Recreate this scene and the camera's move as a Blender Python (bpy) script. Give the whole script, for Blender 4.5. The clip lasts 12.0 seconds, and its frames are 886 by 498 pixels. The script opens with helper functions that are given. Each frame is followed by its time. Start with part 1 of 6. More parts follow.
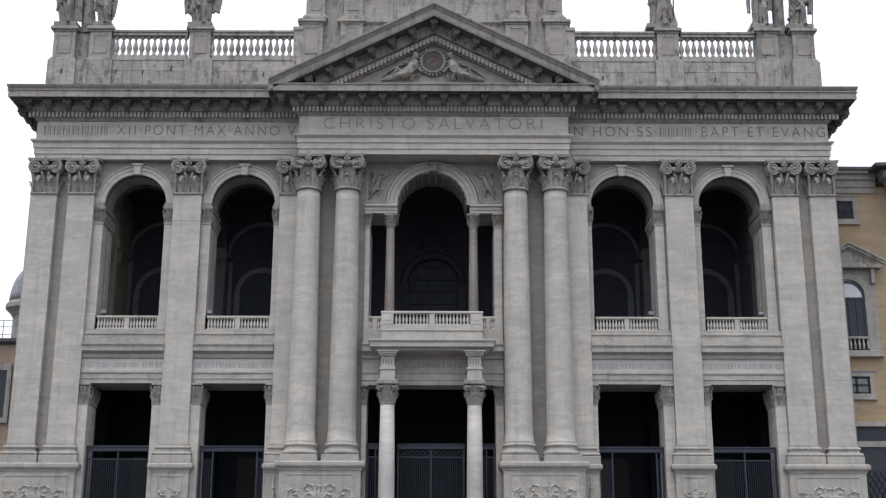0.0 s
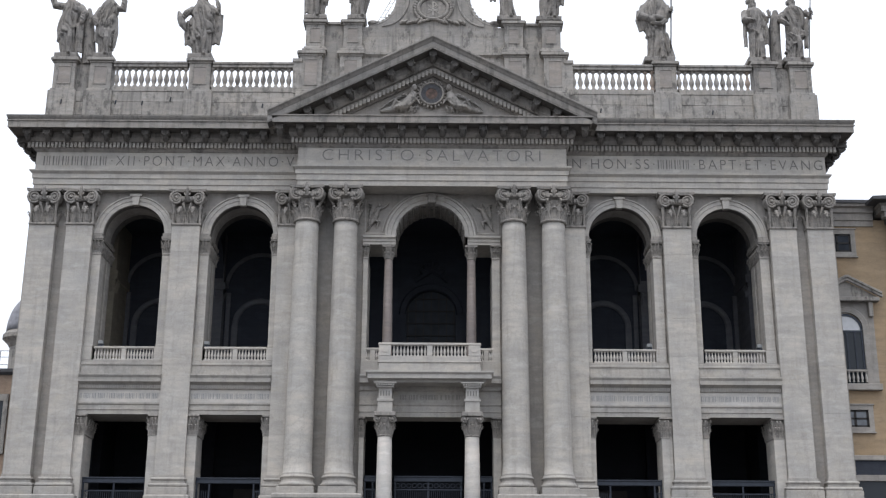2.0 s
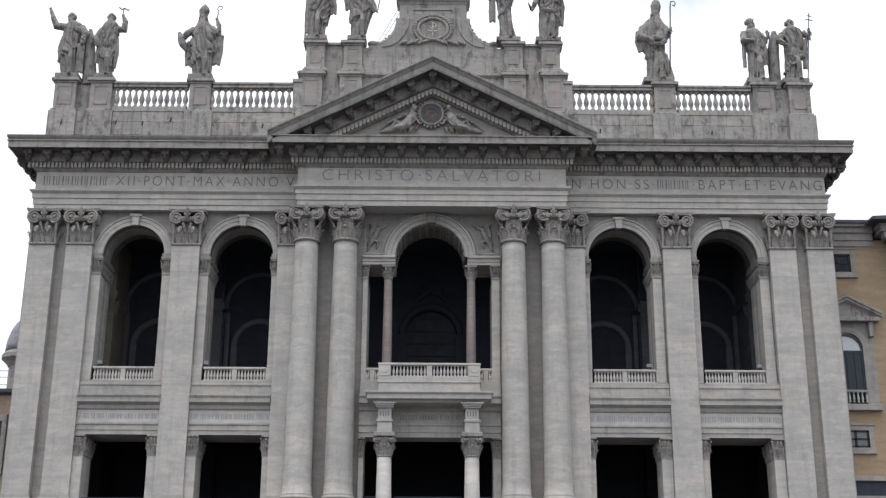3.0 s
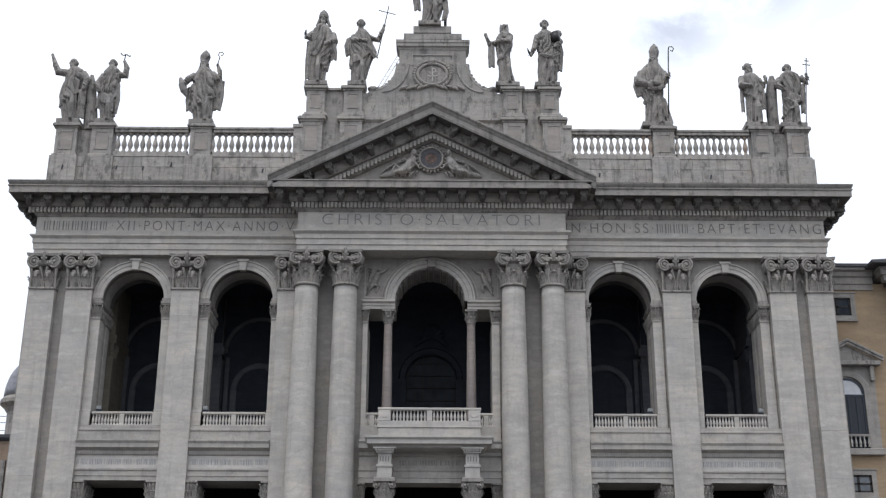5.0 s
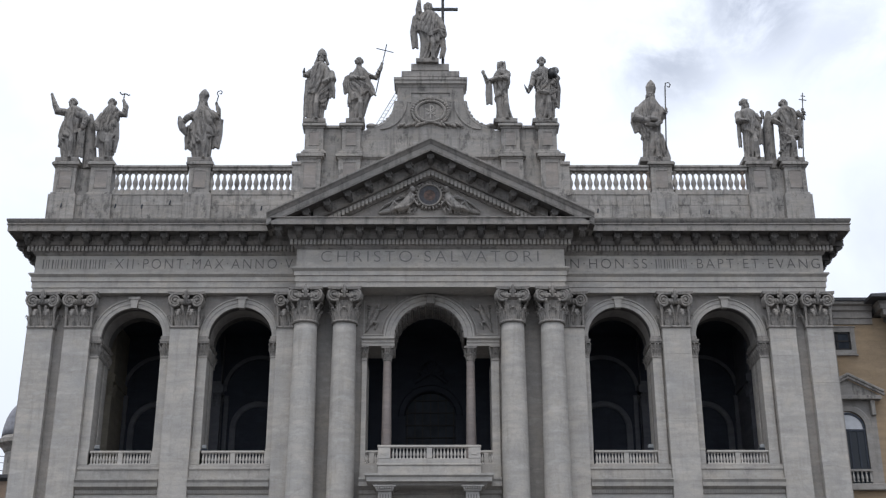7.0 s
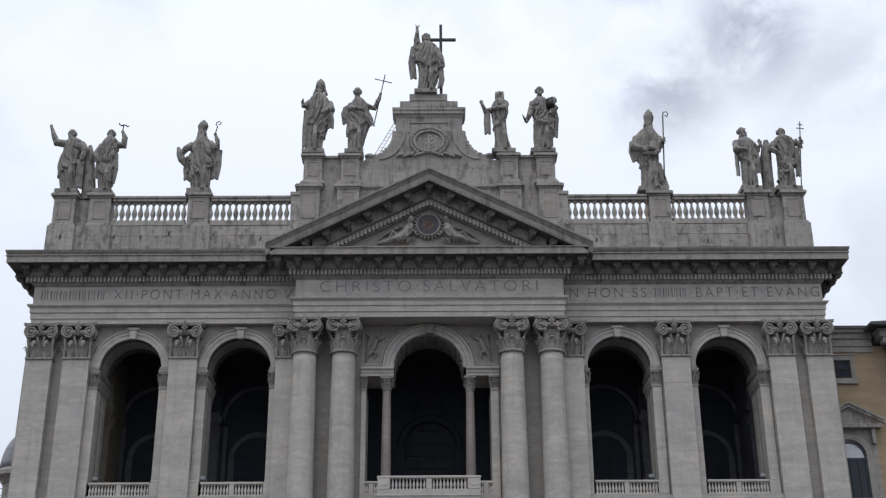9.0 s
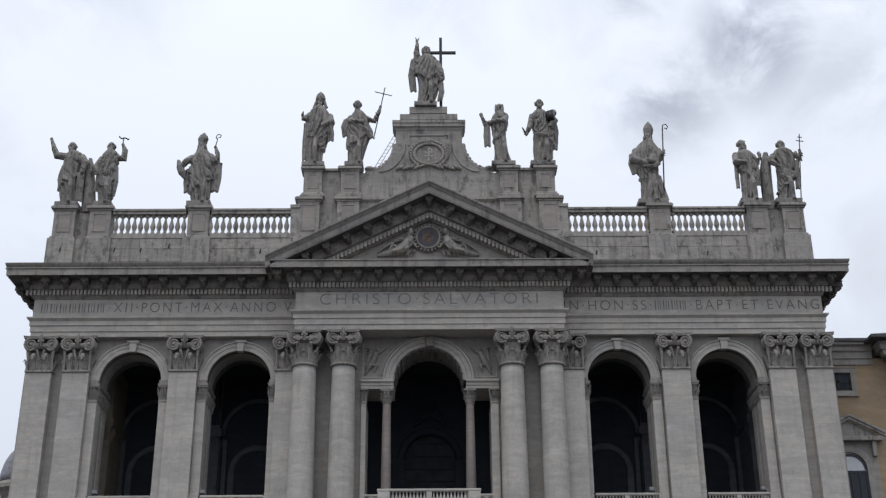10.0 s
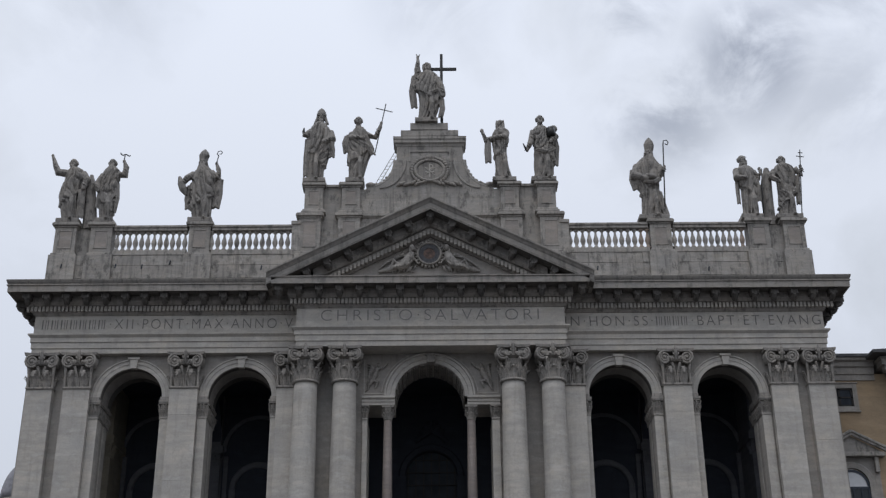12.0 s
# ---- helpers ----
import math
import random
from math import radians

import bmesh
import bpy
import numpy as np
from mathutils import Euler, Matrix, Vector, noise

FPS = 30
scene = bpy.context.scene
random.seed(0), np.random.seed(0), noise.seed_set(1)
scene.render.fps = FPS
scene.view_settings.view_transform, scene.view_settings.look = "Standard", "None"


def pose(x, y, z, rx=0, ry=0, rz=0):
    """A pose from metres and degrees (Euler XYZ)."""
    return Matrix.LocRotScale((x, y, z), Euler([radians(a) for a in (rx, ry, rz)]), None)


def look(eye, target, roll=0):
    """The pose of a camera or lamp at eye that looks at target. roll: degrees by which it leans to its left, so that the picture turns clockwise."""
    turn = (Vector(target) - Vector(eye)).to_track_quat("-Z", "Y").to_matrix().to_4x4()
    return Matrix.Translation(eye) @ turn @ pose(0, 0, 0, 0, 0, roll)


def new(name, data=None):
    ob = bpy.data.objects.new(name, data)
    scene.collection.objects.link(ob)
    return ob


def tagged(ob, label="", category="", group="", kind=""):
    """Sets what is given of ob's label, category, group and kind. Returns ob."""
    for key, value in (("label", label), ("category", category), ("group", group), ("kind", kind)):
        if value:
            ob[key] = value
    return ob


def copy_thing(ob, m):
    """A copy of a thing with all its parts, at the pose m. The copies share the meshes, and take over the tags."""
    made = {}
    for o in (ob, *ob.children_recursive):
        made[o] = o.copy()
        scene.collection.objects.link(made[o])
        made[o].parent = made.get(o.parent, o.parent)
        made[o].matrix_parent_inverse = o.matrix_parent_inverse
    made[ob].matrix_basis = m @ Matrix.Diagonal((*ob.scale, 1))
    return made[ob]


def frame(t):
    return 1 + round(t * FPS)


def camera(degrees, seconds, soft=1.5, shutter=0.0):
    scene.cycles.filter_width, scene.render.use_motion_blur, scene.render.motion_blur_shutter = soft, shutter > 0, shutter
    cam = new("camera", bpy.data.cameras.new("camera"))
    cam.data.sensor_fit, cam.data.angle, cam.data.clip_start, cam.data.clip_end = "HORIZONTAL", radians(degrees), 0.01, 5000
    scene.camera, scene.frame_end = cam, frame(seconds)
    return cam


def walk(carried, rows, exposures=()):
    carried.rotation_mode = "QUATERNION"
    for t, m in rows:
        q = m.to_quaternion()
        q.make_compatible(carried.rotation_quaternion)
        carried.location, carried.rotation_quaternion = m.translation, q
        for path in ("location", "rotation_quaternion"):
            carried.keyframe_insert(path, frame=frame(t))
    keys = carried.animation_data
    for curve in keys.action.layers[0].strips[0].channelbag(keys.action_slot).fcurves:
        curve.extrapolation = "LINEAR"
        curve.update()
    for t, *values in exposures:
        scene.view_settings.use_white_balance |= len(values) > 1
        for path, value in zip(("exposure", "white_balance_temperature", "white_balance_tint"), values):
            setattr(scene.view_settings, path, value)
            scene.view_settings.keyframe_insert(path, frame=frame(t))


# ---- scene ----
# camera: it stands in the piazza and tilts up the front of the church
cam = camera(39.23, 12.0, soft=1.28)
EYE = (0.45, -81.6, 1.6)
# seconds, pitch up, roll, yaw
TURNS = [
    (0.0, 15.69, -0.121, -0.182),
    (0.5, 16.04, -0.154, -0.211),
    (1.0, 16.374, -0.208, -0.262),
    (1.5, 16.744, -0.255, -0.301),
    (2.0, 17.145, -0.282, -0.322),
    (2.5, 17.596, -0.293, -0.336),
    (3.0, 18.066, -0.295, -0.339),
    (5.0, 20.103, -0.209, -0.316),
    (5.5, 20.577, -0.122, -0.292),
    (6.0, 20.987, -0.049, -0.264),
    (6.5, 21.404, 0.043, -0.258),
    (7.0, 21.788, 0.126, -0.245),
    (9.0, 23.152, 0.353, -0.205),
    (9.5, 23.431, 0.34, -0.208),
    (10.0, 23.733, 0.385, -0.194),
    (10.5, 23.965, 0.417, -0.181),
    (11.0, 24.172, 0.435, -0.158),
    (11.5, 24.342, 0.464, -0.122),
    (12.0, 24.473, 0.451, -0.113),
]
EXPOSURES = [(0.0, 0.62, 6500, 10), (0.5, 0.66, 6500, 10), (3.0, 0.6, 6500, 10), (5.5, 0.46, 6460, 10), (6.5, 0.32, 6380, 10), (7.0, 0.27, 6380, 10), (9.0, 0.07, 6430, 10), (10.5, -0.04, 6440, 10), (12.0, -0.22, 6430, 10)]
walk(cam, [(t, pose(*EYE, 90 + pitch, roll, yaw)) for t, pitch, roll, yaw in TURNS], EXPOSURES)

# ---- sky, sun ----
world = bpy.data.worlds.new("sky")
scene.world = world
world.use_nodes = True
wt = world.node_tree
wt.nodes.clear()
w_out = wt.nodes.new("ShaderNodeOutputWorld")
w_bg = wt.nodes.new("ShaderNodeBackground")
w_sky = wt.nodes.new("ShaderNodeTexSky")
w_sky.sky_type = "NISHITA"
w_sky.sun_disc = False
w_sky.sun_elevation = radians(64)
w_sky.sun_rotation = radians(200)
w_gain = wt.nodes.new("ShaderNodeMix")
w_gain.data_type = "RGBA"
w_gain.blend_type = "MULTIPLY"
w_gain.inputs[0].default_value = 1.0
w_gain.inputs[7].default_value = (0.10, 0.10, 0.10, 1)
w_tc = wt.nodes.new("ShaderNodeTexCoord")
w_map = wt.nodes.new("ShaderNodeMapping")
w_map.inputs["Rotation"].default_value = (0, 0, radians(37))
w_map.inputs["Scale"].default_value = (1.0, 1.0, 1.25)
w_n1 = wt.nodes.new("ShaderNodeTexNoise")
w_n1.inputs["Scale"].default_value = 5.2
w_n1.inputs["Detail"].default_value = 6.0
w_n1.inputs["Roughness"].default_value = 0.52
w_n1.inputs["Distortion"].default_value = 0.25
w_ramp = wt.nodes.new("ShaderNodeValToRGB")
w_ramp.color_ramp.elements[0].position = 0.27
w_ramp.color_ramp.elements[0].color = (0.75, 0.79, 0.86, 1)
w_ramp.color_ramp.elements[1].position = 0.45
w_ramp.color_ramp.elements[1].color = (0.89, 0.938, 1.04, 1)
w_mix = wt.nodes.new("ShaderNodeMix")
w_mix.data_type = "RGBA"
w_mix.inputs[0].default_value = 0.88
wt.links.new(w_tc.outputs["Generated"], w_map.inputs["Vector"])
wt.links.new(w_map.outputs["Vector"], w_n1.inputs["Vector"])
wt.links.new(w_n1.outputs["Fac"], w_ramp.inputs["Fac"])
wt.links.new(w_sky.outputs["Color"], w_gain.inputs[6])
wt.links.new(w_gain.outputs[2], w_mix.inputs[6])
wt.links.new(w_ramp.outputs["Color"], w_mix.inputs[7])
# darker, ragged wisps of cloud: thin noise, gathered about a few directions
w_n2 = wt.nodes.new("ShaderNodeTexNoise")
w_n2.inputs["Scale"].default_value = 11.0
w_n2.inputs["Detail"].default_value = 8.0
w_n2.inputs["Roughness"].default_value = 0.6
w_n2.inputs["Distortion"].default_value = 0.4
wt.links.new(w_tc.outputs["Generated"], w_n2.inputs["Vector"])
w_sum = None
for way, reach, weight in (((0.18, 0.846, 0.502), 0.075, 0.75), ((0.245, 0.812, 0.53), 0.075, 0.95), ((0.15, 0.805, 0.574), 0.06, 0.55), ((0.31, 0.81, 0.5), 0.09, 0.35), ((0.3, 0.76, 0.58), 0.12, 0.5), ((0.0, 0.80, 0.6), 0.09, 0.35), ((-0.25, 0.78, 0.58), 0.1, 0.25), ((0.2, 0.7, 0.69), 0.2, 0.6)):
    w_d = wt.nodes.new("ShaderNodeVectorMath")
    w_d.operation = "DISTANCE"
    w_d.inputs[1].default_value = Vector(way).normalized()
    wt.links.new(w_tc.outputs["Generated"], w_d.inputs[0])
    w_f = wt.nodes.new("ShaderNodeMapRange")
    w_f.interpolation_type = "SMOOTHSTEP"
    w_f.inputs["From Max"].default_value = reach
    w_f.inputs["To Min"].default_value = weight
    w_f.inputs["To Max"].default_value = 0.0
    wt.links.new(w_d.outputs["Value"], w_f.inputs["Value"])
    if w_sum is None:
        w_sum = w_f.outputs[0]
    else:
        w_a = wt.nodes.new("ShaderNodeMath")
        w_a.operation = "MAXIMUM"
        wt.links.new(w_sum, w_a.inputs[0])
        wt.links.new(w_f.outputs[0], w_a.inputs[1])
        w_sum = w_a.outputs[0]
w_rag = wt.nodes.new("ShaderNodeMapRange")
w_rag.interpolation_type = "SMOOTHSTEP"
w_rag.inputs["From Min"].default_value = 0.34
w_rag.inputs["From Max"].default_value = 0.58
wt.links.new(w_n2.outputs["Fac"], w_rag.inputs["Value"])
w_wisp = wt.nodes.new("ShaderNodeMath")
w_wisp.operation = "MULTIPLY"
wt.links.new(w_sum, w_wisp.inputs[0])
wt.links.new(w_rag.outputs[0], w_wisp.inputs[1])
w_dark = wt.nodes.new("ShaderNodeMix")
w_dark.data_type = "RGBA"
w_dark.inputs[7].default_value = (0.33, 0.37, 0.46, 1)
wt.links.new(w_wisp.outputs[0], w_dark.inputs[0])
wt.links.new(w_mix.outputs[2], w_dark.inputs[6])
wt.links.new(w_dark.outputs[2], w_bg.inputs["Color"])
# an overcast sky is brighter overhead than at its foot
w_sep = wt.nodes.new("ShaderNodeSeparateXYZ")
w_rise = wt.nodes.new("ShaderNodeMapRange")
w_rise.inputs["To Min"].default_value = 0.72
w_rise.inputs["To Max"].default_value = 1.48
wt.links.new(w_tc.outputs["Generated"], w_sep.inputs[0])
wt.links.new(w_sep.outputs["Z"], w_rise.inputs["Value"])
wt.links.new(w_rise.outputs[0], w_bg.inputs["Strength"])
wt.links.new(w_bg.outputs["Background"], w_out.inputs["Surface"])

sun = new("sun", bpy.data.lights.new("sun", "SUN"))
sun.data.energy = 0.8
sun.data.angle = radians(25)
sun.data.color = (1.0, 0.97, 0.93)
sun.matrix_world = look((-15, -38, 95), (0, 0, 10))


# ---- materials ----
def stone(name, base, dark, scale=1.0, stain=0.5, rough=0.85, bump=0.12, spread=0.10, grime=0.0):
    """Weathered stone: broad mottling, streaks down the face and fine grain; each stone has a tone of its own."""
    base, dark = [tuple(c * k for c, k in zip(q, (1.003, 1.0, 1.0))) for q in (base, dark)]
    m = bpy.data.materials.new(name)
    m.use_nodes = True
    t = m.node_tree
    t.nodes.clear()
    out = t.nodes.new("ShaderNodeOutputMaterial")
    bs = t.nodes.new("ShaderNodeBsdfPrincipled")
    bs.inputs["Roughness"].default_value = rough
    bs.inputs["Specular IOR Level"].default_value = 0.25
    tc = t.nodes.new("ShaderNodeNewGeometry")

    def noise_node(sc, detail, vec_scale=(1, 1, 1), rough_n=0.55):
        mp = t.nodes.new("ShaderNodeMapping")
        mp.inputs["Scale"].default_value = vec_scale
        t.links.new(tc.outputs["Position"], mp.inputs["Vector"])
        n = t.nodes.new("ShaderNodeTexNoise")
        n.inputs["Scale"].default_value = sc
        n.inputs["Detail"].default_value = detail
        n.inputs["Roughness"].default_value = rough_n
        t.links.new(mp.outputs["Vector"], n.inputs["Vector"])
        return n

    def ramp(n, lo, hi):
        r = t.nodes.new("ShaderNodeMapRange")
        r.inputs["From Min"].default_value = lo
        r.inputs["From Max"].default_value = hi
        t.links.new(n.outputs[0], r.inputs["Value"])
        return r

    def mix(fac, a, b, mode="MIX"):
        x = t.nodes.new("ShaderNodeMix")
        x.data_type = "RGBA"
        x.blend_type = mode
        if isinstance(fac, float):
            x.inputs[0].default_value = fac
        else:
            t.links.new(fac, x.inputs[0])
        for k, v in ((6, a), (7, b)):
            if isinstance(v, tuple):
                x.inputs[k].default_value = (*v, 1)
            else:
                t.links.new(v, x.inputs[k])
        return x.outputs[2]

    def scaled(fac, k):
        x = t.nodes.new("ShaderNodeMath")
        x.operation = "MULTIPLY"
        x.inputs[1].default_value = k
        t.links.new(fac, x.inputs[0])
        return x.outputs[0]

    broad = ramp(noise_node(0.35 * scale, 5), 0.35, 0.7)
    beds = ramp(noise_node(1.1 * scale, 4, (0.5, 0.5, 2.6)), 0.38, 0.7)
    streak = ramp(noise_node(1.6 * scale, 5, (1.6, 1.6, 0.12)), 0.52, 0.78)
    grain = noise_node(9 * scale, 6)
    warm = tuple(min(1, c * k) for c, k in zip(base, (1.10, 1.04, 0.975)))
    cool = tuple(c * k for c, k in zip(base, (0.80, 0.80, 0.81)))
    col = mix(broad.outputs[0], warm, cool)
    col = mix(scaled(beds.outputs[0], 0.8), col, tuple(c * 0.70 for c in base))
    blot = ramp(noise_node(2.3 * scale, 6, (0.8, 0.8, 1.3), 0.65), 0.55, 0.75)
    col = mix(scaled(blot.outputs[0], 0.85), col, tuple(0.5 * (c + d) for c, d in zip(base, dark)))
    col = mix(scaled(streak.outputs[0], stain), col, dark)
    ochre = ramp(noise_node(0.8 * scale, 6, (1, 1, 1.5), 0.6), 0.52, 0.70)
    col = mix(scaled(ochre.outputs[0], 0.5), col, tuple(c * k for c, k in zip(base, (1.0, 0.93, 0.82))))
    pale = ramp(noise_node(0.95 * scale, 7, (0.7, 0.7, 1.8), 0.62), 0.54, 0.66)
    col = mix(scaled(pale.outputs[0], 0.45), col, tuple(min(1, c * 1.22) for c in base))
    if grime:
        crust = ramp(noise_node(1.25 * scale, 9, (1.0, 1.0, 0.55), 0.72), 0.53, 0.62)
        col = mix(scaled(crust.outputs[0], grime), col, dark)
    vn = noise_node(0.55 * scale, 4, (1, 1, 1.8))
    vn.inputs["Distortion"].default_value = 0.7
    off = t.nodes.new("ShaderNodeMath")
    off.operation = "SUBTRACT"
    off.inputs[1].default_value = 0.5
    t.links.new(vn.outputs[0], off.inputs[0])
    ab = t.nodes.new("ShaderNodeMath")
    ab.operation = "ABSOLUTE"
    t.links.new(off.outputs[0], ab.inputs[0])
    vein = t.nodes.new("ShaderNodeMapRange")
    vein.inputs["From Min"].default_value = 0.0
    vein.inputs["From Max"].default_value = 0.05
    vein.inputs["To Min"].default_value = 0.5
    vein.inputs["To Max"].default_value = 0.0
    t.links.new(ab.outputs[0], vein.inputs["Value"])
    col = mix(scaled(vein.outputs[0], 0.45), col, tuple(c * 0.6 for c in base))
    # a few long dark cracks that wander slantwise
    cn = noise_node(0.3 * scale, 6, (1.0, 1.0, 0.8), 0.5)
    cn.inputs["Distortion"].default_value = 0.9
    c_off = t.nodes.new("ShaderNodeMath")
    c_off.operation = "SUBTRACT"
    c_off.inputs[1].default_value = 0.46
    t.links.new(cn.outputs[0], c_off.inputs[0])
    c_ab = t.nodes.new("ShaderNodeMath")
    c_ab.operation = "ABSOLUTE"
    t.links.new(c_off.outputs[0], c_ab.inputs[0])
    crack = t.nodes.new("ShaderNodeMapRange")
    crack.inputs["From Max"].default_value = 0.008
    crack.inputs["To Min"].default_value = 0.4
    crack.inputs["To Max"].default_value = 0.0
    t.links.new(c_ab.outputs[0], crack.inputs["Value"])
    col = mix(crack.outputs[0], col, tuple(0.4 * c + 0.6 * d for c, d in zip(base, dark)))
    g = ramp(grain, 0.3, 0.7)
    col = mix(0.14, col, mix(g.outputs[0], tuple(c * 0.6 for c in base), tuple(min(1, c * 1.25) for c in base)))
    info = t.nodes.new("ShaderNodeObjectInfo")
    tone = t.nodes.new("ShaderNodeMapRange")
    tone.inputs["To Min"].default_value = 1 - spread
    tone.inputs["To Max"].default_value = 1 + spread
    t.links.new(info.outputs["Random"], tone.inputs["Value"])
    comb = t.nodes.new("ShaderNodeCombineColor")
    for k in range(3):
        t.links.new(tone.outputs[0], comb.inputs[k])
    col = mix(1.0, col, comb.outputs[0], "MULTIPLY")
    height = grain.outputs[0]
    t.links.new(col, bs.inputs["Base Color"])
    bp = t.nodes.new("ShaderNodeBump")
    bp.inputs["Strength"].default_value = bump
    bp.inputs["Distance"].default_value = 0.05
    t.links.new(height, bp.inputs["Height"])
    t.links.new(bp.outputs[0], bs.inputs["Normal"])
    t.links.new(bs.outputs[0], out.inputs["Surface"])
    return m


def plain(name, base, rough=0.6, metal=0.0, var=0.25, scale=3.0):
    m = bpy.data.materials.new(name)
    m.use_nodes = True
    t = m.node_tree
    bs = t.nodes["Principled BSDF"]
    bs.inputs["Roughness"].default_value = rough
    bs.inputs["Metallic"].default_value = metal
    geo = t.nodes.new("ShaderNodeNewGeometry")
    n = t.nodes.new("ShaderNodeTexNoise")
    n.inputs["Scale"].default_value = scale
    n.inputs["Detail"].default_value = 6
    t.links.new(geo.outputs["Position"], n.inputs["Vector"])
    r = t.nodes.new("ShaderNodeValToRGB")
    r.color_ramp.elements[0].position, r.color_ramp.elements[1].position = 0.3, 0.7
    r.color_ramp.elements[0].color = (*[c * (1 - var) for c in base], 1)
    r.color_ramp.elements[1].color = (*[min(1, c * (1 + var)) for c in base], 1)
    t.links.new(n.outputs[0], r.inputs["Fac"])
    t.links.new(r.outputs[0], bs.inputs["Base Color"])
    bp = t.nodes.new("ShaderNodeBump")
    bp.inputs["Strength"].default_value = 0.15
    bp.inputs["Distance"].default_value = 0.02
    t.links.new(n.outputs[0], bp.inputs["Height"])
    t.links.new(bp.outputs[0], bs.inputs["Normal"])
    return m


TRAV = stone("travertine", (0.45, 0.434, 0.406), (0.19, 0.178, 0.162), stain=0.5, spread=0.055, grime=0.22)
TRAV_WALL = stone("travertine_wall", (0.34, 0.325, 0.305), (0.14, 0.13, 0.12), stain=0.6, spread=0.03, grime=0.25)
TRAV_BASE = stone("rain_splashed_travertine", (0.385, 0.371, 0.346), (0.15, 0.142, 0.13), stain=0.6, spread=0.05, grime=0.4)
TRAV_ENT = stone("travertine_entablature", (0.47, 0.452, 0.42), (0.17, 0.16, 0.148), stain=0.35, spread=0.02, grime=0.2)
TRAV_OLD = stone("travertine_weathered", (0.345, 0.331, 0.31), (0.06, 0.057, 0.054), stain=0.9, scale=1.4, spread=0.08, grime=0.75)
CORNICE = stone("travertine_cornice", (0.31, 0.296, 0.276), (0.06, 0.056, 0.052), stain=0.8, spread=0.05, grime=0.55)
CARVED = stone("travertine_carved", (0.31, 0.296, 0.276), (0.05, 0.047, 0.044), stain=0.8, scale=2.2, spread=0.05, grime=0.6)
# soot crust on the gutter; on the coffers it stands in for shade too
CRUST_SHADE = stone("crust_and_shade_travertine", (0.225, 0.215, 0.2), (0.04, 0.038, 0.036), stain=0.8, scale=1.8, spread=0.12, grime=0.6)
# for undersides: soot, plus the shade beneath overhangs put into the colour
SOOT_SHADE = stone("soot_and_shade_travertine", (0.13, 0.124, 0.117), (0.03, 0.029, 0.028), stain=0.7, scale=1.8, spread=0.15, grime=0.5)
STATUE = stone("statue_stone", (0.29, 0.277, 0.26), (0.035, 0.033, 0.031), stain=1.0, scale=2.0, spread=0.10, bump=0.5, grime=0.9)
GRANITE = stone("red_granite", (0.22, 0.195, 0.185), (0.12, 0.105, 0.10), stain=0.3, scale=2.0, rough=0.5)
MARBLE = stone("white_marble", (0.48, 0.465, 0.44), (0.27, 0.255, 0.24), stain=0.25, rough=0.6)
PANEL = stone("pinkish_panel", (0.315, 0.292, 0.272), (0.16, 0.14, 0.125), stain=0.3, spread=0.05)
# loggia plaster and stone: the room's bluish shade put into the base colour
PLASTER = stone("shade_grey_plaster", (0.046, 0.053, 0.070), (0.022, 0.024, 0.03), stain=0.5, spread=0.03)
INNER = stone("shaded_inner_stone", (0.15, 0.157, 0.175), (0.05, 0.053, 0.06), stain=0.4, spread=0.06)
# tan plaster, with the daylight on the left end pier in its colour
WARM = stone("daylit_tan_plaster", (0.36, 0.33, 0.27), (0.16, 0.14, 0.11), stain=0.5, spread=0.02)
# porch plaster, deeper shade painted into a nearly black colour
PORCH = stone("shade_dark_porch_plaster", (0.016, 0.018, 0.024), (0.007, 0.008, 0.010), stain=0.4, spread=0.03)
OCHRE = stone("ochre_plaster", (0.355, 0.272, 0.182), (0.27, 0.2, 0.135), stain=0.35, bump=0.1, spread=0.02)
BRICKISH = stone("brown_plaster", (0.33, 0.25, 0.19), (0.18, 0.14, 0.11), stain=0.5, spread=0.02)
LETTER = plain("letter_shadow_grey", (0.15, 0.145, 0.137), 0.9, var=0.15)
FAINT_LETTER = plain("faint_letter_grey", (0.2, 0.195, 0.187), 0.9, var=0.15)
SMALL_LETTER = plain("small_letter_grey", (0.27, 0.272, 0.272), 0.9, var=0.1)
IRON = plain("dark_iron", (0.022, 0.028, 0.040), 0.5, 0.3)
BRONZE = plain("dark_bronze", (0.03, 0.03, 0.03), 0.45, 0.5)
LEAD = plain("dark_roof", (0.06, 0.06, 0.065), 0.7)
WOOD = plain("dark_wood", (0.02, 0.017, 0.016), 0.7)
GROUND = plain("piazza_paving", (0.065, 0.063, 0.062), 0.9, scale=0.6)
STEP = stone("step_stone", (0.19, 0.182, 0.175), (0.12, 0.115, 0.11))
MOSAIC = plain("brown_mosaic", (0.10, 0.06, 0.045), 0.6, var=0.6, scale=5)
DARKRING = plain("dark_mosaic_ring", (0.05, 0.05, 0.055), 0.6, var=0.4, scale=6)
PALE_METAL = plain("pale_metal", (0.2, 0.21, 0.21), 0.5)
BLIND = plain("pale_blind", (0.55, 0.56, 0.58), 0.6, var=0.08)
DIM_GLASS = plain("dim_grey_glass", (0.13, 0.14, 0.155), 0.15, var=0.3, scale=1.5)
GLASS = bpy.data.materials.new("window_glass")
GLASS.use_nodes = True
_g = GLASS.node_tree.nodes["Principled BSDF"]
_g.inputs["Base Color"].default_value = (0.03, 0.035, 0.042, 1)
_g.inputs["Roughness"].default_value = 0.12
_g.inputs["Specular IOR Level"].default_value = 0.25

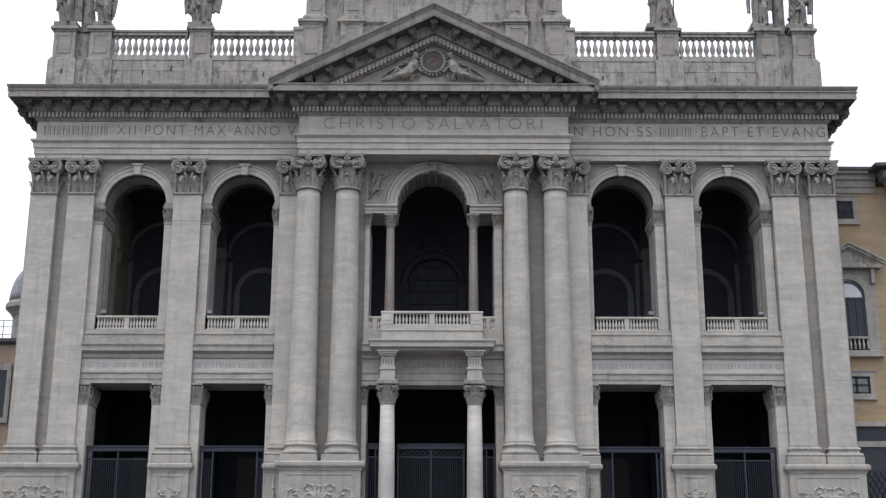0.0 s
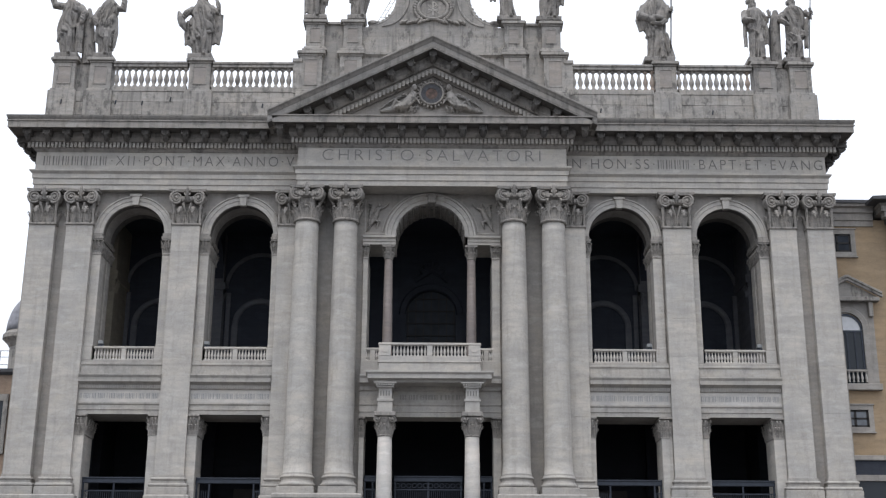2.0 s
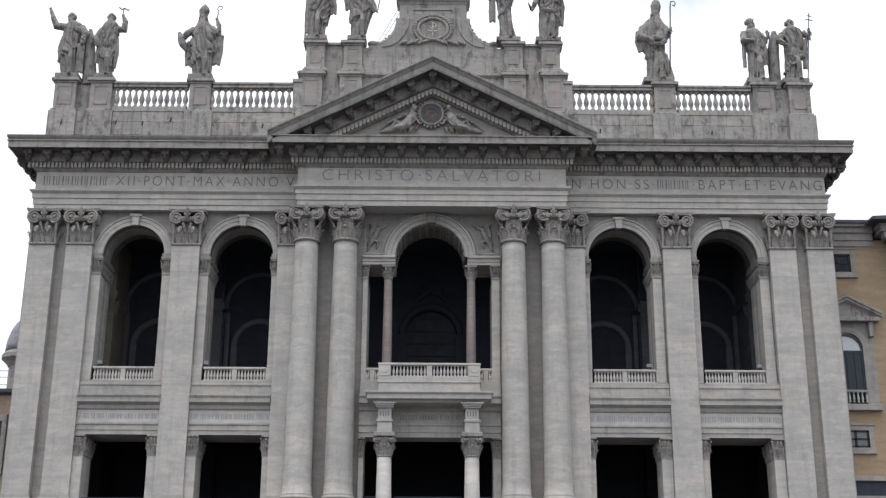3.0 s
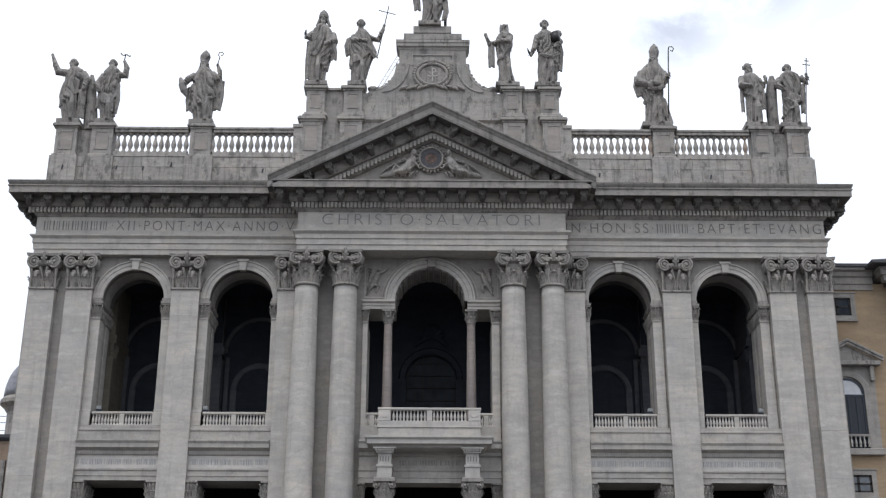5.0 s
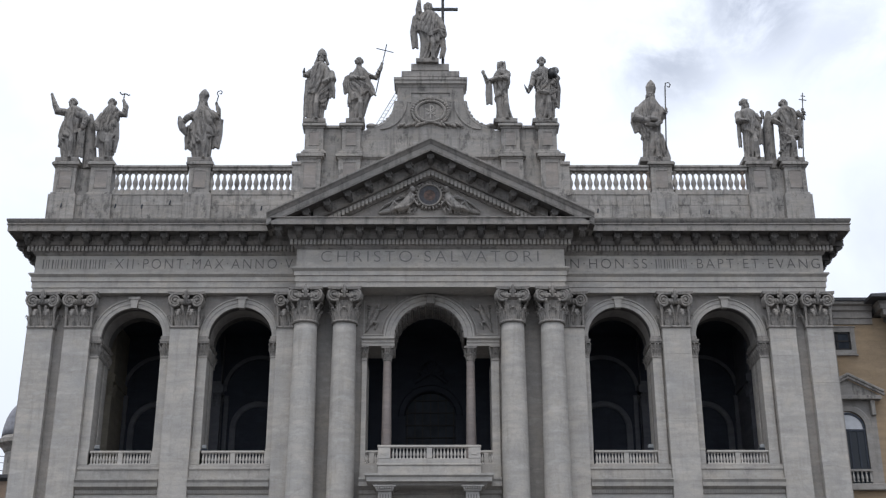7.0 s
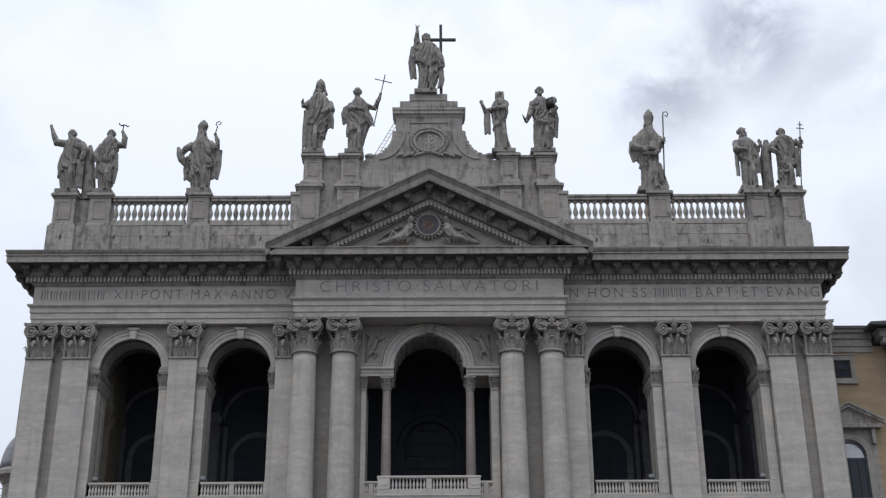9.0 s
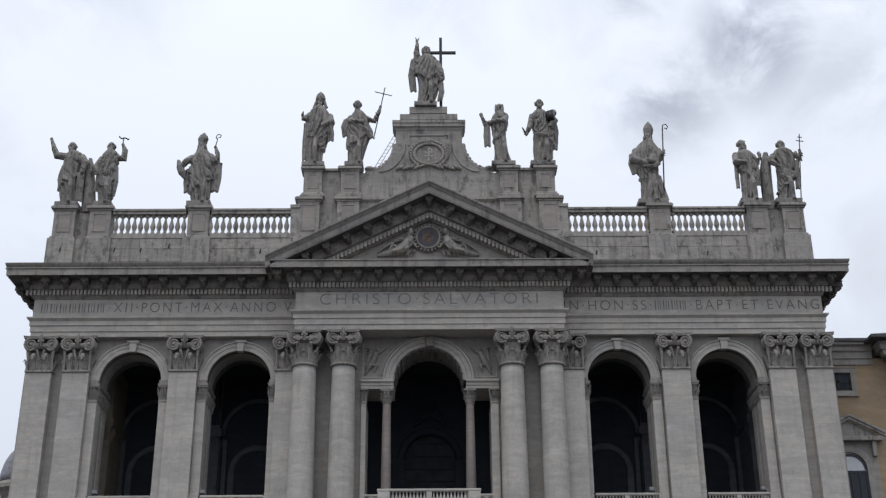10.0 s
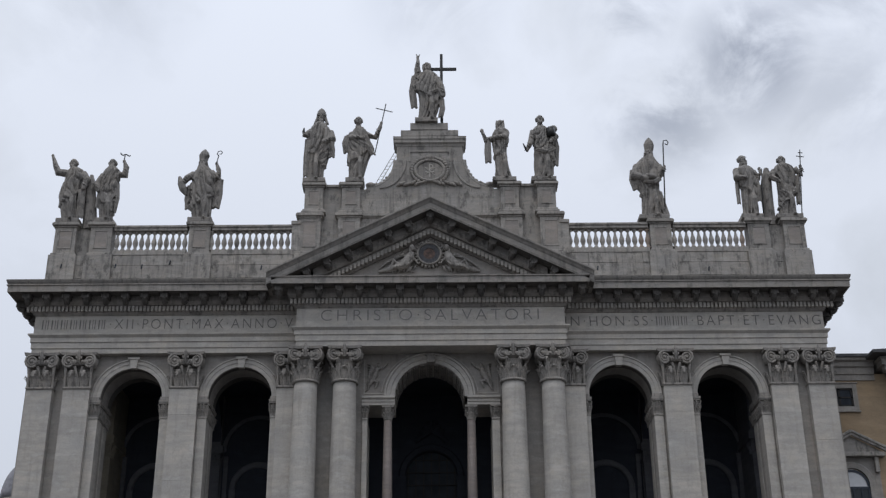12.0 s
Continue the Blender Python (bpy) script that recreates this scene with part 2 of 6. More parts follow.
DARK_GLASS = plain("dark_dusty_glass", (0.028, 0.034, 0.044), 0.45, var=0.4, scale=1.2)
DARK_GLASS.node_tree.nodes["Principled BSDF"].inputs["Specular IOR Level"].default_value = 0.12

# ---- mesh helpers ----
def part(name, bm, material, parent=None, label="", smooth=False, recalc=True):
    if recalc:
        bmesh.ops.recalc_face_normals(bm, faces=bm.faces)
    me = bpy.data.meshes.new(name)
    bm.to_mesh(me)
    bm.free()
    for mt in (material if isinstance(material, (list, tuple)) else [material]):
        me.materials.append(mt)
    if smooth:
        for poly in me.polygons:
            poly.use_smooth = len(poly.vertices) <= 4
    ob = new(name, me)
    if parent:
        ob.parent = parent
    if label:
        tagged(ob, label)
    return ob


def again(ob, name, m, parent):
    """The same mesh once more, at the pose m."""
    o = new(name, ob.data)
    o.parent = parent
    o.matrix_basis = m
    return o


def thing(name, label, category, group="", kind="", at=(0, 0, 0)):
    e = new(name)
    e.location = at
    return tagged(e, label, category, group, kind)


def box(bm, x0, x1, y0, y1, z0, z1, bevel=0.0, mat=0):
    v = [bm.verts.new((x, y, z)) for x in (x0, x1) for y in (y0, y1) for z in (z0, z1)]
    fs = [bm.faces.new([v[i] for i in q]) for q in
          ((0, 1, 3, 2), (4, 6, 7, 5), (0, 4, 5, 1), (2, 3, 7, 6), (0, 2, 6, 4), (1, 5, 7, 3))]
    for f in fs:
        f.material_index = mat
    if bevel:
        es = list({e for f in fs for e in f.edges})
        bmesh.ops.bevel(bm, geom=es, offset=bevel, segments=1, affect="EDGES")
    return bm


def lathe(bm, profile, n=24, cx=0, cy=0, a0=0, a1=2 * math.pi, square=0.0):
    """A body of revolution from (radius, z); closed above and below."""
    full = abs(a1 - a0 - 2 * math.pi) < 1e-6
    rings = []
    k = n if full else n + 1
    for r, z in profile:
        ring = []
        for i in range(k):
            a = a0 + (a1 - a0) * i / n
            ring.append(bm.verts.new((cx + r * math.cos(a), cy + r * math.sin(a), z)))
        rings.append(ring)
    for p, q in zip(rings, rings[1:]):
        for i in range(n):
            j = (i + 1) % k
            bm.faces.new((p[i], p[j], q[j], q[i]))
    bm.faces.new(rings[0][::-1])
    bm.faces.new(rings[-1])
    return bm


def sweep(bm, path, profile, lift=None):
    """A moulding: the closed profile (out, z) led along a path in plan, mitred; out is to the right of the way."""
    pts = [Vector(p) for p in path]
    rings = []
    for i, p in enumerate(pts):
        d0 = (pts[i] - pts[i - 1]).normalized() if i else None
        d1 = (pts[i + 1] - pts[i]).normalized() if i + 1 < len(pts) else None
        d0 = d0 or d1
        d1 = d1 or d0
        n0, n1 = Vector((d0.y, -d0.x)), Vector((d1.y, -d1.x))
        m = (n0 + n1) / (1 + n0.dot(n1))
        rings.append([bm.verts.new((p.x + m.x * o, p.y + m.y * o, z)) for o, z in profile])
    k = len(profile)
    for a, b in zip(rings, rings[1:]):
        for i in range(k):
            j = (i + 1) % k
            bm.faces.new((a[i], a[j], b[j], b[i]))
    bm.faces.new(rings[0])
    bm.faces.new(rings[-1][::-1])
    return bm


def spandrel(bm, xc, r, x0, x1, zs, z1, y0, y1, n=24):
    """A wall over a round arch: from x0 to x1, up to z1, with the half circle of radius r cut out above zs."""
    xs = [(x0, zs), (xc - r, zs)] + [(xc - r * math.cos(math.pi * i / n), zs + r * math.sin(math.pi * i / n)) for i in range(1, n)] + [(xc + r, zs), (x1, zs)]
    rows = [[bm.verts.new((x, y, z)) for x, z in xs] for y in (y0, y1)]
    tops = [[bm.verts.new((x, y, z1)) for x, z in xs] for y in (y0, y1)]
    for i in range(len(xs) - 1):
        if xs[i][0] == xs[i + 1][0]:
            continue
        bm.faces.new((rows[0][i], rows[0][i + 1], tops[0][i + 1], tops[0][i]))
        bm.faces.new((rows[1][i + 1], rows[1][i], tops[1][i], tops[1][i + 1]))
        bm.faces.new((rows[0][i + 1], rows[0][i], rows[1][i], rows[1][i + 1]))
        bm.faces.new((tops[0][i], tops[0][i + 1], tops[1][i + 1], tops[1][i]))
    for i in (0, -1):
        bm.faces.new((rows[0][i], tops[0][i], tops[1][i], rows[1][i]))
    return bm


def arc_band(bm, xc, zs, prof, n=32, a0=0.0, a1=math.pi):
    """An archivolt: the closed profile (radius, y) led round the arch."""
    rings = []
    for i in range(n + 1):
        a = a0 + (a1 - a0) * i / n
        rings.append([bm.verts.new((xc + r * math.cos(a), y, zs + r * math.sin(a))) for r, y in prof])
    k = len(prof)
    for a, b in zip(rings, rings[1:]):
        for i in range(k):
            j = (i + 1) % k
            bm.faces.new((a[i], a[j], b[j], b[i]))
    bm.faces.new(rings[0])
    bm.faces.new(rings[-1][::-1])
    return bm


def tube(bm, pts, radii, n=8, squash=1.0, mat=0):
    """A closed tube through points, with a radius at each."""
    pts = [Vector(p) for p in pts]
    rings = []
    for i, p in enumerate(pts):
        d = (pts[min(i + 1, len(pts) - 1)] - pts[max(i - 1, 0)]).normalized()
        u = d.cross(Vector((0, 1, 0.01))).normalized()
        w = d.cross(u)
        r = radii[i] if isinstance(radii, (list, tuple)) else radii
        rings.append([bm.verts.new(p + u * (r * math.cos(2 * math.pi * j / n)) + w * (r * squash * math.sin(2 * math.pi * j / n))) for j in range(n)])
    fs = []
    for a, b in zip(rings, rings[1:]):
        for j in range(n):
            fs.append(bm.faces.new((a[j], a[(j + 1) % n], b[(j + 1) % n], b[j])))
    fs.append(bm.faces.new(rings[0][::-1]))
    fs.append(bm.faces.new(rings[-1]))
    for f in fs:
        f.material_index = mat
    return bm


def melt(bm, voxel, smooth=0.4):
    """Melts the closed pieces in a bmesh into one skin, as if carved from one stone."""
    bmesh.ops.recalc_face_normals(bm, faces=bm.faces)
    me = bpy.data.meshes.new("rough")
    bm.to_mesh(me)
    bm.free()
    tmp = bpy.data.objects.new("rough", me)
    scene.collection.objects.link(tmp)
    md = tmp.modifiers.new("melt", "REMESH")
    md.mode, md.voxel_size, md.use_smooth_shade = "VOXEL", voxel, True
    bpy.context.view_layer.update()
    done = bpy.data.meshes.new_from_object(tmp.evaluated_get(bpy.context.evaluated_depsgraph_get()))
    bpy.data.objects.remove(tmp)
    out = bmesh.new()
    out.from_mesh(done)
    if smooth:
        bmesh.ops.smooth_vert(out, verts=out.verts, factor=smooth, use_axis_x=True, use_axis_y=True, use_axis_z=True)
    out.normal_update()
    return out


def blob(bm, c, s, rot=0.0, seg=10):
    m = Matrix.Translation(c) @ Matrix.Rotation(rot, 4, "Y") @ Matrix.Diagonal((*s, 1))
    bmesh.ops.create_uvsphere(bm, u_segments=seg, v_segments=max(5, seg * 2 // 3), radius=1, matrix=m)
    return bm


# ---- the ground ----
bm = bmesh.new()


def ground_z(x, y):
    # the piazza falls gently from the church towards the east
    t = min(1.0, max(0.0, (y + 82) / 74))
    return 3.7 * t if y < 40 else 3.7


xs = [-2500, -900, -300, -120, -60, -30, 0, 30, 60, 120, 300, 900, 2500]
ys = [-2500, -900, -300, -150, -110, -82, -70, -58, -46, -34, -22, -14, -8, 20, 60, 160, 600, 2500]
grid = [[bm.verts.new((x, y, ground_z(x, y))) for x in xs] for y in ys]
for a, b in zip(grid, grid[1:]):
    for i in range(len(xs) - 1):
        bm.faces.new((a[i], a[i + 1], b[i + 1], b[i]))
tagged(part("ground", bm, GROUND), "grey stone paving of the sloping piazza", "ground", kind="structure")
for k in range(10):
    bm = box(bmesh.new(), -31, 31, -8 + 0.42 * k, -1.8, 3.6, 3.85 + 0.165 * k, 0.015)
    tagged(part("step", bm, STEP), "broad travertine step before the church", "step", group="steps of the church", kind="structure")

# ---- the church ----
Z_FLOOR, Z_LOGGIA = 5.5, 18.6
church = thing("church", "tall baroque church front of grey weathered travertine, statues along its top", "church")

# walls of the front, pier by pier, with the openings between them
BAYS = [(-20.65, 2.14), (-13.17, 2.2), (13.08, 2.2), (20.52, 2.16)]
Y0, Y1 = 0.6, 3.4
SPRING = 27.88
piers = [(-28.0, -22.79), (-18.51, -15.37), (-10.97, -4.62), (4.62, 10.88), (15.28, 18.36), (22.68, 28.0)]
for x0, x1 in piers:
    bm = box(bmesh.new(), x0, x1, Y0, 2.25, Z_FLOOR, 15.3)
    box(bm, x0, x1, Y0, 3.05, 15.3, SPRING)
    part("wall_pier", bm, TRAV_WALL, church)
for xc, r in BAYS:
    a, b = xc - r, xc + r
    # band between the two storeys
    bm = box(bmesh.new(), a, b, 0.35, Y1, 15.3, 16.02)
    box(bm, a, b, 0.42, Y1, 16.02, 18.95)
    part("storey_band", bm, TRAV_WALL, church)
    lo, hi = sorted((math.copysign(16.9, xc), math.copysign(24.55 if abs(xc) > 18 else 9.2, xc)))
    bm = spandrel(bmesh.new(), xc, r, lo, hi, SPRING, 31.0, Y0, Y1)
    part("arch_wall", bm, TRAV_WALL, church)
bm = spandrel(bmesh.new(), -0.1, 2.46, -4.9, 4.9, 27.8, 31.0, Y0, Y1)
part("arch_wall", bm, TRAV_WALL, church)
for x0, x1 in ((-9.2, -4.9), (4.9, 9.2), (-28, -24.55), (24.55, 28)):
    part("upper_wall", box(bmesh.new(), x0, x1, Y0 + 0.002, Y1, SPRING, 31.0), TRAV_WALL, church)
# ---- main entablature
FRONT = [(-27.78, 16), (-27.78, 0), (-9.3, 0), (-9.3, -1.2), (9.3, -1.2), (9.3, 0), (27.62, 0), (27.62, 16)]
bm = sweep(bmesh.new(), FRONT, [(-1.9, 30.94), (-0.02, 30.94), (-0.02, 31.3), (0.05, 31.32), (0.05, 31.74), (0.12, 31.75), (0.12, 32.06), (0.30, 32.24), (0.30, 32.34), (-1.9, 32.34)])
part("architrave", bm, TRAV_ENT, church)
bm = sweep(bmesh.new(), FRONT, [(-1.9, 32.34), (0.0, 32.342), (0.0, 33.72), (-1.9, 33.72)])
part("frieze", bm, TRAV_ENT, church)
bm = sweep(bmesh.new(), FRONT, [(-1.9, 33.72), (0.06, 33.72), (0.22, 33.9), (0.24, 34.32), (0.46, 34.34), (0.62, 34.55), (0.62, 35.0), (1.55, 35.0), (1.57, 34.93), (1.66, 34.93), (1.66, 35.36), (1.74, 35.4), (1.74, 35.46), (-1.9, 35.46)])
part("cornice", bm, CORNICE, church)
# thin dark sheet over the underside: shade of the overhang painted on, with soot
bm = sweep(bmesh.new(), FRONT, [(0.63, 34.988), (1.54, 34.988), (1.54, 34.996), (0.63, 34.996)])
part("cornice_soffit", bm, SOOT_SHADE, church)
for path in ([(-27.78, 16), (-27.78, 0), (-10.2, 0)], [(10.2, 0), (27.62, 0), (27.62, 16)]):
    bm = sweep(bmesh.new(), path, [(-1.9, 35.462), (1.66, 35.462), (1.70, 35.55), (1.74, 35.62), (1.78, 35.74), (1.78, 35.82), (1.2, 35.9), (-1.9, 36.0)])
    part("gutter_moulding", bm, CRUST_SHADE, church)

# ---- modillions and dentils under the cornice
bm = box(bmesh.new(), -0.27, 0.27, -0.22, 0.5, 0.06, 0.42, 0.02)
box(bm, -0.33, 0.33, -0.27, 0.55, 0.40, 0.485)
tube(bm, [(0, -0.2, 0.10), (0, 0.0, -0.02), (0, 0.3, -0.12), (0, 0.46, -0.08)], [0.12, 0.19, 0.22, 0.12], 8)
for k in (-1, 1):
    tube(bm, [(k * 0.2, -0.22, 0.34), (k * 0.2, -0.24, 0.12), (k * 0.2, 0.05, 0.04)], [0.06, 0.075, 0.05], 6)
# dark stone: the cornice's shade on the modillions sits in their colour
MOD = part("modillion", bm, SOOT_SHADE, church)
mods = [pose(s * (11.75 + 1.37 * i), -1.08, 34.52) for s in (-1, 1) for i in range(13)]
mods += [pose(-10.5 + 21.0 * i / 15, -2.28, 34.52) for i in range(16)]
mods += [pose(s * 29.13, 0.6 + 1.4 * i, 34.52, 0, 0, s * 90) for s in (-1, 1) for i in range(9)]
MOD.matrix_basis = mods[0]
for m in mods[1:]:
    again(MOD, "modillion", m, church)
bm = bmesh.new()
for s in (-1, 1):
    x = 9.75
    while x < 28.25:
        box(bm, s * x - 0.085, s * x + 0.085, -0.44, -0.2, 33.94, 34.3)
        x += 0.272
x = -9.65
while x < 9.7:
    box(bm, x - 0.085, x + 0.085, -1.64, -1.4, 33.94, 34.3)
    x += 0.272
tagged(part("dentil_course", bm, TRAV_ENT, church), kind="stuff")

# ---- giant order
def leaf(bm, x, y, z, h, w, out=0.28, turn=0.0):
    out *= 1.35
    pts = [(0, -0.02, 0), (0, -0.08, h * 0.45), (0, -0.16, h * 0.8), (0, -out, h), (0, -out - 0.10, h * 0.86)]
    m = Matrix.Translation((x, y, z)) @ Matrix.Rotation(turn, 4, "Z")
    b2 = bmesh.new()
    tube(b2, pts, [w * 0.20, w * 0.24, w * 0.22, w * 0.2, w * 0.10], 8, 0.5)
    for k in (-1, 1):
        tube(b2, [(k * w * 0.2, 0.0, 0), (k * w * 0.32, -0.05, h * 0.42), (k * w * 0.4, -0.14, h * 0.66), (k * w * 0.42, -0.2 - 0.2 * out, h * 0.72)], [w * 0.13, w * 0.16, w * 0.13, w * 0.05], 6, 0.6)
        tube(b2, [(k * w * 0.14, -0.04, h * 0.4), (k * w * 0.28, -0.14, h * 0.8), (k * w * 0.3, -out * 0.75, h * 0.93)], [w * 0.11, w * 0.13, w * 0.05], 6, 0.6)
    b2.transform(m)
    tmp = bpy.data.meshes.new("leaf")
    b2.to_mesh(tmp)
    b2.free()
    bm.from_mesh(tmp)
    bpy.data.meshes.remove(tmp)


def volute(bm, x, y, z, r, s, turn=0.0):
    pts, rad = [], []
    for i in range(27):
        a = i / 26 * 2.25 * 2 * math.pi
        k = r * (1 - 0.80 * i / 26)
        pts.append(Vector((-s * k * math.sin(a), 0, k * math.cos(a))))
        rad.append(0.085 * (r / 0.42) * (1 - 0.45 * i / 26))
    rm = Matrix.Rotation(turn, 3, "Z")
    tube(bm, [rm @ p + Vector((x, y, z)) for p in pts], rad, 6)
    b2 = bmesh.new()
    bmesh.ops.create_cone(b2, cap_ends=True, segments=16, radius1=r * 0.93, radius2=r * 0.9, depth=0.36, matrix=Matrix.Translation((x, y, z)) @ rm.to_4x4() @ Matrix.Translation((0, 0.31, 0)) @ Matrix.Rotation(radians(90), 4, "X"))
    blob(b2, Vector((x, y, z)) + rm @ Vector((0, -0.06, 0)), (0.10, 0.09, 0.10), 0, 8)
    tmp = bpy.data.meshes.new("v")
    b2.to_mesh(tmp)
    b2.free()
    bm.from_mesh(tmp)
    bpy.data.meshes.remove(tmp)


def capital(w, depth=0.6, round_shaft=False):
    """A composite capital, 2.5 high: bell, two rows of leaves, egg roll, corner volutes, hollow-sided abacus."""
    bm = bmesh.new()
    hw = w / 2
    if round_shaft:
        lathe(bm, [(hw, 0), (hw * 0.82, 0.1), (hw * 0.74, 1.1), (hw * 0.85, 1.5), (hw * 1.2, 1.62), (hw * 1.2, 1.85), (hw, 1.95)], 24)
        lathe(bm, [(hw + 0.09, -0.02), (hw + 0.13, 0.05), (hw + 0.09, 0.13)], 24)
        for k in range(8):
            a = 2 * math.pi * k / 8
            leaf(bm, hw * 0.97 * math.sin(a), -hw * 0.97 * math.cos(a), 0.12, 0.78, 0.58, 0.24, a)
            a += math.pi / 8
            leaf(bm, hw * 0.97 * math.sin(a), -hw * 0.97 * math.cos(a), 0.12, 1.32, 0.46, 0.28, a)
        for k in range(16):
            a = 2 * math.pi * (k + 0.5) / 16
            blob(bm, (hw * 1.22 * math.sin(a), -hw * 1.22 * math.cos(a), 1.74), (0.12, 0.12, 0.13), 0, 6)
        e = hw * 0.88
        for s in (-1, 1):
            volute(bm, s * e, -e * 1.12, 1.80, 0.45, -s, -s * 0.35)
            volute(bm, s * e * 1.12, -e * 0.6, 1.80, 0.45, 1, s * radians(90))
            volute(bm, s * e, e * 1.12, 1.80, 0.45, s, radians(180))
        yb = hw * 1.05
        y_front = -hw * 1.28
    else:
        v0, v1 = -0.02, depth
        box(bm, -hw + 0.1, hw - 0.1, 0.3, v1, 0, 1.55)
        v0 = 0.08
        box(bm, -hw - 0.07, hw + 0.07, -0.11, v1, -0.02, 0.12, 0.03)
        box(bm, -hw * 1.08, hw * 1.08, -0.2, v1, 1.55, 1.9, 0.06)
        for k in (-1, 1):
            x = k * hw * 0.47
            leaf(bm, x, v0 + 0.04, 0.12, 1.0, 0.74, 0.27)
            blob(bm, (x, -0.36, 0.92), (0.2, 0.13, 0.1), 0, 8)
            tube(bm, [(x, -0.38, 0.9), (x, -0.42, 0.72), (x, -0.36, 0.58)], [0.13, 0.09, 0.03], 7)
            leaf(bm, k * hw, 0.3, 0.12, 0.8, 0.5, 0.2, k * radians(90))
            tube(bm, [(k * hw * 0.97, 0.04, 0.1), (k * hw * 0.95, -0.02, 0.8), (k * hw * 1.0, -0.12, 1.5)], [0.1, 0.08, 0.13], 7)
            tube(bm, [(k * hw * 0.06, 0.06, 0.1), (k * hw * 0.08, 0.0, 0.8), (k * hw * 0.3, -0.14, 1.46)], [0.07, 0.06, 0.1], 7)
        for k in range(5):
            blob(bm, ((k - 2) * 0.2, -0.22, 1.72), (0.09, 0.1, 0.13), 0, 6)
        for s in (-1, 1):
            volute(bm, s * hw * 0.80, -0.2, 1.78, 0.45, -s, -s * 0.25)
            box(bm, s * hw * 0.8 - 0.3, s * hw * 0.8 + 0.3, -0.1, v1, 1.45, 1.95)
        yb, y_front = v1, -0.36
    # abacus with hollow front
    n = 10
    ew = hw * 0.8 + 0.48
    top = [(-ew + 2 * ew * i / n, y_front + 0.16 * (1 - (2 * i / n - 1) ** 2)) for i in range(n + 1)]
    loop = top + [(ew, yb), (-ew, yb)]
    lo = [bm.verts.new((x, y, 2.17)) for x, y in loop]
    hi = [bm.verts.new((x * 1.03, y - 0.04, 2.34)) for x, y in loop]
    for i in range(len(loop)):
        j = (i + 1) % len(loop)
        bm.faces.new((lo[i], lo[j], hi[j], hi[i]))
    bm.faces.new(lo[::-1])
    bm.faces.new(hi)
    # flower on the abacus
    tube(bm, [(0, y_front + 0.12, 1.7), (0, y_front + 0.02, 2.05), (0, y_front - 0.02, 2.32), (0, y_front + 0.04, 2.5)], [0.07, 0.14, 0.12, 0.05], 8)
    for k in (-1, 1):
        for z in (1.95, 2.2):
            tube(bm, [(0, y_front + 0.06, z - 0.08), (k * 0.16, y_front, z), (k * 0.2, y_front + 0.04, z + 0.13)], [0.05, 0.07, 0.03], 6)
    return bm


def pilaster(x, w, y=0.0, back=0.6):
    g = new("giant_pilaster")
    g.parent = church
    g.location = (x, y, 0)
    h = w / 2
    rnd = random.Random(int(x * 100))
    z = 11.3
    while z < 28.3:
        e = z + rnd.uniform(1.15, 1.75)
        e = 28.37 if e > 27.6 else e
        d = rnd.uniform(-0.006, 0.006)
        part("shaft_block", box(bmesh.new(), -h + d, h + d, d, back, z, e, 0.005), TRAV, g)
        z = e
    bm = box(bmesh.new(), -h - 0.34, h + 0.34, -0.34, back, 10.0, 10.5, 0.03)
    box(bm, -h - 0.32, h + 0.32, -0.32, back, 10.5, 10.74, 0.08)
    box(bm, -h - 0.12, h + 0.12, -0.12, back, 10.74, 10.92)
    box(bm, -h - 0.20, h + 0.20, -0.20, back, 10.92, 11.12, 0.07)
    box(bm, -h - 0.07, h + 0.07, -0.07, back, 11.12, 11.302)
    part("base", bm, TRAV_BASE, g)
    c = part("capital", capital(w), CARVED, g)
    c.location = (0, 0, 28.38)
    c.scale = (1, 1, 1.085)
    return g


for s in (-1, 1):
    for x, w in ((26.86, 1.76), (24.3, 1.82), (16.95, 1.92), (9.66, 1.86)):
        pilaster(s * x, w)


def column(x):
    g = new("giant_column")
    g.parent = church
    g.location = (x, -0.38, 0)
    def girth(z):
        return 1.0 - 0.075 * min(1, (z - 11.3) / 0.2) - 0.135 * ((z - 11.3) / 17.15) ** 1.7

    rings = [(1.0, 11.3), (1.0, 11.36)] + [(girth(11.4 + 17.06 * k / 24), 11.4 + 17.06 * k / 24) for k in range(25)]
    part("shaft", lathe(bmesh.new(), rings, 40), TRAV, g, smooth=True)
    bm = box(bmesh.new(), -1.2, 1.2, -1.2, 1.0, 10.0, 10.45, 0.03)
    ring = [(1.18, 10.45)] + [(1.09 + 0.12 * math.sin(math.pi * i / 6), 10.45 + 0.32 * i / 6) for i in range(7)] + [(1.07, 10.8), (1.03, 10.9), (1.06, 11.0)] + [(1.05 + 0.08 * math.sin(math.pi * i / 6), 11.0 + 0.2 * i / 6) for i in range(7)] + [(1.02, 11.25), (1.01, 11.31)]
    lathe(bm, ring, 40)
    part("base", bm, TRAV_BASE, g)
    c = part("capital", capital(1.64, round_shaft=True), CARVED, g)
    c.location = (0, 0, 28.46)
    c.scale = (1, 1, 1.05)


for x in (-8.57, -5.9, 5.64, 8.36):
    column(x)


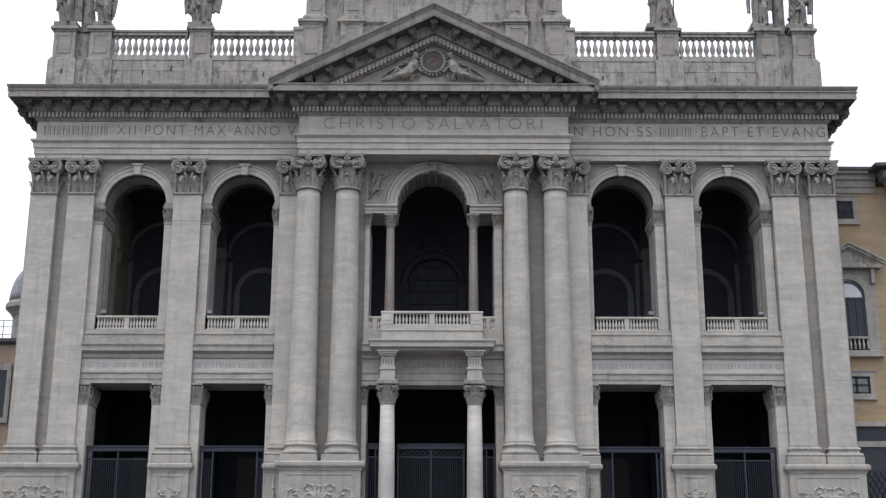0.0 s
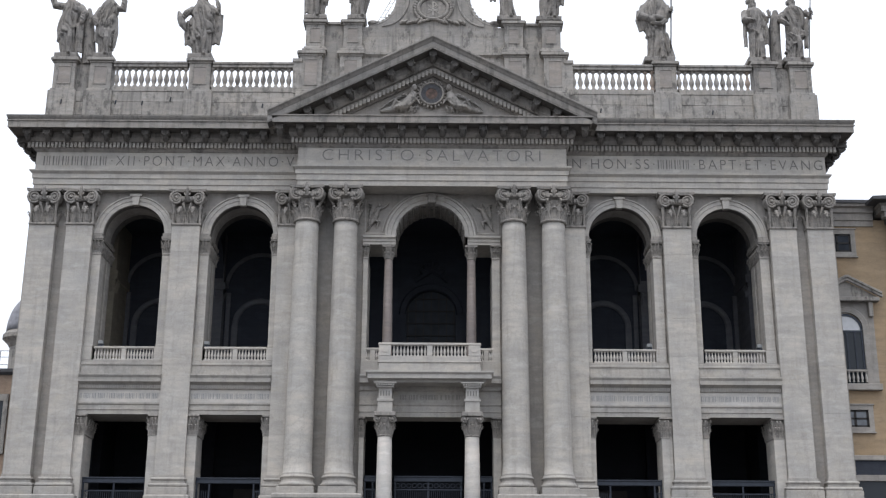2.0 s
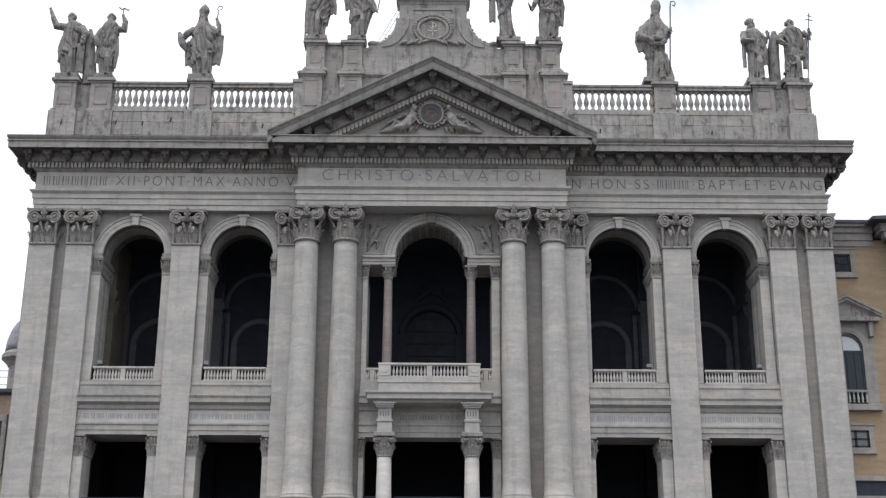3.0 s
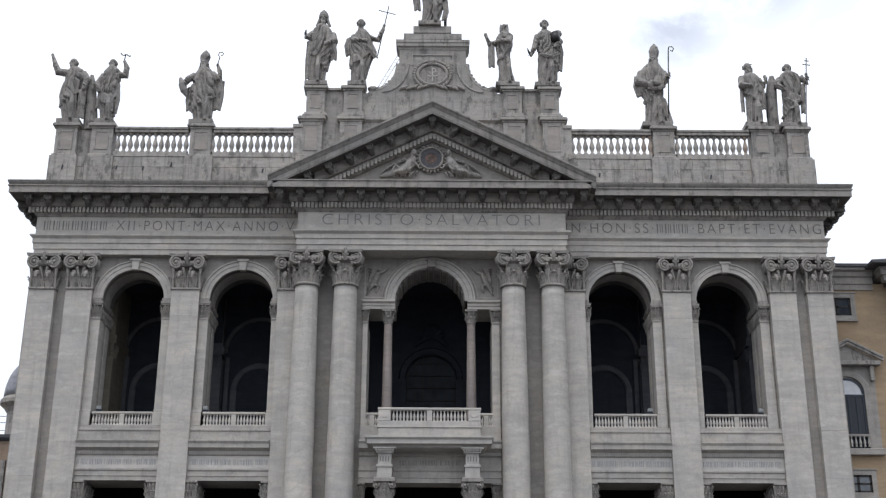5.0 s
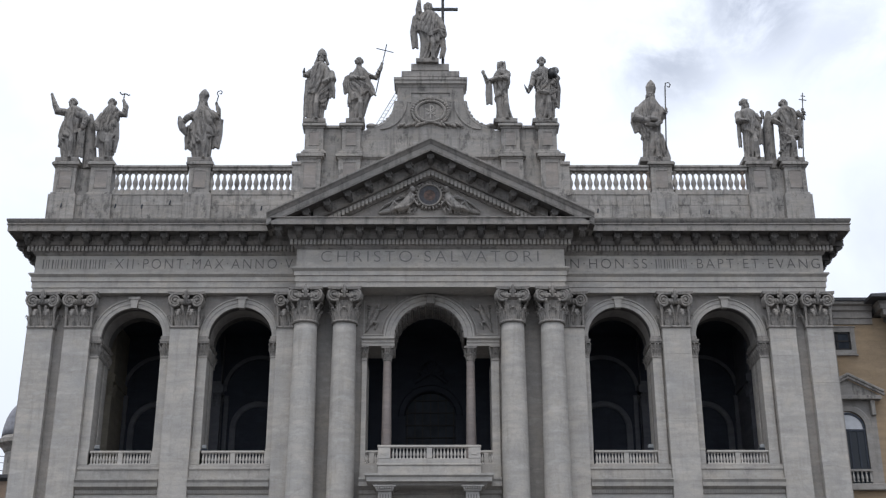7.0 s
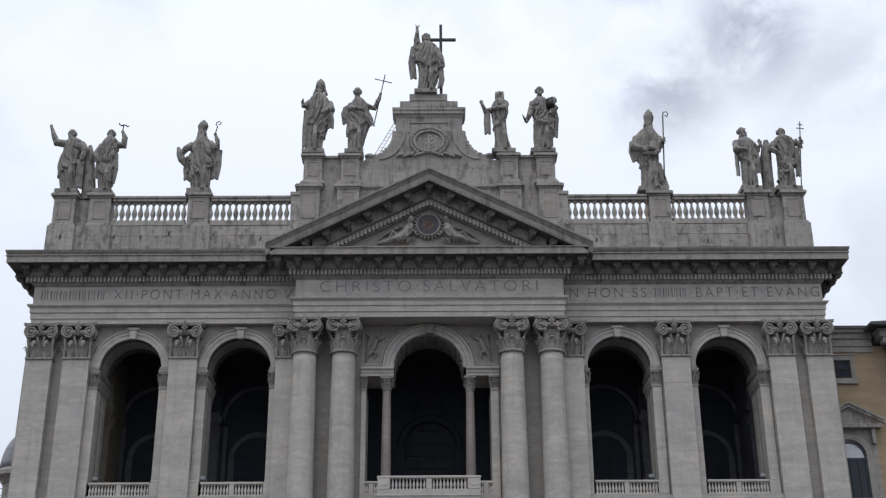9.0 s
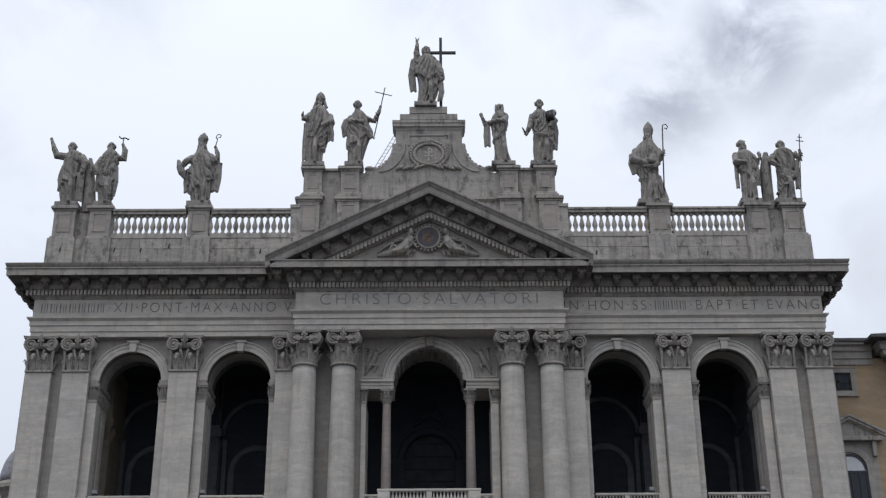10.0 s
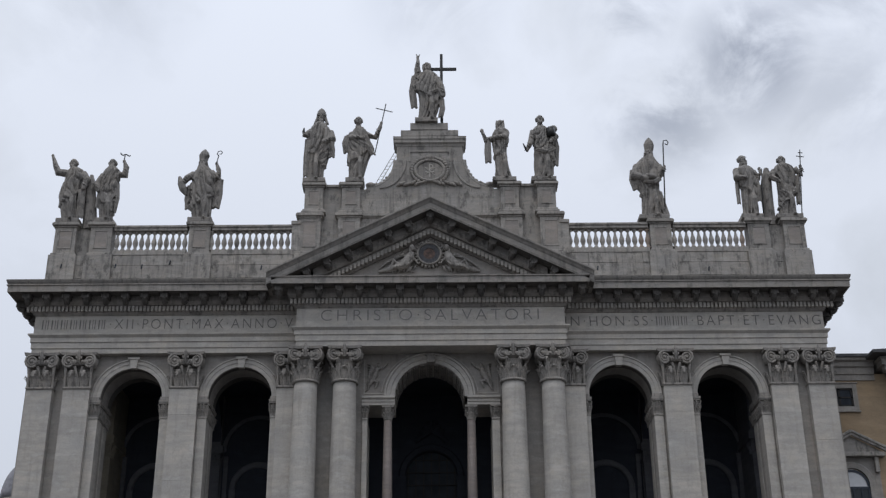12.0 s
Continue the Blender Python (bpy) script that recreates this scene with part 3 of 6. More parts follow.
# ---- pedestals with carved panels
def scrolls(bm, x0, x1, z0, z1, y, seed=1):
    """Low relief: mirrored leaf scrolls on either side of a fluted vase."""
    cx, hw, h = (x0 + x1) / 2, (x1 - x0) / 2, z1 - z0
    rnd = random.Random(seed)
    for s in (-1, 1):
        for u, up in (((0.55, 1),) if hw < 1.0 else ((0.36, 1), (0.76, -1))):
            ox, oz, r = cx + s * hw * u, z0 + h * (0.52 + 0.06 * up), min(h * 0.34, hw * 0.42)
            pts = []
            for i in range(15):
                t = i / 14
                a = s * up * (1.6 - 6.6 * t)
                k = r * (1 - 0.72 * t)
                pts.append((ox + k * math.sin(a), y - 0.02 - 0.04 * t, oz - k * math.cos(a)))
            tube(bm, pts, [0.05 - 0.02 * i / 14 for i in range(15)], 6)
            for i in range(0, 13, 2):
                p, q = Vector(pts[i]), Vector((ox, y, oz))
                out = (p - q) * rnd.uniform(0.3, 0.45)
                side = Vector((-out.z, 0, out.x)) * 0.5
                tube(bm, [p, p + out * 0.6 + side * 0.4 + Vector((0, -0.03, 0)), p + out + side], [0.03, 0.06, 0.02], 6)
            blob(bm, (ox, y - 0.03, oz), (0.1, 0.07, 0.1), 0, 8)
        for i in range(4):
            tube(bm, [(cx + s * hw * 0.04, y - 0.02, z0 + 0.1 * h), (cx + s * hw * (0.08 + 0.05 * i), y - 0.05, z0 + h * (0.3 + 0.06 * i)), (cx + s * hw * (0.14 + 0.07 * i), y - 0.02, z0 + h * (0.9 - 0.14 * i))], [0.03, 0.06, 0.02], 6)
    tube(bm, [(cx, y, z0 + 0.08 * h), (cx, y - 0.03, z0 + 0.4 * h), (cx, y - 0.02, z0 + 0.62 * h), (cx, y - 0.03, z0 + 0.72 * h)], [0.08, 0.14, 0.07, 0.13], 10)


def pedestal(x0, x1, y_front, seed):
    g = new("pedestal")
    g.parent = church
    bm = box(bmesh.new(), x0, x1, y_front, 0.62, 6.4, 9.42, 0.02)
    part("die", bm, TRAV_BASE, g)
    bm = sweep(bmesh.new(), [(x0, 0.6), (x0, y_front), (x1, y_front), (x1, 0.6)], [(-0.5, 9.42), (0.04, 9.42), (0.08, 9.55), (0.20, 9.62), (0.26, 9.72), (0.26, 9.9), (0.16, 10.0), (-0.5, 10.0)])
    part("cap_moulding", bm, TRAV_BASE, g)
    bm = sweep(bmesh.new(), [(x0, 0.6), (x0, y_front), (x1, y_front), (x1, 0.6)], [(-0.5, 5.48), (0.32, 5.48), (0.32, 6.0), (0.2, 6.2), (0.05, 6.4), (-0.5, 6.4)])
    part("foot_moulding", bm, TRAV_BASE, g)
    a, b = x0 + 0.42, x1 - 0.42
    bm = bmesh.new()
    for q in ((a, b, 9.12, 9.21), (a, b, 6.75, 6.84), (a, a + 0.09, 6.84, 9.12), (b - 0.09, b, 6.84, 9.12)):
        box(bm, q[0], q[1], y_front - 0.06, y_front + 0.06, q[2], q[3])
    box(bm, a, b, y_front - 0.015, y_front + 0.08, 6.75, 9.21)
    scrolls(bm, a + 0.15, b - 0.15, 6.9, 9.05, y_front - 0.03, seed)
    part("carved_panel", melt(bm, 0.03, 0.2), TRAV_BASE, g, "", True)


for s in (-1, 1):
    for k, (a, b, y) in enumerate(((23.1, 28.1, -0.28), (15.75, 18.15, -0.28), (4.55, 9.75, -1.72), (9.752, 10.75, -0.28))):
        pedestal(min(s * a, s * b), max(s * a, s * b), y, k + 3)

# ---- arches, imposts, keystones, wall panels
def small_capital(bm, x0, x1, y0, y1, z, h):
    box(bm, x0, x1, y0 + 0.07, y1, z, z + h)
    box(bm, x0 - 0.03, x1 + 0.03, y0 - 0.04, y1, z - 0.06, z + 0.02)
    w = (x1 - x0)
    for k in range(3):
        leaf(bm, x0 + w * (0.18 + 0.32 * k), y0 + 0.06, z, h * 0.5, w * 0.40, 0.17)
    for k in range(2):
        leaf(bm, x0 + w * (0.34 + 0.32 * k), y0 + 0.05, z, h * 0.82, w * 0.34, 0.18)
        leaf(bm, x0 + w * (0.04 + 0.92 * k), y0 + 0.05, z, h * 0.84, w * 0.3, 0.18, (2 * k - 1) * 0.6)
    box(bm, x0 - 0.08, x1 + 0.08, y0 - 0.12, y1, z + h - 0.14, z + h, 0.02)


for xc, r in BAYS:
    g = new("loggia_arch")
    g.parent = church
    bm = arc_band(bmesh.new(), xc, SPRING, [(r - 0.02, 0.7), (r - 0.02, 0.50), (r + 0.24, 0.50), (r + 0.26, 0.46), (r + 0.5, 0.46), (r + 0.53, 0.38), (r + 0.61, 0.38), (r + 0.63, 0.62)])
    part("archivolt", bm, TRAV, g)
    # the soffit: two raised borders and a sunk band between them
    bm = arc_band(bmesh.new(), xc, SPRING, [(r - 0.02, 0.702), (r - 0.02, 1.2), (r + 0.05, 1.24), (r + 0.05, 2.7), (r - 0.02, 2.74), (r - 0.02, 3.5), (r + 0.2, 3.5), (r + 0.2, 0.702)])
    # stains and the arch's inner shade are both put into this dark colour
    part("arch_soffit", bm, SOOT_SHADE, g)
    bm = bmesh.new()
    v = [(-0.2, 29.95), (0.2, 29.95), (0.28, 30.66), (-0.28, 30.66)]
    f = [bm.verts.new((xc + x, 0.3, z)) for x, z in v]
    k = [bm.verts.new((xc + x, 0.7, z)) for x, z in v]
    bm.faces.new(f)
    bm.faces.new(k[::-1])
    for i in range(4):
        bm.faces.new((f[i], k[i], k[(i + 1) % 4], f[(i + 1) % 4]))
    box(bm, xc - 0.4, xc + 0.4, 0.24, 0.7, 30.58, 30.74)
    part("keystone", bm, TRAV, g)
    for s in (-1, 1):
        a, b = sorted((xc + s * r, xc + s * (r + 0.6)))
        lo, hi = (a - 0.03, b) if s > 0 else (a, b + 0.03)
        bm = box(bmesh.new(), lo, hi, 0.42, 1.5, 19.9, 26.6, 0.02)
        box(bm, lo, hi, 2.1, 3.07, 19.9, 26.6, 0.02)
        part("impost_pier", bm, TRAV, g)
        bm = box(bmesh.new(), a - 0.1, b, 0.34, 3.09, 18.96, 19.85, 0.02)
        box(bm, a - 0.05, b, 0.38, 3.08, 19.85, 20.05, 0.03)
        part("impost_base", bm, TRAV, g)
        bm = bmesh.new()
        small_capital(bm, lo, hi, 0.42, 3.46, 26.4, 1.1)
        for q in range(6):
            leaf(bm, xc + s * (r + 0.02), 0.75 + 0.52 * q, 26.4, 0.75, 0.42, 0.12, -s * radians(90))
        box(bm, a - 0.14, b + 0.14, 0.26, 3.52, 27.48, 27.64)
        box(bm, a - 0.08, b + 0.02, 0.32, 3.5, 27.64, 27.88)
        part("impost_capital", bm, CARVED, g)
        # lower doorway jambs
        bm = box(bmesh.new(), a - (0.08 if s < 0 else 0.03), b + (0.08 if s > 0 else 0.03), 0.22, 2.28, 5.5, 13.95, 0.02)
        part("door_jamb", bm, TRAV, g)
        bm = bmesh.new()
        small_capital(bm, a - (0.06 if s < 0 else 0.035), b + (0.06 if s > 0 else 0.035), 0.22, 2.27, 13.95, 1.33)
        for q in range(4):
            leaf(bm, xc + s * (r + 0.0), 0.5 + 0.55 * q, 13.95, 0.62, 0.44, 0.14, -s * radians(90))
            leaf(bm, xc + s * (r + 0.0), 0.78 + 0.55 * q, 13.95, 1.08, 0.38, 0.16, -s * radians(90))
        part("jamb_capital", bm, CARVED, g)
    # storey mouldings between the giant pilasters
    x0, x1 = (17.92, 23.38) if abs(xc) > 18 else (10.62, 15.98)
    x0, x1 = (x0, x1) if xc > 0 else (-x1, -x0)
    bm = sweep(bmesh.new(), [(x0, 0.3), (x1, 0.3)], [(-0.3, 15.3), (0.0, 15.3), (0.0, 15.58), (0.05, 15.6), (0.05, 15.9), (0.12, 15.98), (0.12, 16.08), (-0.3, 16.08)])
    part("lower_architrave", bm, TRAV_BASE, g)
    bm = sweep(bmesh.new(), [(x0, 0.3), (x1, 0.3)], [(-0.3, 16.082), (0.0, 16.082), (0.0, 16.95), (-0.3, 16.95)])
    part("inscribed_frieze", bm, MARBLE, g)
    bm = sweep(bmesh.new(), [(x0, 0.3), (x1, 0.3)], [(-0.3, 16.952), (0.05, 16.952), (0.1, 17.0), (0.1, 17.25), (0.2, 17.32), (0.30, 17.38), (0.42, 17.42), (0.42, 17.68), (0.52, 17.84), (0.52, 17.92), (0.1, 17.98), (0.1, 18.55), (0.16, 18.6), (0.16, 18.7), (0.05, 18.74), (0.05, 18.94), (-0.3, 18.94)])
    part("lower_cornice", bm, TRAV_BASE, g)
    bm = bmesh.new()
    x = x0 + 0.08
    while x < x1:
        box(bm, x - 0.035, x + 0.035, 0.15, 0.24, 17.04, 17.23)
        x += 0.118
    tagged(part("small_dentil_course", bm, TRAV, g), kind="stuff")
    bm = bmesh.new()
    rnd = random.Random(int(xc * 10))
    x = x0 + 0.1
    while x < x1 - 0.15:
        w = rnd.choice((0.03, 0.04, 0.05, 0.07))
        box(bm, x, x + w, 0.292, 0.302, 16.34, 16.7)
        x += w + rnd.choice((0.035, 0.045, 0.05, 0.06, 0.07, 0.14))
    tagged(part("inscription_bar", bm, SMALL_LETTER, g), kind="stuff")

# ---- central window of the loggia: two columns, arch, side lights
g = new("central_loggia_window")
g.parent = church
bm = arc_band(bmesh.new(), -0.1, 27.8, [(2.42, 3.5), (2.42, 0.40), (2.68, 0.40), (2.7, 0.34), (2.98, 0.34), (3.02, 0.24), (3.14, 0.24), (3.16, 0.62)], 40)
part("archivolt", bm, TRAV, g)
bm = box(bmesh.new(), -0.3, 0.3, 0.1, 0.7, 30.2, 30.9, 0.03)
box(bm, -0.42, 0.42, 0.06, 0.7, 30.7, 30.86)
part("keystone", bm, CARVED, g)
bm = bmesh.new()
for i in range(15):
    a = math.pi * (i + 0.5) / 15
    for yy in (0.75, 1.35, 1.95, 2.55, 3.15):
        m = Matrix.Rotation(-(a - math.pi / 2), 4, "Y")
        b2 = bmesh.new()
        for q in ((-0.2, 0.2, -0.22, -0.17), (-0.2, 0.2, 0.17, 0.22), (-0.2, -0.15, -0.17, 0.17), (0.15, 0.2, -0.17, 0.17)):
            box(b2, q[0], q[1], yy + q[2], yy + q[3], 2.33, 2.44)
        blob(b2, (0, yy, 2.4), (0.1, 0.1, 0.05), 0, 6)
        b2.transform(Matrix.Translation((-0.1, 0, 27.8)) @ m)
        tmp = bpy.data.meshes.new("c")
        b2.to_mesh(tmp)
        b2.free()
        bm.from_mesh(tmp)
        bpy.data.meshes.remove(tmp)
# darker than the archivolt: shade inside the arch put into the colour
tagged(part("coffered_soffit", bm, CRUST_SHADE, g), kind="stuff")
for s in (-1, 1):
    a, b = sorted((s * 2.5, s * 4.75))
    bm = sweep(bmesh.new(), [(a - (0.0 if s > 0 else 0), 0.4), (b, 0.4)], [(-3.0, 27.2), (0, 27.2), (0, 27.4), (0.06, 27.42), (0.06, 27.58), (0.2, 27.68), (0.2, 27.82), (-3.0, 27.82)])
    part("side_entablature", bm, TRAV, g)
    x = s * 2.86 - 0.11
    bm = lathe(bmesh.new(), [(0.44, 19.05), (0.44, 19.2), (0.40, 19.26), (0.37, 19.4), (0.335, 19.45), (0.335, 21), (0.275, 26.2)], 24, x, 0.85)
    part("loggia_column", bm, GRANITE, g, "slim reddish granite column", True)
    bm = lathe(bmesh.new(), [(0.27, 26.2), (0.32, 26.25), (0.27, 26.3), (0.28, 26.8), (0.38, 27.05), (0.3, 27.1)], 16, x, 0.85)
    for k in range(8):
        t = 2 * math.pi * k / 8
        leaf(bm, x + 0.26 * math.sin(t), 0.85 - 0.26 * math.cos(t), 26.3, 0.42, 0.22, 0.1, t)
        leaf(bm, x + 0.26 * math.sin(t + 0.4), 0.85 - 0.26 * math.cos(t + 0.4), 26.3, 0.75, 0.18, 0.14, t + 0.4)
    box(bm, x - 0.42, x + 0.42, 0.43, 1.27, 27.06, 27.2)
    part("loggia_column_capital", bm, CARVED, g)
    a, b = sorted((s * 4.26 - 0.1, s * 4.7))
    bm = box(bmesh.new(), a, b, 0.42, 3.44, 18.9, 26.3, 0.02)
    part("side_jamb", bm, TRAV, g)
    bm = bmesh.new()
    small_capital(bm, a, b, 0.42, 2.04, 26.2, 1.0)
    part("side_jamb_capital", bm, CARVED, g)
    # carved spandrel figures, as plain relief: body, head, wing, drapery
    bm = bmesh.new()
    X = s * 3.55 - 0.1
    tube(bm, [(X + s * 0.75, 0.56, 28.45), (X + s * 0.5, 0.46, 28.9), (X + s * 0.22, 0.42, 29.35), (X + s * 0.1, 0.44, 29.8)], [0.07, 0.17, 0.2, 0.15], 10)
    blob(bm, (X, 0.42, 30.08), (0.15, 0.16, 0.17), 0, 10)
    tube(bm, [(X + s * 0.1, 0.45, 29.75), (X - s * 0.35, 0.46, 29.95), (X - s * 0.62, 0.5, 30.25)], [0.1, 0.09, 0.08], 8)
    tube(bm, [(X + s * 0.4, 0.46, 29.0), (X + s * 0.05, 0.42, 28.85), (X + s * 0.2, 0.5, 28.4)], [0.12, 0.12, 0.06], 8)
    for i in range(6):
        tube(bm, [(X + s * 0.25, 0.55, 29.75 - 0.06 * i), (X + s * (0.55 + 0.03 * i), 0.5, 30.1 - 0.16 * i), (X + s * (0.78 - 0.02 * i), 0.56, 30.2 - 0.24 * i)], [0.04, 0.08, 0.04], 6)
    for i in range(7):
        blob(bm, (X + s * (0.1 + 0.1 * i), 0.52, 29.9 - 0.2 * i), (0.13, 0.12, 0.2), s * (0.4 + 0.3 * (i % 3)), 8)
    for i in range(5):
        tube(bm, [(X + s * (0.3 + 0.08 * i), 0.54, 29.0 - 0.08 * i), (X + s * (0.6 + 0.03 * i), 0.48, 28.75 - 0.1 * i), (X + s * (0.72 + 0.05 * i), 0.56, 28.5 - 0.08 * i)], [0.04, 0.08, 0.03], 6)
    part("spandrel_relief", melt(bm, 0.035, 0.0), CARVED, g, "", True)
    bm = bmesh.new()
    for x0, x1, z0, z1 in ((4.58, 4.66, 28.1, 30.55), (3.15, 4.66, 28.02, 28.1)):
        a, b = sorted((s * x0, s * x1))
        box(bm, a, b, 0.56, 0.62, z0, z1)
    arc_band(bm, -0.1, 27.8, [(3.3, 0.55), (3.38, 0.55), (3.38, 0.62), (3.3, 0.62)], 16, *((0.12, 1.12) if s > 0 else (math.pi - 1.12, math.pi - 0.12)))
    part("spandrel_frame", bm, TRAV, g)

# ---- balustrades
BAL = lathe(bmesh.new(), [(0.085, 0), (0.085, 0.06), (0.05, 0.09), (0.06, 0.14), (0.09, 0.24), (0.095, 0.30), (0.07, 0.42), (0.042, 0.56), (0.04, 0.62), (0.06, 0.66), (0.075, 0.68), (0.075, 0.72)], 10)
BAL_MESH = part("baluster", BAL, MARBLE, None, smooth=True)
BIG = lathe(bmesh.new(), [(0.2, 0), (0.2, 0.12), (0.12, 0.2), (0.10, 0.3), (0.14, 0.42), (0.20, 0.62), (0.185, 0.76), (0.115, 1.0), (0.075, 1.2), (0.075, 1.32), (0.14, 1.38), (0.17, 1.44), (0.17, 1.56)], 12)
BIG_MESH = part("baluster", BIG, TRAV_OLD, None, smooth=True)
BROWN = stone("rust_stained_travertine", (0.31, 0.262, 0.225), (0.1, 0.08, 0.07), stain=0.6, scale=2.0, grime=0.5)
BROWN_MESH = BIG_MESH.copy()
BROWN_MESH.data = BIG_MESH.data.copy()
BROWN_MESH.data.materials[0] = BROWN


def rail(name, x0, x1, y, z, n, mat=TRAV):
    g = new(name)
    g.parent = church
    part("top_rail", box(bmesh.new(), x0, x1, y - 0.14, y + 0.14, z + 0.72, z + 0.88, 0.03), mat, g)
    part("bottom_rail", box(bmesh.new(), x0, x1, y - 0.13, y + 0.13, z - 0.1, z, 0.02), mat, g)
    mid = (x0 + x1) / 2
    part("middle_post", box(bmesh.new(), mid - 0.16, mid + 0.16, y - 0.12, y + 0.12, z, z + 0.72), mat, g)
    half = (x1 - x0) / 2 - 0.16
    for s in (-1, 1):
        for i in range(n):
            again(BAL_MESH, "baluster", pose(mid + s * (0.16 + half * (i + 0.6) / (n + 0.2)), y, z), g)
    return g


for xc, r in BAYS:
    rail("loggia_balustrade", xc - r + 0.1, xc + r - 0.1, 0.55, 19.04, 9)
for s in (-1, 1):
    a, b = sorted((s * 3.35 - 0.1, s * 4.3 - 0.1))
    rail("loggia_balustrade", a, b, 0.55, 19.04, 2)

# balcony over the middle doorway
g = new("balcony")
g.parent = church
bm = sweep(bmesh.new(), [(-3.55, 0.6), (-3.55, -1.25), (3.45, -1.25), (3.45, 0.6)], [(-1.2, 17.2), (0.1, 17.2), (0.25, 17.35), (0.55, 17.42), (0.55, 17.68), (0.68, 17.8), (0.68, 17.92), (-1.2, 17.96)])
part("balcony_cornice", bm, TRAV, g)
bm = bmesh.new()
x = -3.5
while x < 3.45:
    box(bm, x - 0.05, x + 0.05, -1.46, -1.34, 17.24, 17.4)
    x += 0.17
tagged(part("balcony_dentil_course", bm, TRAV, g), kind="stuff")
part("balcony_floor", box(bmesh.new(), -2.4, 2.3, -0.1, 0.7, 17.3, 18.0), TRAV, g)
part("balcony_plinth", box(bmesh.new(), -3.4, 3.28, -1.5, 0.6, 17.96, 18.5, 0.02), TRAV, g)
part("balcony_step", box(bmesh.new(), -3.46, 3.34, -1.56, 0.6, 18.5, 18.62, 0.03), TRAV, g)
part("balcony_sill", box(bmesh.new(), -3.4, 3.28, -1.5, 0.6, 18.62, 18.96, 0.02), TRAV, g)
part("balcony_rail", box(bmesh.new(), -3.44, 3.32, -1.54, -1.2, 19.68, 19.84, 0.03), MARBLE, g)
for s in (-1, 1):
    a, b = sorted((s * 2.55 - 0.06, s * 3.34 - 0.06))
    bm = box(bmesh.new(), a, b, -1.52, -1.22, 18.96, 19.68, 0.02)
    arc_band(bm, (a + b) / 2, 19.45, [(0.17, -1.56), (0.26, -1.56), (0.26, -1.5), (0.17, -1.5)], 12, math.pi, 2 * math.pi)
    part("corner_post", bm, MARBLE, g)
    part("side_rail", box(bmesh.new(), s * 3.2 - 0.2, s * 3.2 + 0.1, -1.2, 0.4, 19.68, 19.84), MARBLE, g)
    for i in range(5):
        again(BAL_MESH, "baluster", pose(s * 3.2 - 0.06, -1.0 + 0.28 * i, 18.96), g)
part("middle_post", box(bmesh.new(), -0.24, 0.12, -1.5, -1.22, 18.96, 19.68, 0.01), MARBLE, g)
for s in (-1, 1):
    for i in range(10):
        again(BAL_MESH, "baluster", pose(-0.06 + s * (0.30 + 0.228 * i), -1.36, 18.96), g)
# porch columns that carry it
for s in (-1, 1):
    x = s * 2.84 - 0.1
    bm = lathe(bmesh.new(), [(0.7, 5.5), (0.7, 5.8), (0.62, 5.9), (0.6, 6.05), (0.53, 6.1), (0.53, 8), (0.52, 9.5), (0.46, 13.7)], 32, x, -0.85)
    part("porch_column", bm, MARBLE, g, "smooth pale marble column", True)
    bm = lathe(bmesh.new(), [(0.47, 13.7), (0.52, 13.76), (0.47, 13.84), (0.48, 14.5), (0.62, 14.95), (0.5, 15.0)], 20, x, -0.85)
    for k in range(8):
        t = 2 * math.pi * k / 8
        leaf(bm, x + 0.46 * math.sin(t), -0.85 - 0.46 * math.cos(t), 13.86, 0.6, 0.38, 0.17, t)
        leaf(bm, x + 0.46 * math.sin(t + 0.4), -0.85 - 0.46 * math.cos(t + 0.4), 13.86, 1.0, 0.3, 0.24, t + 0.4)
    for q in (-1, 1):
        volute(bm, x + q * 0.5, -1.42, 14.78, 0.2, -q)
    box(bm, x - 0.7, x + 0.7, -1.55, -0.15, 15.0, 15.28, 0.03)
    part("porch_capital", bm, CARVED, g)
    bm = box(bmesh.new(), x - 0.48, x + 0.48, -1.42, 0.6, 15.28, 15.95)
    box(bm, x - 0.54, x + 0.54, -1.48, 0.6, 15.95, 16.12, 0.02)
    box(bm, x - 0.43, x + 0.43, -1.36, 0.6, 16.12, 16.85)
    box(bm, x - 0.56, x + 0.56, -1.5, 0.6, 16.85, 16.98, 0.02)
    for q in range(8):
        box(bm, x - 0.6 + 0.155 * q, x - 0.49 + 0.155 * q, -1.6, -1.5, 16.98, 17.1)
    box(bm, x - 0.74, x + 0.74, -1.66, 0.6, 17.1, 17.21, 0.03)
    part("porch_entablature_block", bm, TRAV, g)
    bm = bmesh.new()
    for k in range(4):
        box(bm, x - 0.32 + 0.18 * k, x - 0.25 + 0.18 * k, -1.368, -1.355, 16.33, 16.66)
    tagged(part("inscription_bar", bm, LETTER, g), kind="stuff")
bm = sweep(bmesh.new(), [(-4.7, 0.2), (4.7, 0.2)], [(-1.8, 15.2), (0, 15.2), (0, 15.5), (0.06, 15.52), (0.06, 15.9), (0.14, 16.0), (0.14, 16.1), (0, 16.12), (0, 16.9), (0.14, 16.98), (0.14, 17.2), (0.3, 17.32), (0.5, 17.4), (0.5, 17.7), (0.6, 17.85), (0.6, 17.95), (-0.1, 18.0), (-0.1, 18.95), (-1.8, 18.95)])
part("doorway_lintel", bm, TRAV, g)
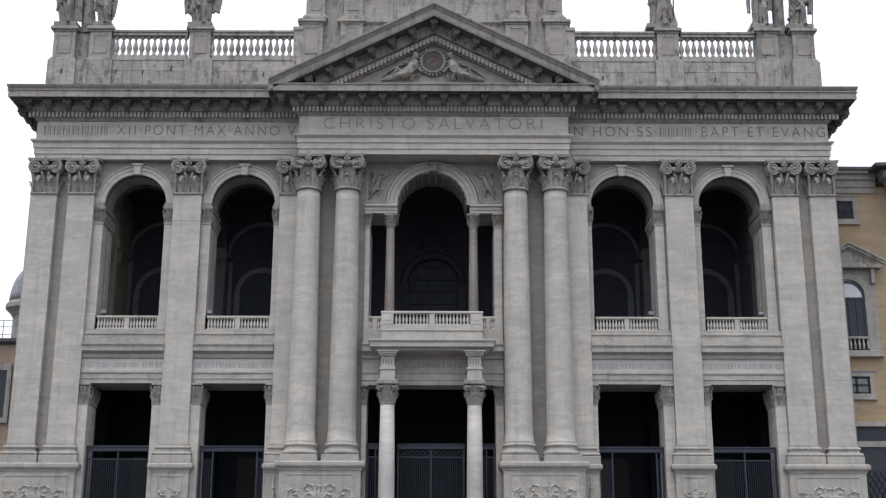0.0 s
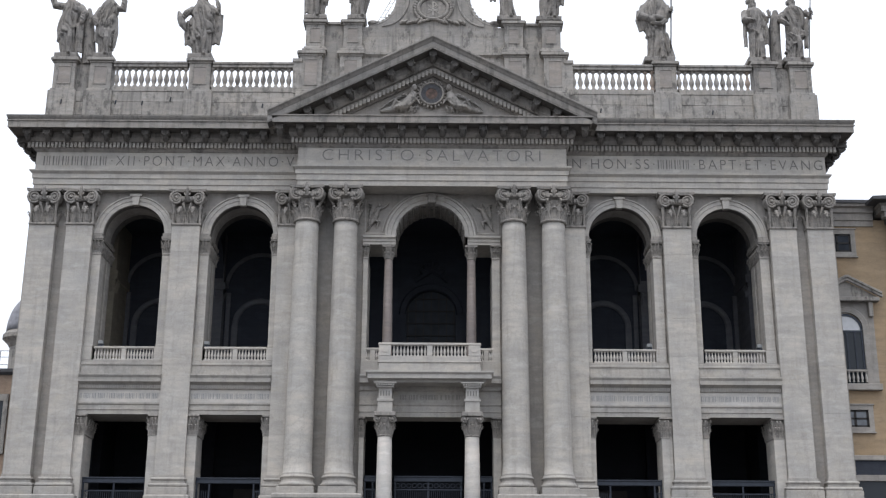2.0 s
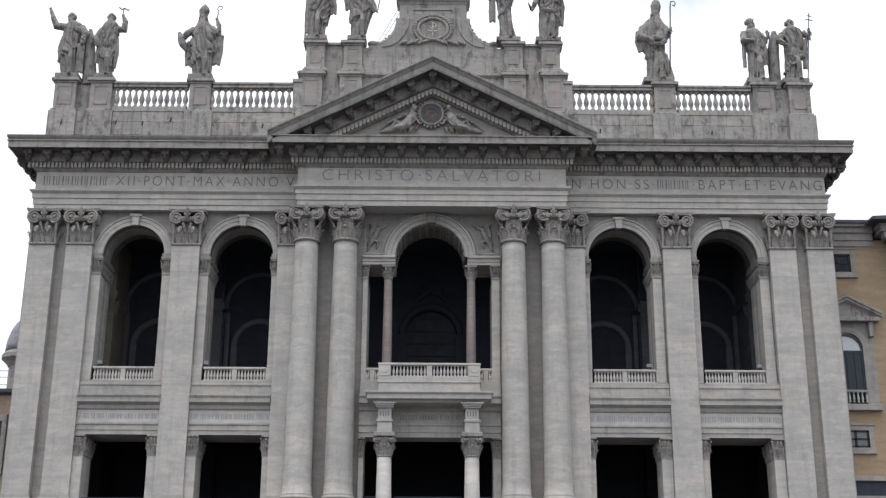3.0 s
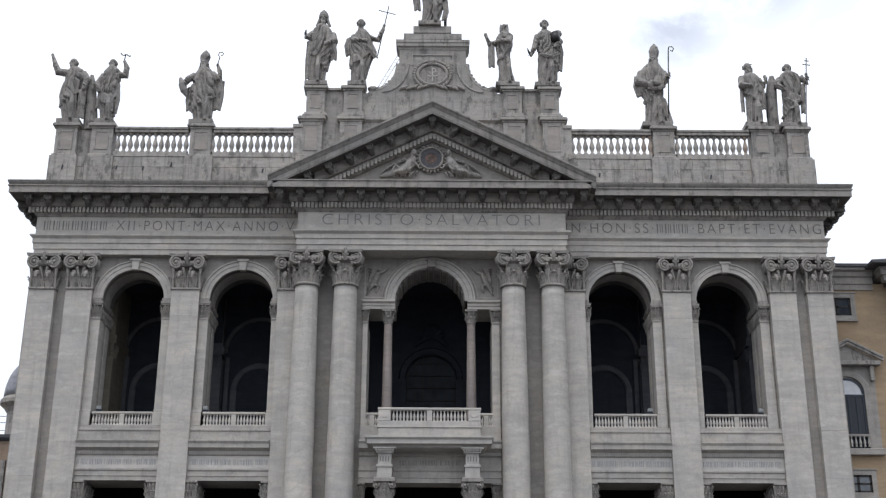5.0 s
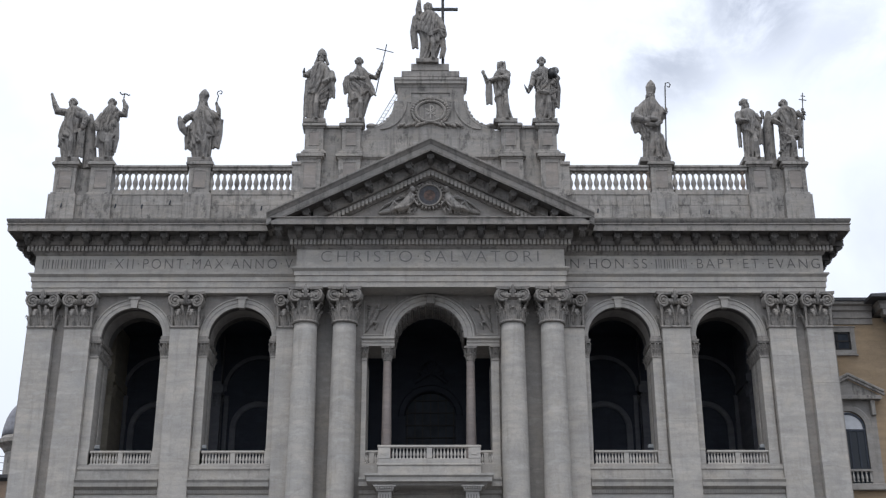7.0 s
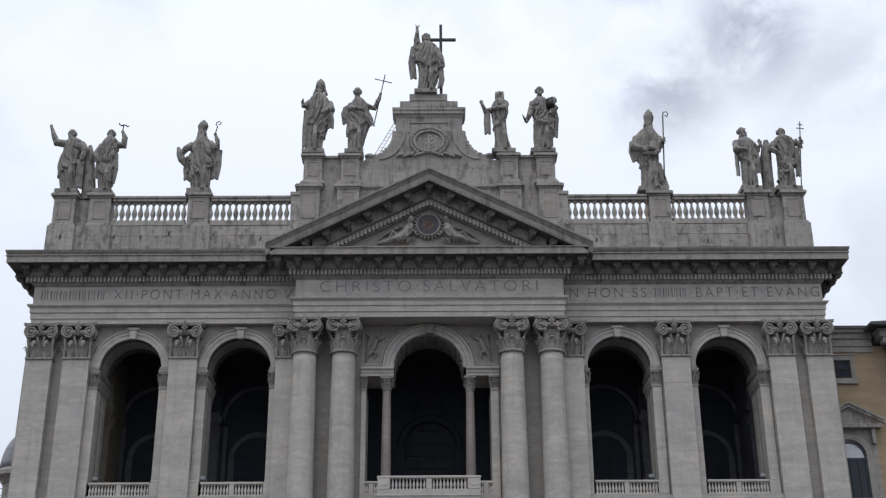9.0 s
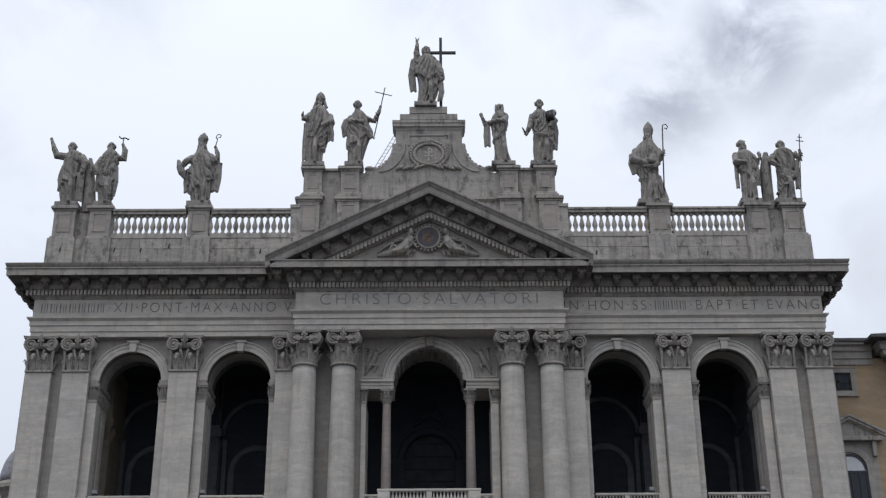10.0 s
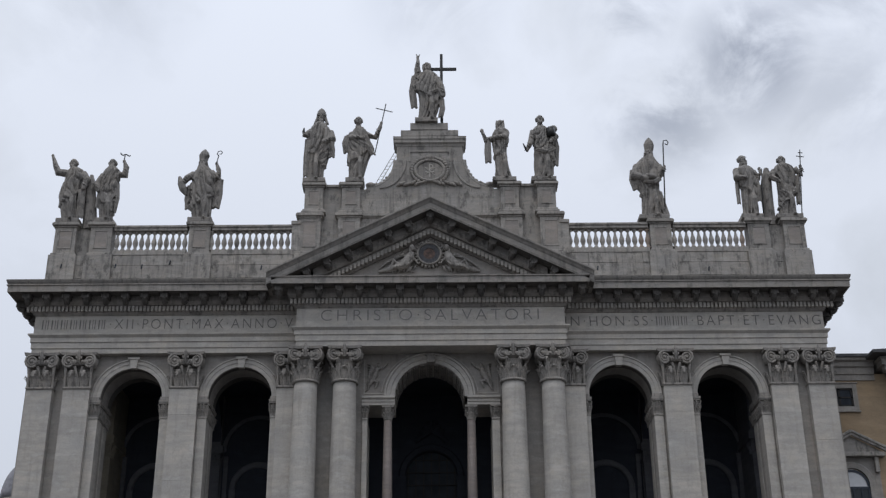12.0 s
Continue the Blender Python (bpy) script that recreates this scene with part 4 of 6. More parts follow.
for s in (-1, 1):
    a, b = sorted((s * 4.26 - 0.1, s * 4.7))
    part("doorway_jamb", box(bmesh.new(), a, b, 0.25, 2.03, 5.5, 13.9, 0.02), TRAV, g)
    bm = bmesh.new()
    small_capital(bm, a, b, 0.25, 2.03, 13.9, 1.3)
    part("jamb_capital", bm, CARVED, g)
bm = bmesh.new()
rnd = random.Random(8)
x = -2.0
while x < 2.0:
    w = rnd.choice((0.06, 0.1, 0.13))
    box(bm, x, x + w * 0.35, 0.19, 0.202, 16.35, 16.68)
    box(bm, x + w * 0.65, x + w, 0.19, 0.202, 16.35, 16.68)
    x += w + rnd.choice((0.07, 0.09, 0.2))
tagged(part("inscription_bar", bm, FAINT_LETTER, g), kind="stuff")
# ---- pediment
RISE, XE, ZR = 0.505, 11.3, 35.50


def rake(bm, prof, x_end=XE, y_wall=-1.2, z_corner=ZR):
    """Raking moulding of the pediment: profile (out, height above the slope's line), mitred at the top."""
    rings = []
    for x in (-x_end, 0.0, x_end):
        zz = z_corner + RISE * (XE - abs(x))
        rings.append([bm.verts.new((x, y_wall - o, zz + h)) for o, h in prof])
    k = len(prof)
    for a, b in zip(rings, rings[1:]):
        for i in range(k):
            j = (i + 1) % k
            bm.faces.new((a[i], a[j], b[j], b[i]))
    bm.faces.new(rings[0])
    bm.faces.new(rings[-1][::-1])
    return bm


ped = new("pediment")
ped.parent = church
# the top line of the gutter meets the ends of the level cornice
bm = rake(bmesh.new(), [(-1.4, -0.62), (1.62, -0.62), (1.62, -0.52), (1.66, -0.52), (1.66, -0.14), (1.72, -0.08), (1.80, 0.04), (1.92, 0.14), (1.94, 0.18), (1.94, 0.28), (-1.4, 0.28)])
part("raking_cornice", bm, CORNICE, ped)
# the same dark sheet under the slopes, shade put in as colour
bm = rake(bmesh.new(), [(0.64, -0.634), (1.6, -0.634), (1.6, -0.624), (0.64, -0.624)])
part("raking_soffit", bm, SOOT_SHADE, ped)
bm = rake(bmesh.new(), [(-1.0, -2.0), (0.0, -2.0), (0.08, -1.86), (0.24, -1.80), (0.24, -1.40), (0.46, -1.38), (0.62, -1.18), (0.62, -0.622), (-1.0, -0.622)], 8.2)
part("raking_bed_moulding", bm, TRAV_OLD, ped)
bm = bmesh.new()
v = [(-9.4, 35.46), (9.4, 35.46), (0, 35.46 + 0.505 * 9.4 - 0.2)]
f = [bm.verts.new((x, -1.0, z)) for x, z in v]
k = [bm.verts.new((x, 0.4, z)) for x, z in v]
bm.faces.new(f)
bm.faces.new(k[::-1])
for i in range(3):
    bm.faces.new((f[i], k[i], k[(i + 1) % 3], f[(i + 1) % 3]))
part("tympanum", bm, TRAV_WALL, ped)
ang = math.atan(RISE)
for s in (-1, 1):
    for i in range(7):
        x = s * (1.42 * i + (0 if i else 0))
        if i == 0 and s > 0:
            continue
        zz = ZR + RISE * (XE - abs(x)) - 1.12
        o = again(MOD, "modillion", Matrix.Translation((x, -2.28, zz)) @ Matrix.Rotation(s * ang if i else 0, 4, "Y"), ped)
bm = bmesh.new()
for s in (-1, 1):
    x = 0.14
    while x < 8.0:
        zz = ZR + RISE * (XE - x) - 1.95
        box(bm, s * x - 0.085, s * x + 0.085, -1.64, -1.4, zz, zz + 0.36)
        x += 0.272
tagged(part("raking_dentil_course", bm, TRAV_ENT, ped), kind="stuff")
# roof behind the pediment
bm = bmesh.new()
lo = [bm.verts.new((x, y, z)) for y in (-2.6, 0.9) for x, z in ((-XE, ZR + 0.13), (0, ZR + RISE * XE + 0.16), (XE, ZR + 0.13))]
bm.faces.new((lo[0], lo[1], lo[4], lo[3]))
bm.faces.new((lo[1], lo[2], lo[5], lo[4]))
part("pediment_roof", bm, LEAD, ped)
# carved medallion and reclining relief
bm = bmesh.new()
ZM = 37.8
m0 = Matrix.Translation((-0.08, -1.1, ZM)) @ Matrix.Rotation(radians(90), 4, "X")
bmesh.ops.create_cone(bm, cap_ends=True, segments=40, radius1=0.44, radius2=0.42, depth=0.34, matrix=m0)
part("medallion", bm, MOSAIC, ped, "round brown mosaic medallion in the gable")
bm = arc_band(bmesh.new(), -0.08, ZM, [(0.42, -1.30), (0.74, -1.30), (0.76, -1.0), (0.42, -1.0)], 40, 0, 2 * math.pi)
part("medallion_ring", bm, DARKRING, ped)
bm = arc_band(bmesh.new(), -0.08, ZM, [(0.74, -1.34), (0.78, -1.4), (0.86, -1.4), (0.92, -1.28), (0.92, -1.0), (0.74, -1.0)], 40, 0, 2 * math.pi)
for i in range(24):
    a = 2 * math.pi * i / 24
    blob(bm, (-0.08 + 0.98 * math.cos(a), -1.2, ZM + 0.98 * math.sin(a)), (0.15, 0.16, 0.1), -a, 7)
part("medallion_wreath", bm, CARVED, ped)
for s in (-1, 1):
    bm = bmesh.new()
    rnd = random.Random(21)
    X = -0.08
    # a winged figure reclining against the wreath: body, head, arm, bent legs, drapery, wing feathers
    tube(bm, [(X + s * 1.25, -1.2, 37.75), (X + s * 1.6, -1.3, 37.3), (X + s * 2.1, -1.25, 36.9), (X + s * 2.9, -1.15, 36.65), (X + s * 3.6, -1.1, 36.5)], [0.2, 0.27, 0.25, 0.18, 0.08], 10)
    blob(bm, (X + s * 1.32, -1.32, 38.1), (0.17, 0.18, 0.21), 0, 10)
    tube(bm, [(X + s * 1.4, -1.3, 37.7), (X + s * 1.05, -1.4, 37.35), (X + s * 0.8, -1.35, 37.0)], [0.1, 0.09, 0.06], 8)
    tube(bm, [(X + s * 2.1, -1.3, 36.9), (X + s * 2.5, -1.4, 37.25), (X + s * 2.85, -1.25, 36.6)], [0.16, 0.15, 0.08], 8)
    for i in range(9):
        u = i / 8
        tube(bm, [(X + s * (1.55 + 0.1 * i), -1.1, 37.75 - 0.03 * i), (X + s * (1.9 + 0.16 * i), -1.18 - 0.05 * (i % 2), 37.85 - 0.10 * i), (X + s * (2.2 + 0.18 * i), -1.08, 37.75 - 0.14 * i)], [0.05, 0.075, 0.03], 6)
    for i in range(12):
        x = 0.95 + 0.2 * i
        tube(bm, [(X + s * x, -1.15, 36.95 - 0.02 * i), (X + s * (x + 0.1 + 0.2 * rnd.random()), -1.22, 36.65), (X + s * (x + 0.25), -1.12, 36.42)], [0.05, 0.07 + 0.03 * rnd.random(), 0.04], 6)
    tube(bm, [(X + s * 1.25, -1.3, 37.85), (X + s * 1.42, -1.4, 37.4), (X + s * 1.75, -1.4, 36.95), (X + s * 2.3, -1.35, 36.7)], [0.24, 0.36, 0.34, 0.2], 12)
    blob(bm, (X + s * 1.22, -1.42, 38.22), (0.2, 0.2, 0.24), 0, 10)
    for i in range(6):
        tube(bm, [(X + s * (1.2 + 0.2 * i), -1.55, 37.2 - 0.06 * i), (X + s * (1.45 + 0.2 * i), -1.62, 36.9 - 0.05 * i), (X + s * (1.8 + 0.16 * i), -1.45, 36.6)], [0.04, 0.09, 0.04], 7)
    part("gable_relief", melt(bm, 0.03, 0.0), TRAV_OLD, ped, "", True)

# ---- lettering of the main frieze
def lettering(text, x0, x1, z, size, y, parent, name, ink=LETTER, thin=0.011):
    cu = bpy.data.curves.new(name, "FONT")
    cu.body = text
    cu.size = size
    cu.extrude = 0.012
    cu.space_character = 1.3
    cu.offset = -thin
    tmp = bpy.data.objects.new(name, cu)
    scene.collection.objects.link(tmp)
    bpy.context.view_layer.update()
    me = bpy.data.meshes.new_from_object(tmp.evaluated_get(bpy.context.evaluated_depsgraph_get()))
    bpy.data.objects.remove(tmp)
    xs = [v.co.x for v in me.vertices]
    zs = [v.co.y for v in me.vertices]
    a, b, c = min(xs), max(xs), min(zs)
    k = (x1 - x0) / (b - a)
    h = (max(zs) - c)
    me.transform(Matrix(((k, 0, 0, x0 - a * k), (0, 0, -1, y), (0, size / h, 0, z - c * size / h), (0, 0, 0, 1))))
    me.materials.append(ink)
    o = new(name, me)
    o.parent = parent
    return tagged(o, kind="stuff")


def name_bars(x0, x1, n, z, h, y, parent):
    """A name, as upright bars of its size."""
    bm = bmesh.new()
    w = (x1 - x0) / n
    for i in range(n):
        a = x0 + w * i
        box(bm, a + w * 0.16, a + w * 0.28, y - 0.012, y + 0.012, z, z + h)
        box(bm, a + w * 0.52, a + w * 0.58, y - 0.012, y + 0.012, z, z + h)
        box(bm, a + w * 0.76, a + w * 0.84, y - 0.012, y + 0.012, z, z + h)
    tagged(part("inscription_bar", bm, LETTER, parent), kind="stuff")


ZL = 32.74
name_bars(-27.35, -22.75, 7, ZL, 0.68, -0.008, church)
lettering("\u00b7XII\u00b7PONT\u00b7MAX\u00b7ANNO\u00b7V", -22.5, -9.7, ZL, 0.72, -0.008, church, "inscription")
lettering("CHRISTO\u00b7SALVATORI", -7.6, 7.5, ZL + 0.05, 0.8, -1.208, church, "inscription", FAINT_LETTER, 0.014)
lettering("IN\u00b7HON\u00b7SS\u00b7", 9.45, 15.6, ZL, 0.72, -0.008, church, "inscription")
name_bars(15.75, 18.1, 4, ZL, 0.68, -0.008, church)
lettering("\u00b7BAPT\u00b7ET\u00b7EVANG", 18.35, 27.4, ZL, 0.72, -0.008, church, "inscription")

# ---- attic: plinth, pedestals, balustrade
attic = new("attic")
attic.parent = church
part("attic_core", box(bmesh.new(), -27.35, 27.35, 0.5, 1.6, 35.5, 38.5), TRAV_OLD, attic)
rnd = random.Random(4)
for s in (-1, 1):
    for z0, z1 in ((35.6, 36.75), (36.75, 37.75), (37.75, 38.55)):
        x = 9.6
        while x < 27.2:
            w = rnd.uniform(1.5, 2.6)
            e = min(x + w, 27.3)
            if e > 26.6:
                e = 27.3
            a, b = sorted((s * x, s * e))
            bm = box(bmesh.new(), a + 0.006, b - 0.006, 0.34 + rnd.uniform(-0.012, 0.012), 0.6, z0 + 0.006, z1 - 0.006, 0.012)
            part("stone_block", bm, TRAV_OLD, attic)
            x = e


def attic_pedestal(x, w, z_top, y=0.12, z0=35.6, zm=38.55):
    g = new("attic_pedestal")
    g.parent = church
    h = w / 2
    bm = box(bmesh.new(), -h - 0.22, h + 0.22, -0.12, 1.3, z0, zm, 0.02)
    part("plinth", bm, TRAV_OLD, g)
    bm = box(bmesh.new(), -h - 0.12, h + 0.12, -0.02, 1.2, zm, zm + 0.2, 0.04)
    box(bm, -h, h, 0.1, 1.2, zm + 0.2, z_top - 0.42, 0.01)
    q = 0.28
    for a, b, c, d in ((-h + q, h - q, z_top - 0.72, z_top - 0.66), (-h + q, h - q, zm + 0.56, zm + 0.62), (-h + q, -h + q + 0.06, zm + 0.62, z_top - 0.72), (h - q - 0.06, h - q, zm + 0.62, z_top - 0.72)):
        box(bm, a, b, 0.05, 0.12, c, d)
    part("die", bm, TRAV_OLD, g)
    part("panel", box(bmesh.new(), -h + q + 0.07, h - q - 0.07, 0.085, 0.12, zm + 0.63, z_top - 0.73), PANEL, g)
    bm = box(bmesh.new(), -h - 0.08, h + 0.08, 0.02, 1.25, z_top - 0.42, z_top - 0.28, 0.03)
    box(bm, -h - 0.22, h + 0.22, -0.12, 1.35, z_top - 0.28, z_top - 0.08, 0.03)
    box(bm, -h - 0.16, h + 0.16, -0.06, 1.3, z_top - 0.08, z_top, 0.03)
    part("cap", bm, TRAV_OLD, g)
    g.location = (x, y + 0.1, 0)
    return g


for s in (-1, 1):
    for x in (26.55, 23.95, 16.8):
        attic_pedestal(s * x, 1.55, 41.2)
    for x in (8.82, 5.95):
        attic_pedestal(s * x, 1.6, 41.85)
        g = attic_pedestal(s * (x - 0.22 if x > 6 else x - 0.08), 1.36, 44.4, 0.2, 41.85, 42.0)
    part("attic_infill", box(bmesh.new(), min(s * 24.6, s * 25.9), max(s * 24.6, s * 25.9), 0.75, 1.3, 38.5, 40.85), TRAV_OLD, attic)
    part("attic_infill", box(bmesh.new(), min(s * 6.6, s * 8.1), max(s * 6.6, s * 8.1), 0.75, 1.5, 38.5, 44.15), TRAV_OLD, attic)
    part("infill_coping", box(bmesh.new(), min(s * 6.6, s * 8.1), max(s * 6.6, s * 8.1), 0.6, 1.6, 44.15, 44.33), TRAV_OLD, attic)
    for x0, x1, first, gap, n in (((17.72, 23.05, 17.43, 0.449, 13), (10.05, 15.9, 9.94, 0.462, 14)) if s < 0 else ((17.72, 23.05, 17.34, 0.45, 14), (10.05, 15.9, 9.7, 0.472, 14))):
        g = new("attic_balustrade")
        g.parent = church
        a, b = min(s * x0, s * x1), max(s * x0, s * x1)
        bm = box(bmesh.new(), a, b, 0.3, 0.95, 38.55, 38.95, 0.03)
        part("bottom_rail", bm, TRAV_OLD, g)
        bm = box(bmesh.new(), a, b, 0.32, 0.92, 40.5, 40.72, 0.03)
        box(bm, a, b, 0.24, 1.0, 40.72, 40.92, 0.04)
        part("top_rail", bm, TRAV_OLD, g)
        for i in range(n):
            x = first + gap * i
            if x0 - 0.05 < x < x1 + 0.05:
                again(BROWN_MESH if s > 0 and (22.3 < x or 15.3 < x < 16) else BIG_MESH, "baluster", pose(s * x, 0.62, 38.95), g)
    a, b = sorted((s * 9.5, s * 10.1))
    bm = box(bmesh.new(), a, b, 0.3, 1.1, 38.5, 40.92)
    box(bm, a - 0.05, b + 0.05, 0.2, 1.2, 40.92, 41.2, 0.03)
    part("half_pedestal", bm, TRAV_OLD, attic)
for x, z in ((-26.5, 37.6), (-22.7, 37.7), (-20.8, 37.65), (-18.8, 37.95), (-12.2, 37.5), (12.0, 37.3), (20.0, 37.2), (23.4, 37.5)):
    bm = bmesh.new()
    tube(bm, [(x, 0.02 if abs(x) > 25 else 0.33, z - 0.16), (x + 0.05, 0.02 if abs(x) > 25 else 0.33, z + 0.16)], 0.05, 6)
    part("drain_hole", bm, IRON, attic)
# middle block with swept sides
mid = new("crowning_block")
mid.parent = church
bm = box(bmesh.new(), -5.3, 5.3, 0.752, 2.2, 35.6, 44.0)
part("block_wall", bm, TRAV_OLD, mid)
bm = sweep(bmesh.new(), [(-5.3, 0.75), (5.3, 0.75)], [(-0.4, 41.55), (0.0, 41.55), (0.12, 41.65), (0.22, 41.72), (0.22, 41.9), (-0.4, 41.92)])
part("block_string_course", bm, TRAV_OLD, mid)
edge = [(4.75, 43.2), (4.75, 44.1)]
for i in range(11):
    a = math.pi / 2 * i / 10
    edge.append((4.6 - 2.1 * math.sin(a), 44.1 + 2.3 * (1 - math.cos(a))))
edge.append((2.46, 48.0))


def swept(bm, pts, y0, y1):
    """A symmetrical slab from its right-hand edge."""
    fr = [[bm.verts.new((s * x - 0.03, y, z)) for x, z in pts] for y in (y0, y1) for s in (-1, 1)]
    l0, r0, l1, r1 = fr
    for i in range(len(pts) - 1):
        if abs(pts[i + 1][1] - pts[i][1]) > 1e-6:
            bm.faces.new((l0[i], r0[i], r0[i + 1], l0[i + 1]))
            bm.faces.new((r1[i], l1[i], l1[i + 1], r1[i + 1]))
        bm.faces.new((r0[i], r1[i], r1[i + 1], r0[i + 1]))
        bm.faces.new((l1[i], l0[i], l0[i + 1], l1[i + 1]))
    bm.faces.new((l0[0], l1[0], r1[0], r0[0]))
    bm.faces.new((l0[-1], r0[-1], r1[-1], l1[-1]))


bm = bmesh.new()
swept(bm, edge, 0.75, 2.2)
part("swept_gable", bm, TRAV_OLD, mid)
for s in (-1, 1):
    bm = bmesh.new()
    pts = [(s * x - 0.03 + s * 0.05, 0.95, z + 0.08) for x, z in edge[2:-1]]
    tube(bm, pts, 0.2, 8)
    blob(bm, (s * 4.45, 0.9, 44.4), (0.4, 0.3, 0.22), 0, 10)
    rnd = random.Random(9)
    for i in range(9):
        p = pts[int(i * 9 / 9)]
        blob(bm, (p[0] + 0.08 * rnd.random(), 0.9, p[2] + 0.14), (0.2, 0.16, 0.14), rnd.random(), 7)
    part("swept_coping", bm, TRAV_OLD, mid)
    bm = bmesh.new()
    pts = [(s * (x * 0.92 - 0.5) - 0.03, 0.74, z) for x, z in edge[2:-1]]
    tube(bm, pts, 0.09, 6)
    part("inner_moulding", bm, TRAV_OLD, mid)
bm = sweep(bmesh.new(), [(-2.53, 2.2), (-2.53, 0.75), (2.47, 0.75), (2.47, 2.2)], [(-0.9, 47.62), (0.03, 47.62), (0.06, 47.74), (0.12, 47.82), (0.2, 47.86), (0.2, 48.08), (0.26, 48.16), (0.26, 48.36), (-0.9, 48.4)])
part("top_cornice", bm, TRAV_OLD, mid)
bm = box(bmesh.new(), -2.22, 2.14, 0.5, 2.1, 48.38, 48.9, 0.03)
box(bm, -1.5, 1.36, 0.45, 2.0, 48.9, 49.5, 0.03)
part("statue_base", bm, TRAV_OLD, mid)
bm = bmesh.new()
for a, b, c, d in ((-1.6, 1.52, 47.12, 47.22), (-1.6, -1.5, 46.3, 47.12), (1.42, 1.52, 46.3, 47.12)):
    box(bm, a, b, 0.68, 0.78, c, d)
part("block_frame", bm, TRAV_OLD, mid)
ZC = 45.5
bm = bmesh.new()
bmesh.ops.create_cone(bm, cap_ends=True, segments=40, radius1=1, radius2=0.97, depth=0.16, matrix=Matrix.Translation((-0.04, 0.72, ZC)) @ Matrix.Diagonal((0.98, 1, 0.76, 1)) @ Matrix.Rotation(radians(90), 4, "X"))
part("oval_shield", bm, CARVED, mid)
bm = arc_band(bmesh.new(), 0, 0, [(0.97, 0.56), (1.08, 0.5), (1.2, 0.56), (1.22, 0.76), (0.97, 0.76)], 40, 0, 2 * math.pi)
bm.transform(Matrix.Translation((-0.04, 0, ZC)) @ Matrix.Diagonal((1, 1, 0.8, 1)))
rnd = random.Random(31)
for s in (-1, 1):
    for i in range(12):
        a = -0.9 + i * 0.19
        blob(bm, (-0.04 + s * 1.35 * math.cos(a), 0.66, ZC + 1.12 * math.sin(a)), (0.2, 0.16, 0.13), s * (a - 0.7), 7)
    for i in range(8):
        blob(bm, (-0.04 + s * (0.4 + 0.27 * i), 0.64, ZC - 0.95 - 0.06 * (i % 3) - 0.02 * i), (0.26, 0.15, 0.12), s * (0.3 + 0.7 * rnd.random()), 7)
blob(bm, (-0.04, 0.62, ZC + 1.12), (0.3, 0.18, 0.22), 0, 8)
part("shield_wreath", bm, CARVED, mid)
bm = bmesh.new()
box(bm, -0.08, 0.0, 0.6, 0.66, ZC - 0.55, ZC + 0.55)
box(bm, -0.4, 0.32, 0.6, 0.66, ZC - 0.18, ZC - 0.1)
arc_band(bm, 0.0, ZC + 0.34, [(0.14, 0.6), (0.21, 0.6), (0.21, 0.66), (0.14, 0.66)], 14, -math.pi / 2, math.pi / 2)
tube(bm, [(-0.42, 0.63, ZC - 0.4), (0.34, 0.63, ZC + 0.25)], 0.035, 5)
tube(bm, [(-0.42, 0.63, ZC + 0.25), (0.34, 0.63, ZC - 0.4)], 0.035, 5)
part("shield_emblem", bm, MARBLE, mid)
# small iron ladder behind the block
bm = bmesh.new()
for k in (0, 0.3):
    tube(bm, [(-4.75 + k, 2.4, 44.2), (-2.75 + k, 2.4, 48.0)], 0.024, 5)
for i in range(14):
    t = i / 13
    tube(bm, [(-4.75 + 2 * t, 2.4, 44.2 + 3.8 * t), (-4.45 + 2 * t, 2.4, 44.2 + 3.8 * t)], 0.016, 4)
part("ladder", bm, TRAV_OLD, mid, "thin iron ladder")

# ---- interior of porch and loggia
inner = new("porch_and_loggia")
inner.parent = church
YB = 10.0
# floors, walls and vaults in here carry their shade in the material colour
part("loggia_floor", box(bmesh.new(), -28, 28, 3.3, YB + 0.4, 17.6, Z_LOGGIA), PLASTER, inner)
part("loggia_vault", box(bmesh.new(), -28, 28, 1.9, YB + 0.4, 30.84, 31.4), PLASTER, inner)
part("porch_floor", box(bmesh.new(), -28.2, 28.2, -1.8, 3.5, 5.0, Z_FLOOR), STEP, inner)
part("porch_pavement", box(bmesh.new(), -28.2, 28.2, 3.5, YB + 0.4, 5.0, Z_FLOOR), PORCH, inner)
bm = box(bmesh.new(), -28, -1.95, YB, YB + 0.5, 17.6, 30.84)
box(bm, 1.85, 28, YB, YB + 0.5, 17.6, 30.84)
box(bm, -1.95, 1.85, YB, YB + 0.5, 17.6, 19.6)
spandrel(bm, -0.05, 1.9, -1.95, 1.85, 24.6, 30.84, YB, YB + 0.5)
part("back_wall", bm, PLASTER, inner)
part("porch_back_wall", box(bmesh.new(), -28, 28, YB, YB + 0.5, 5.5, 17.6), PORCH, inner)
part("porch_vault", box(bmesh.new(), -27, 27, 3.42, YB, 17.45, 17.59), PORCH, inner)
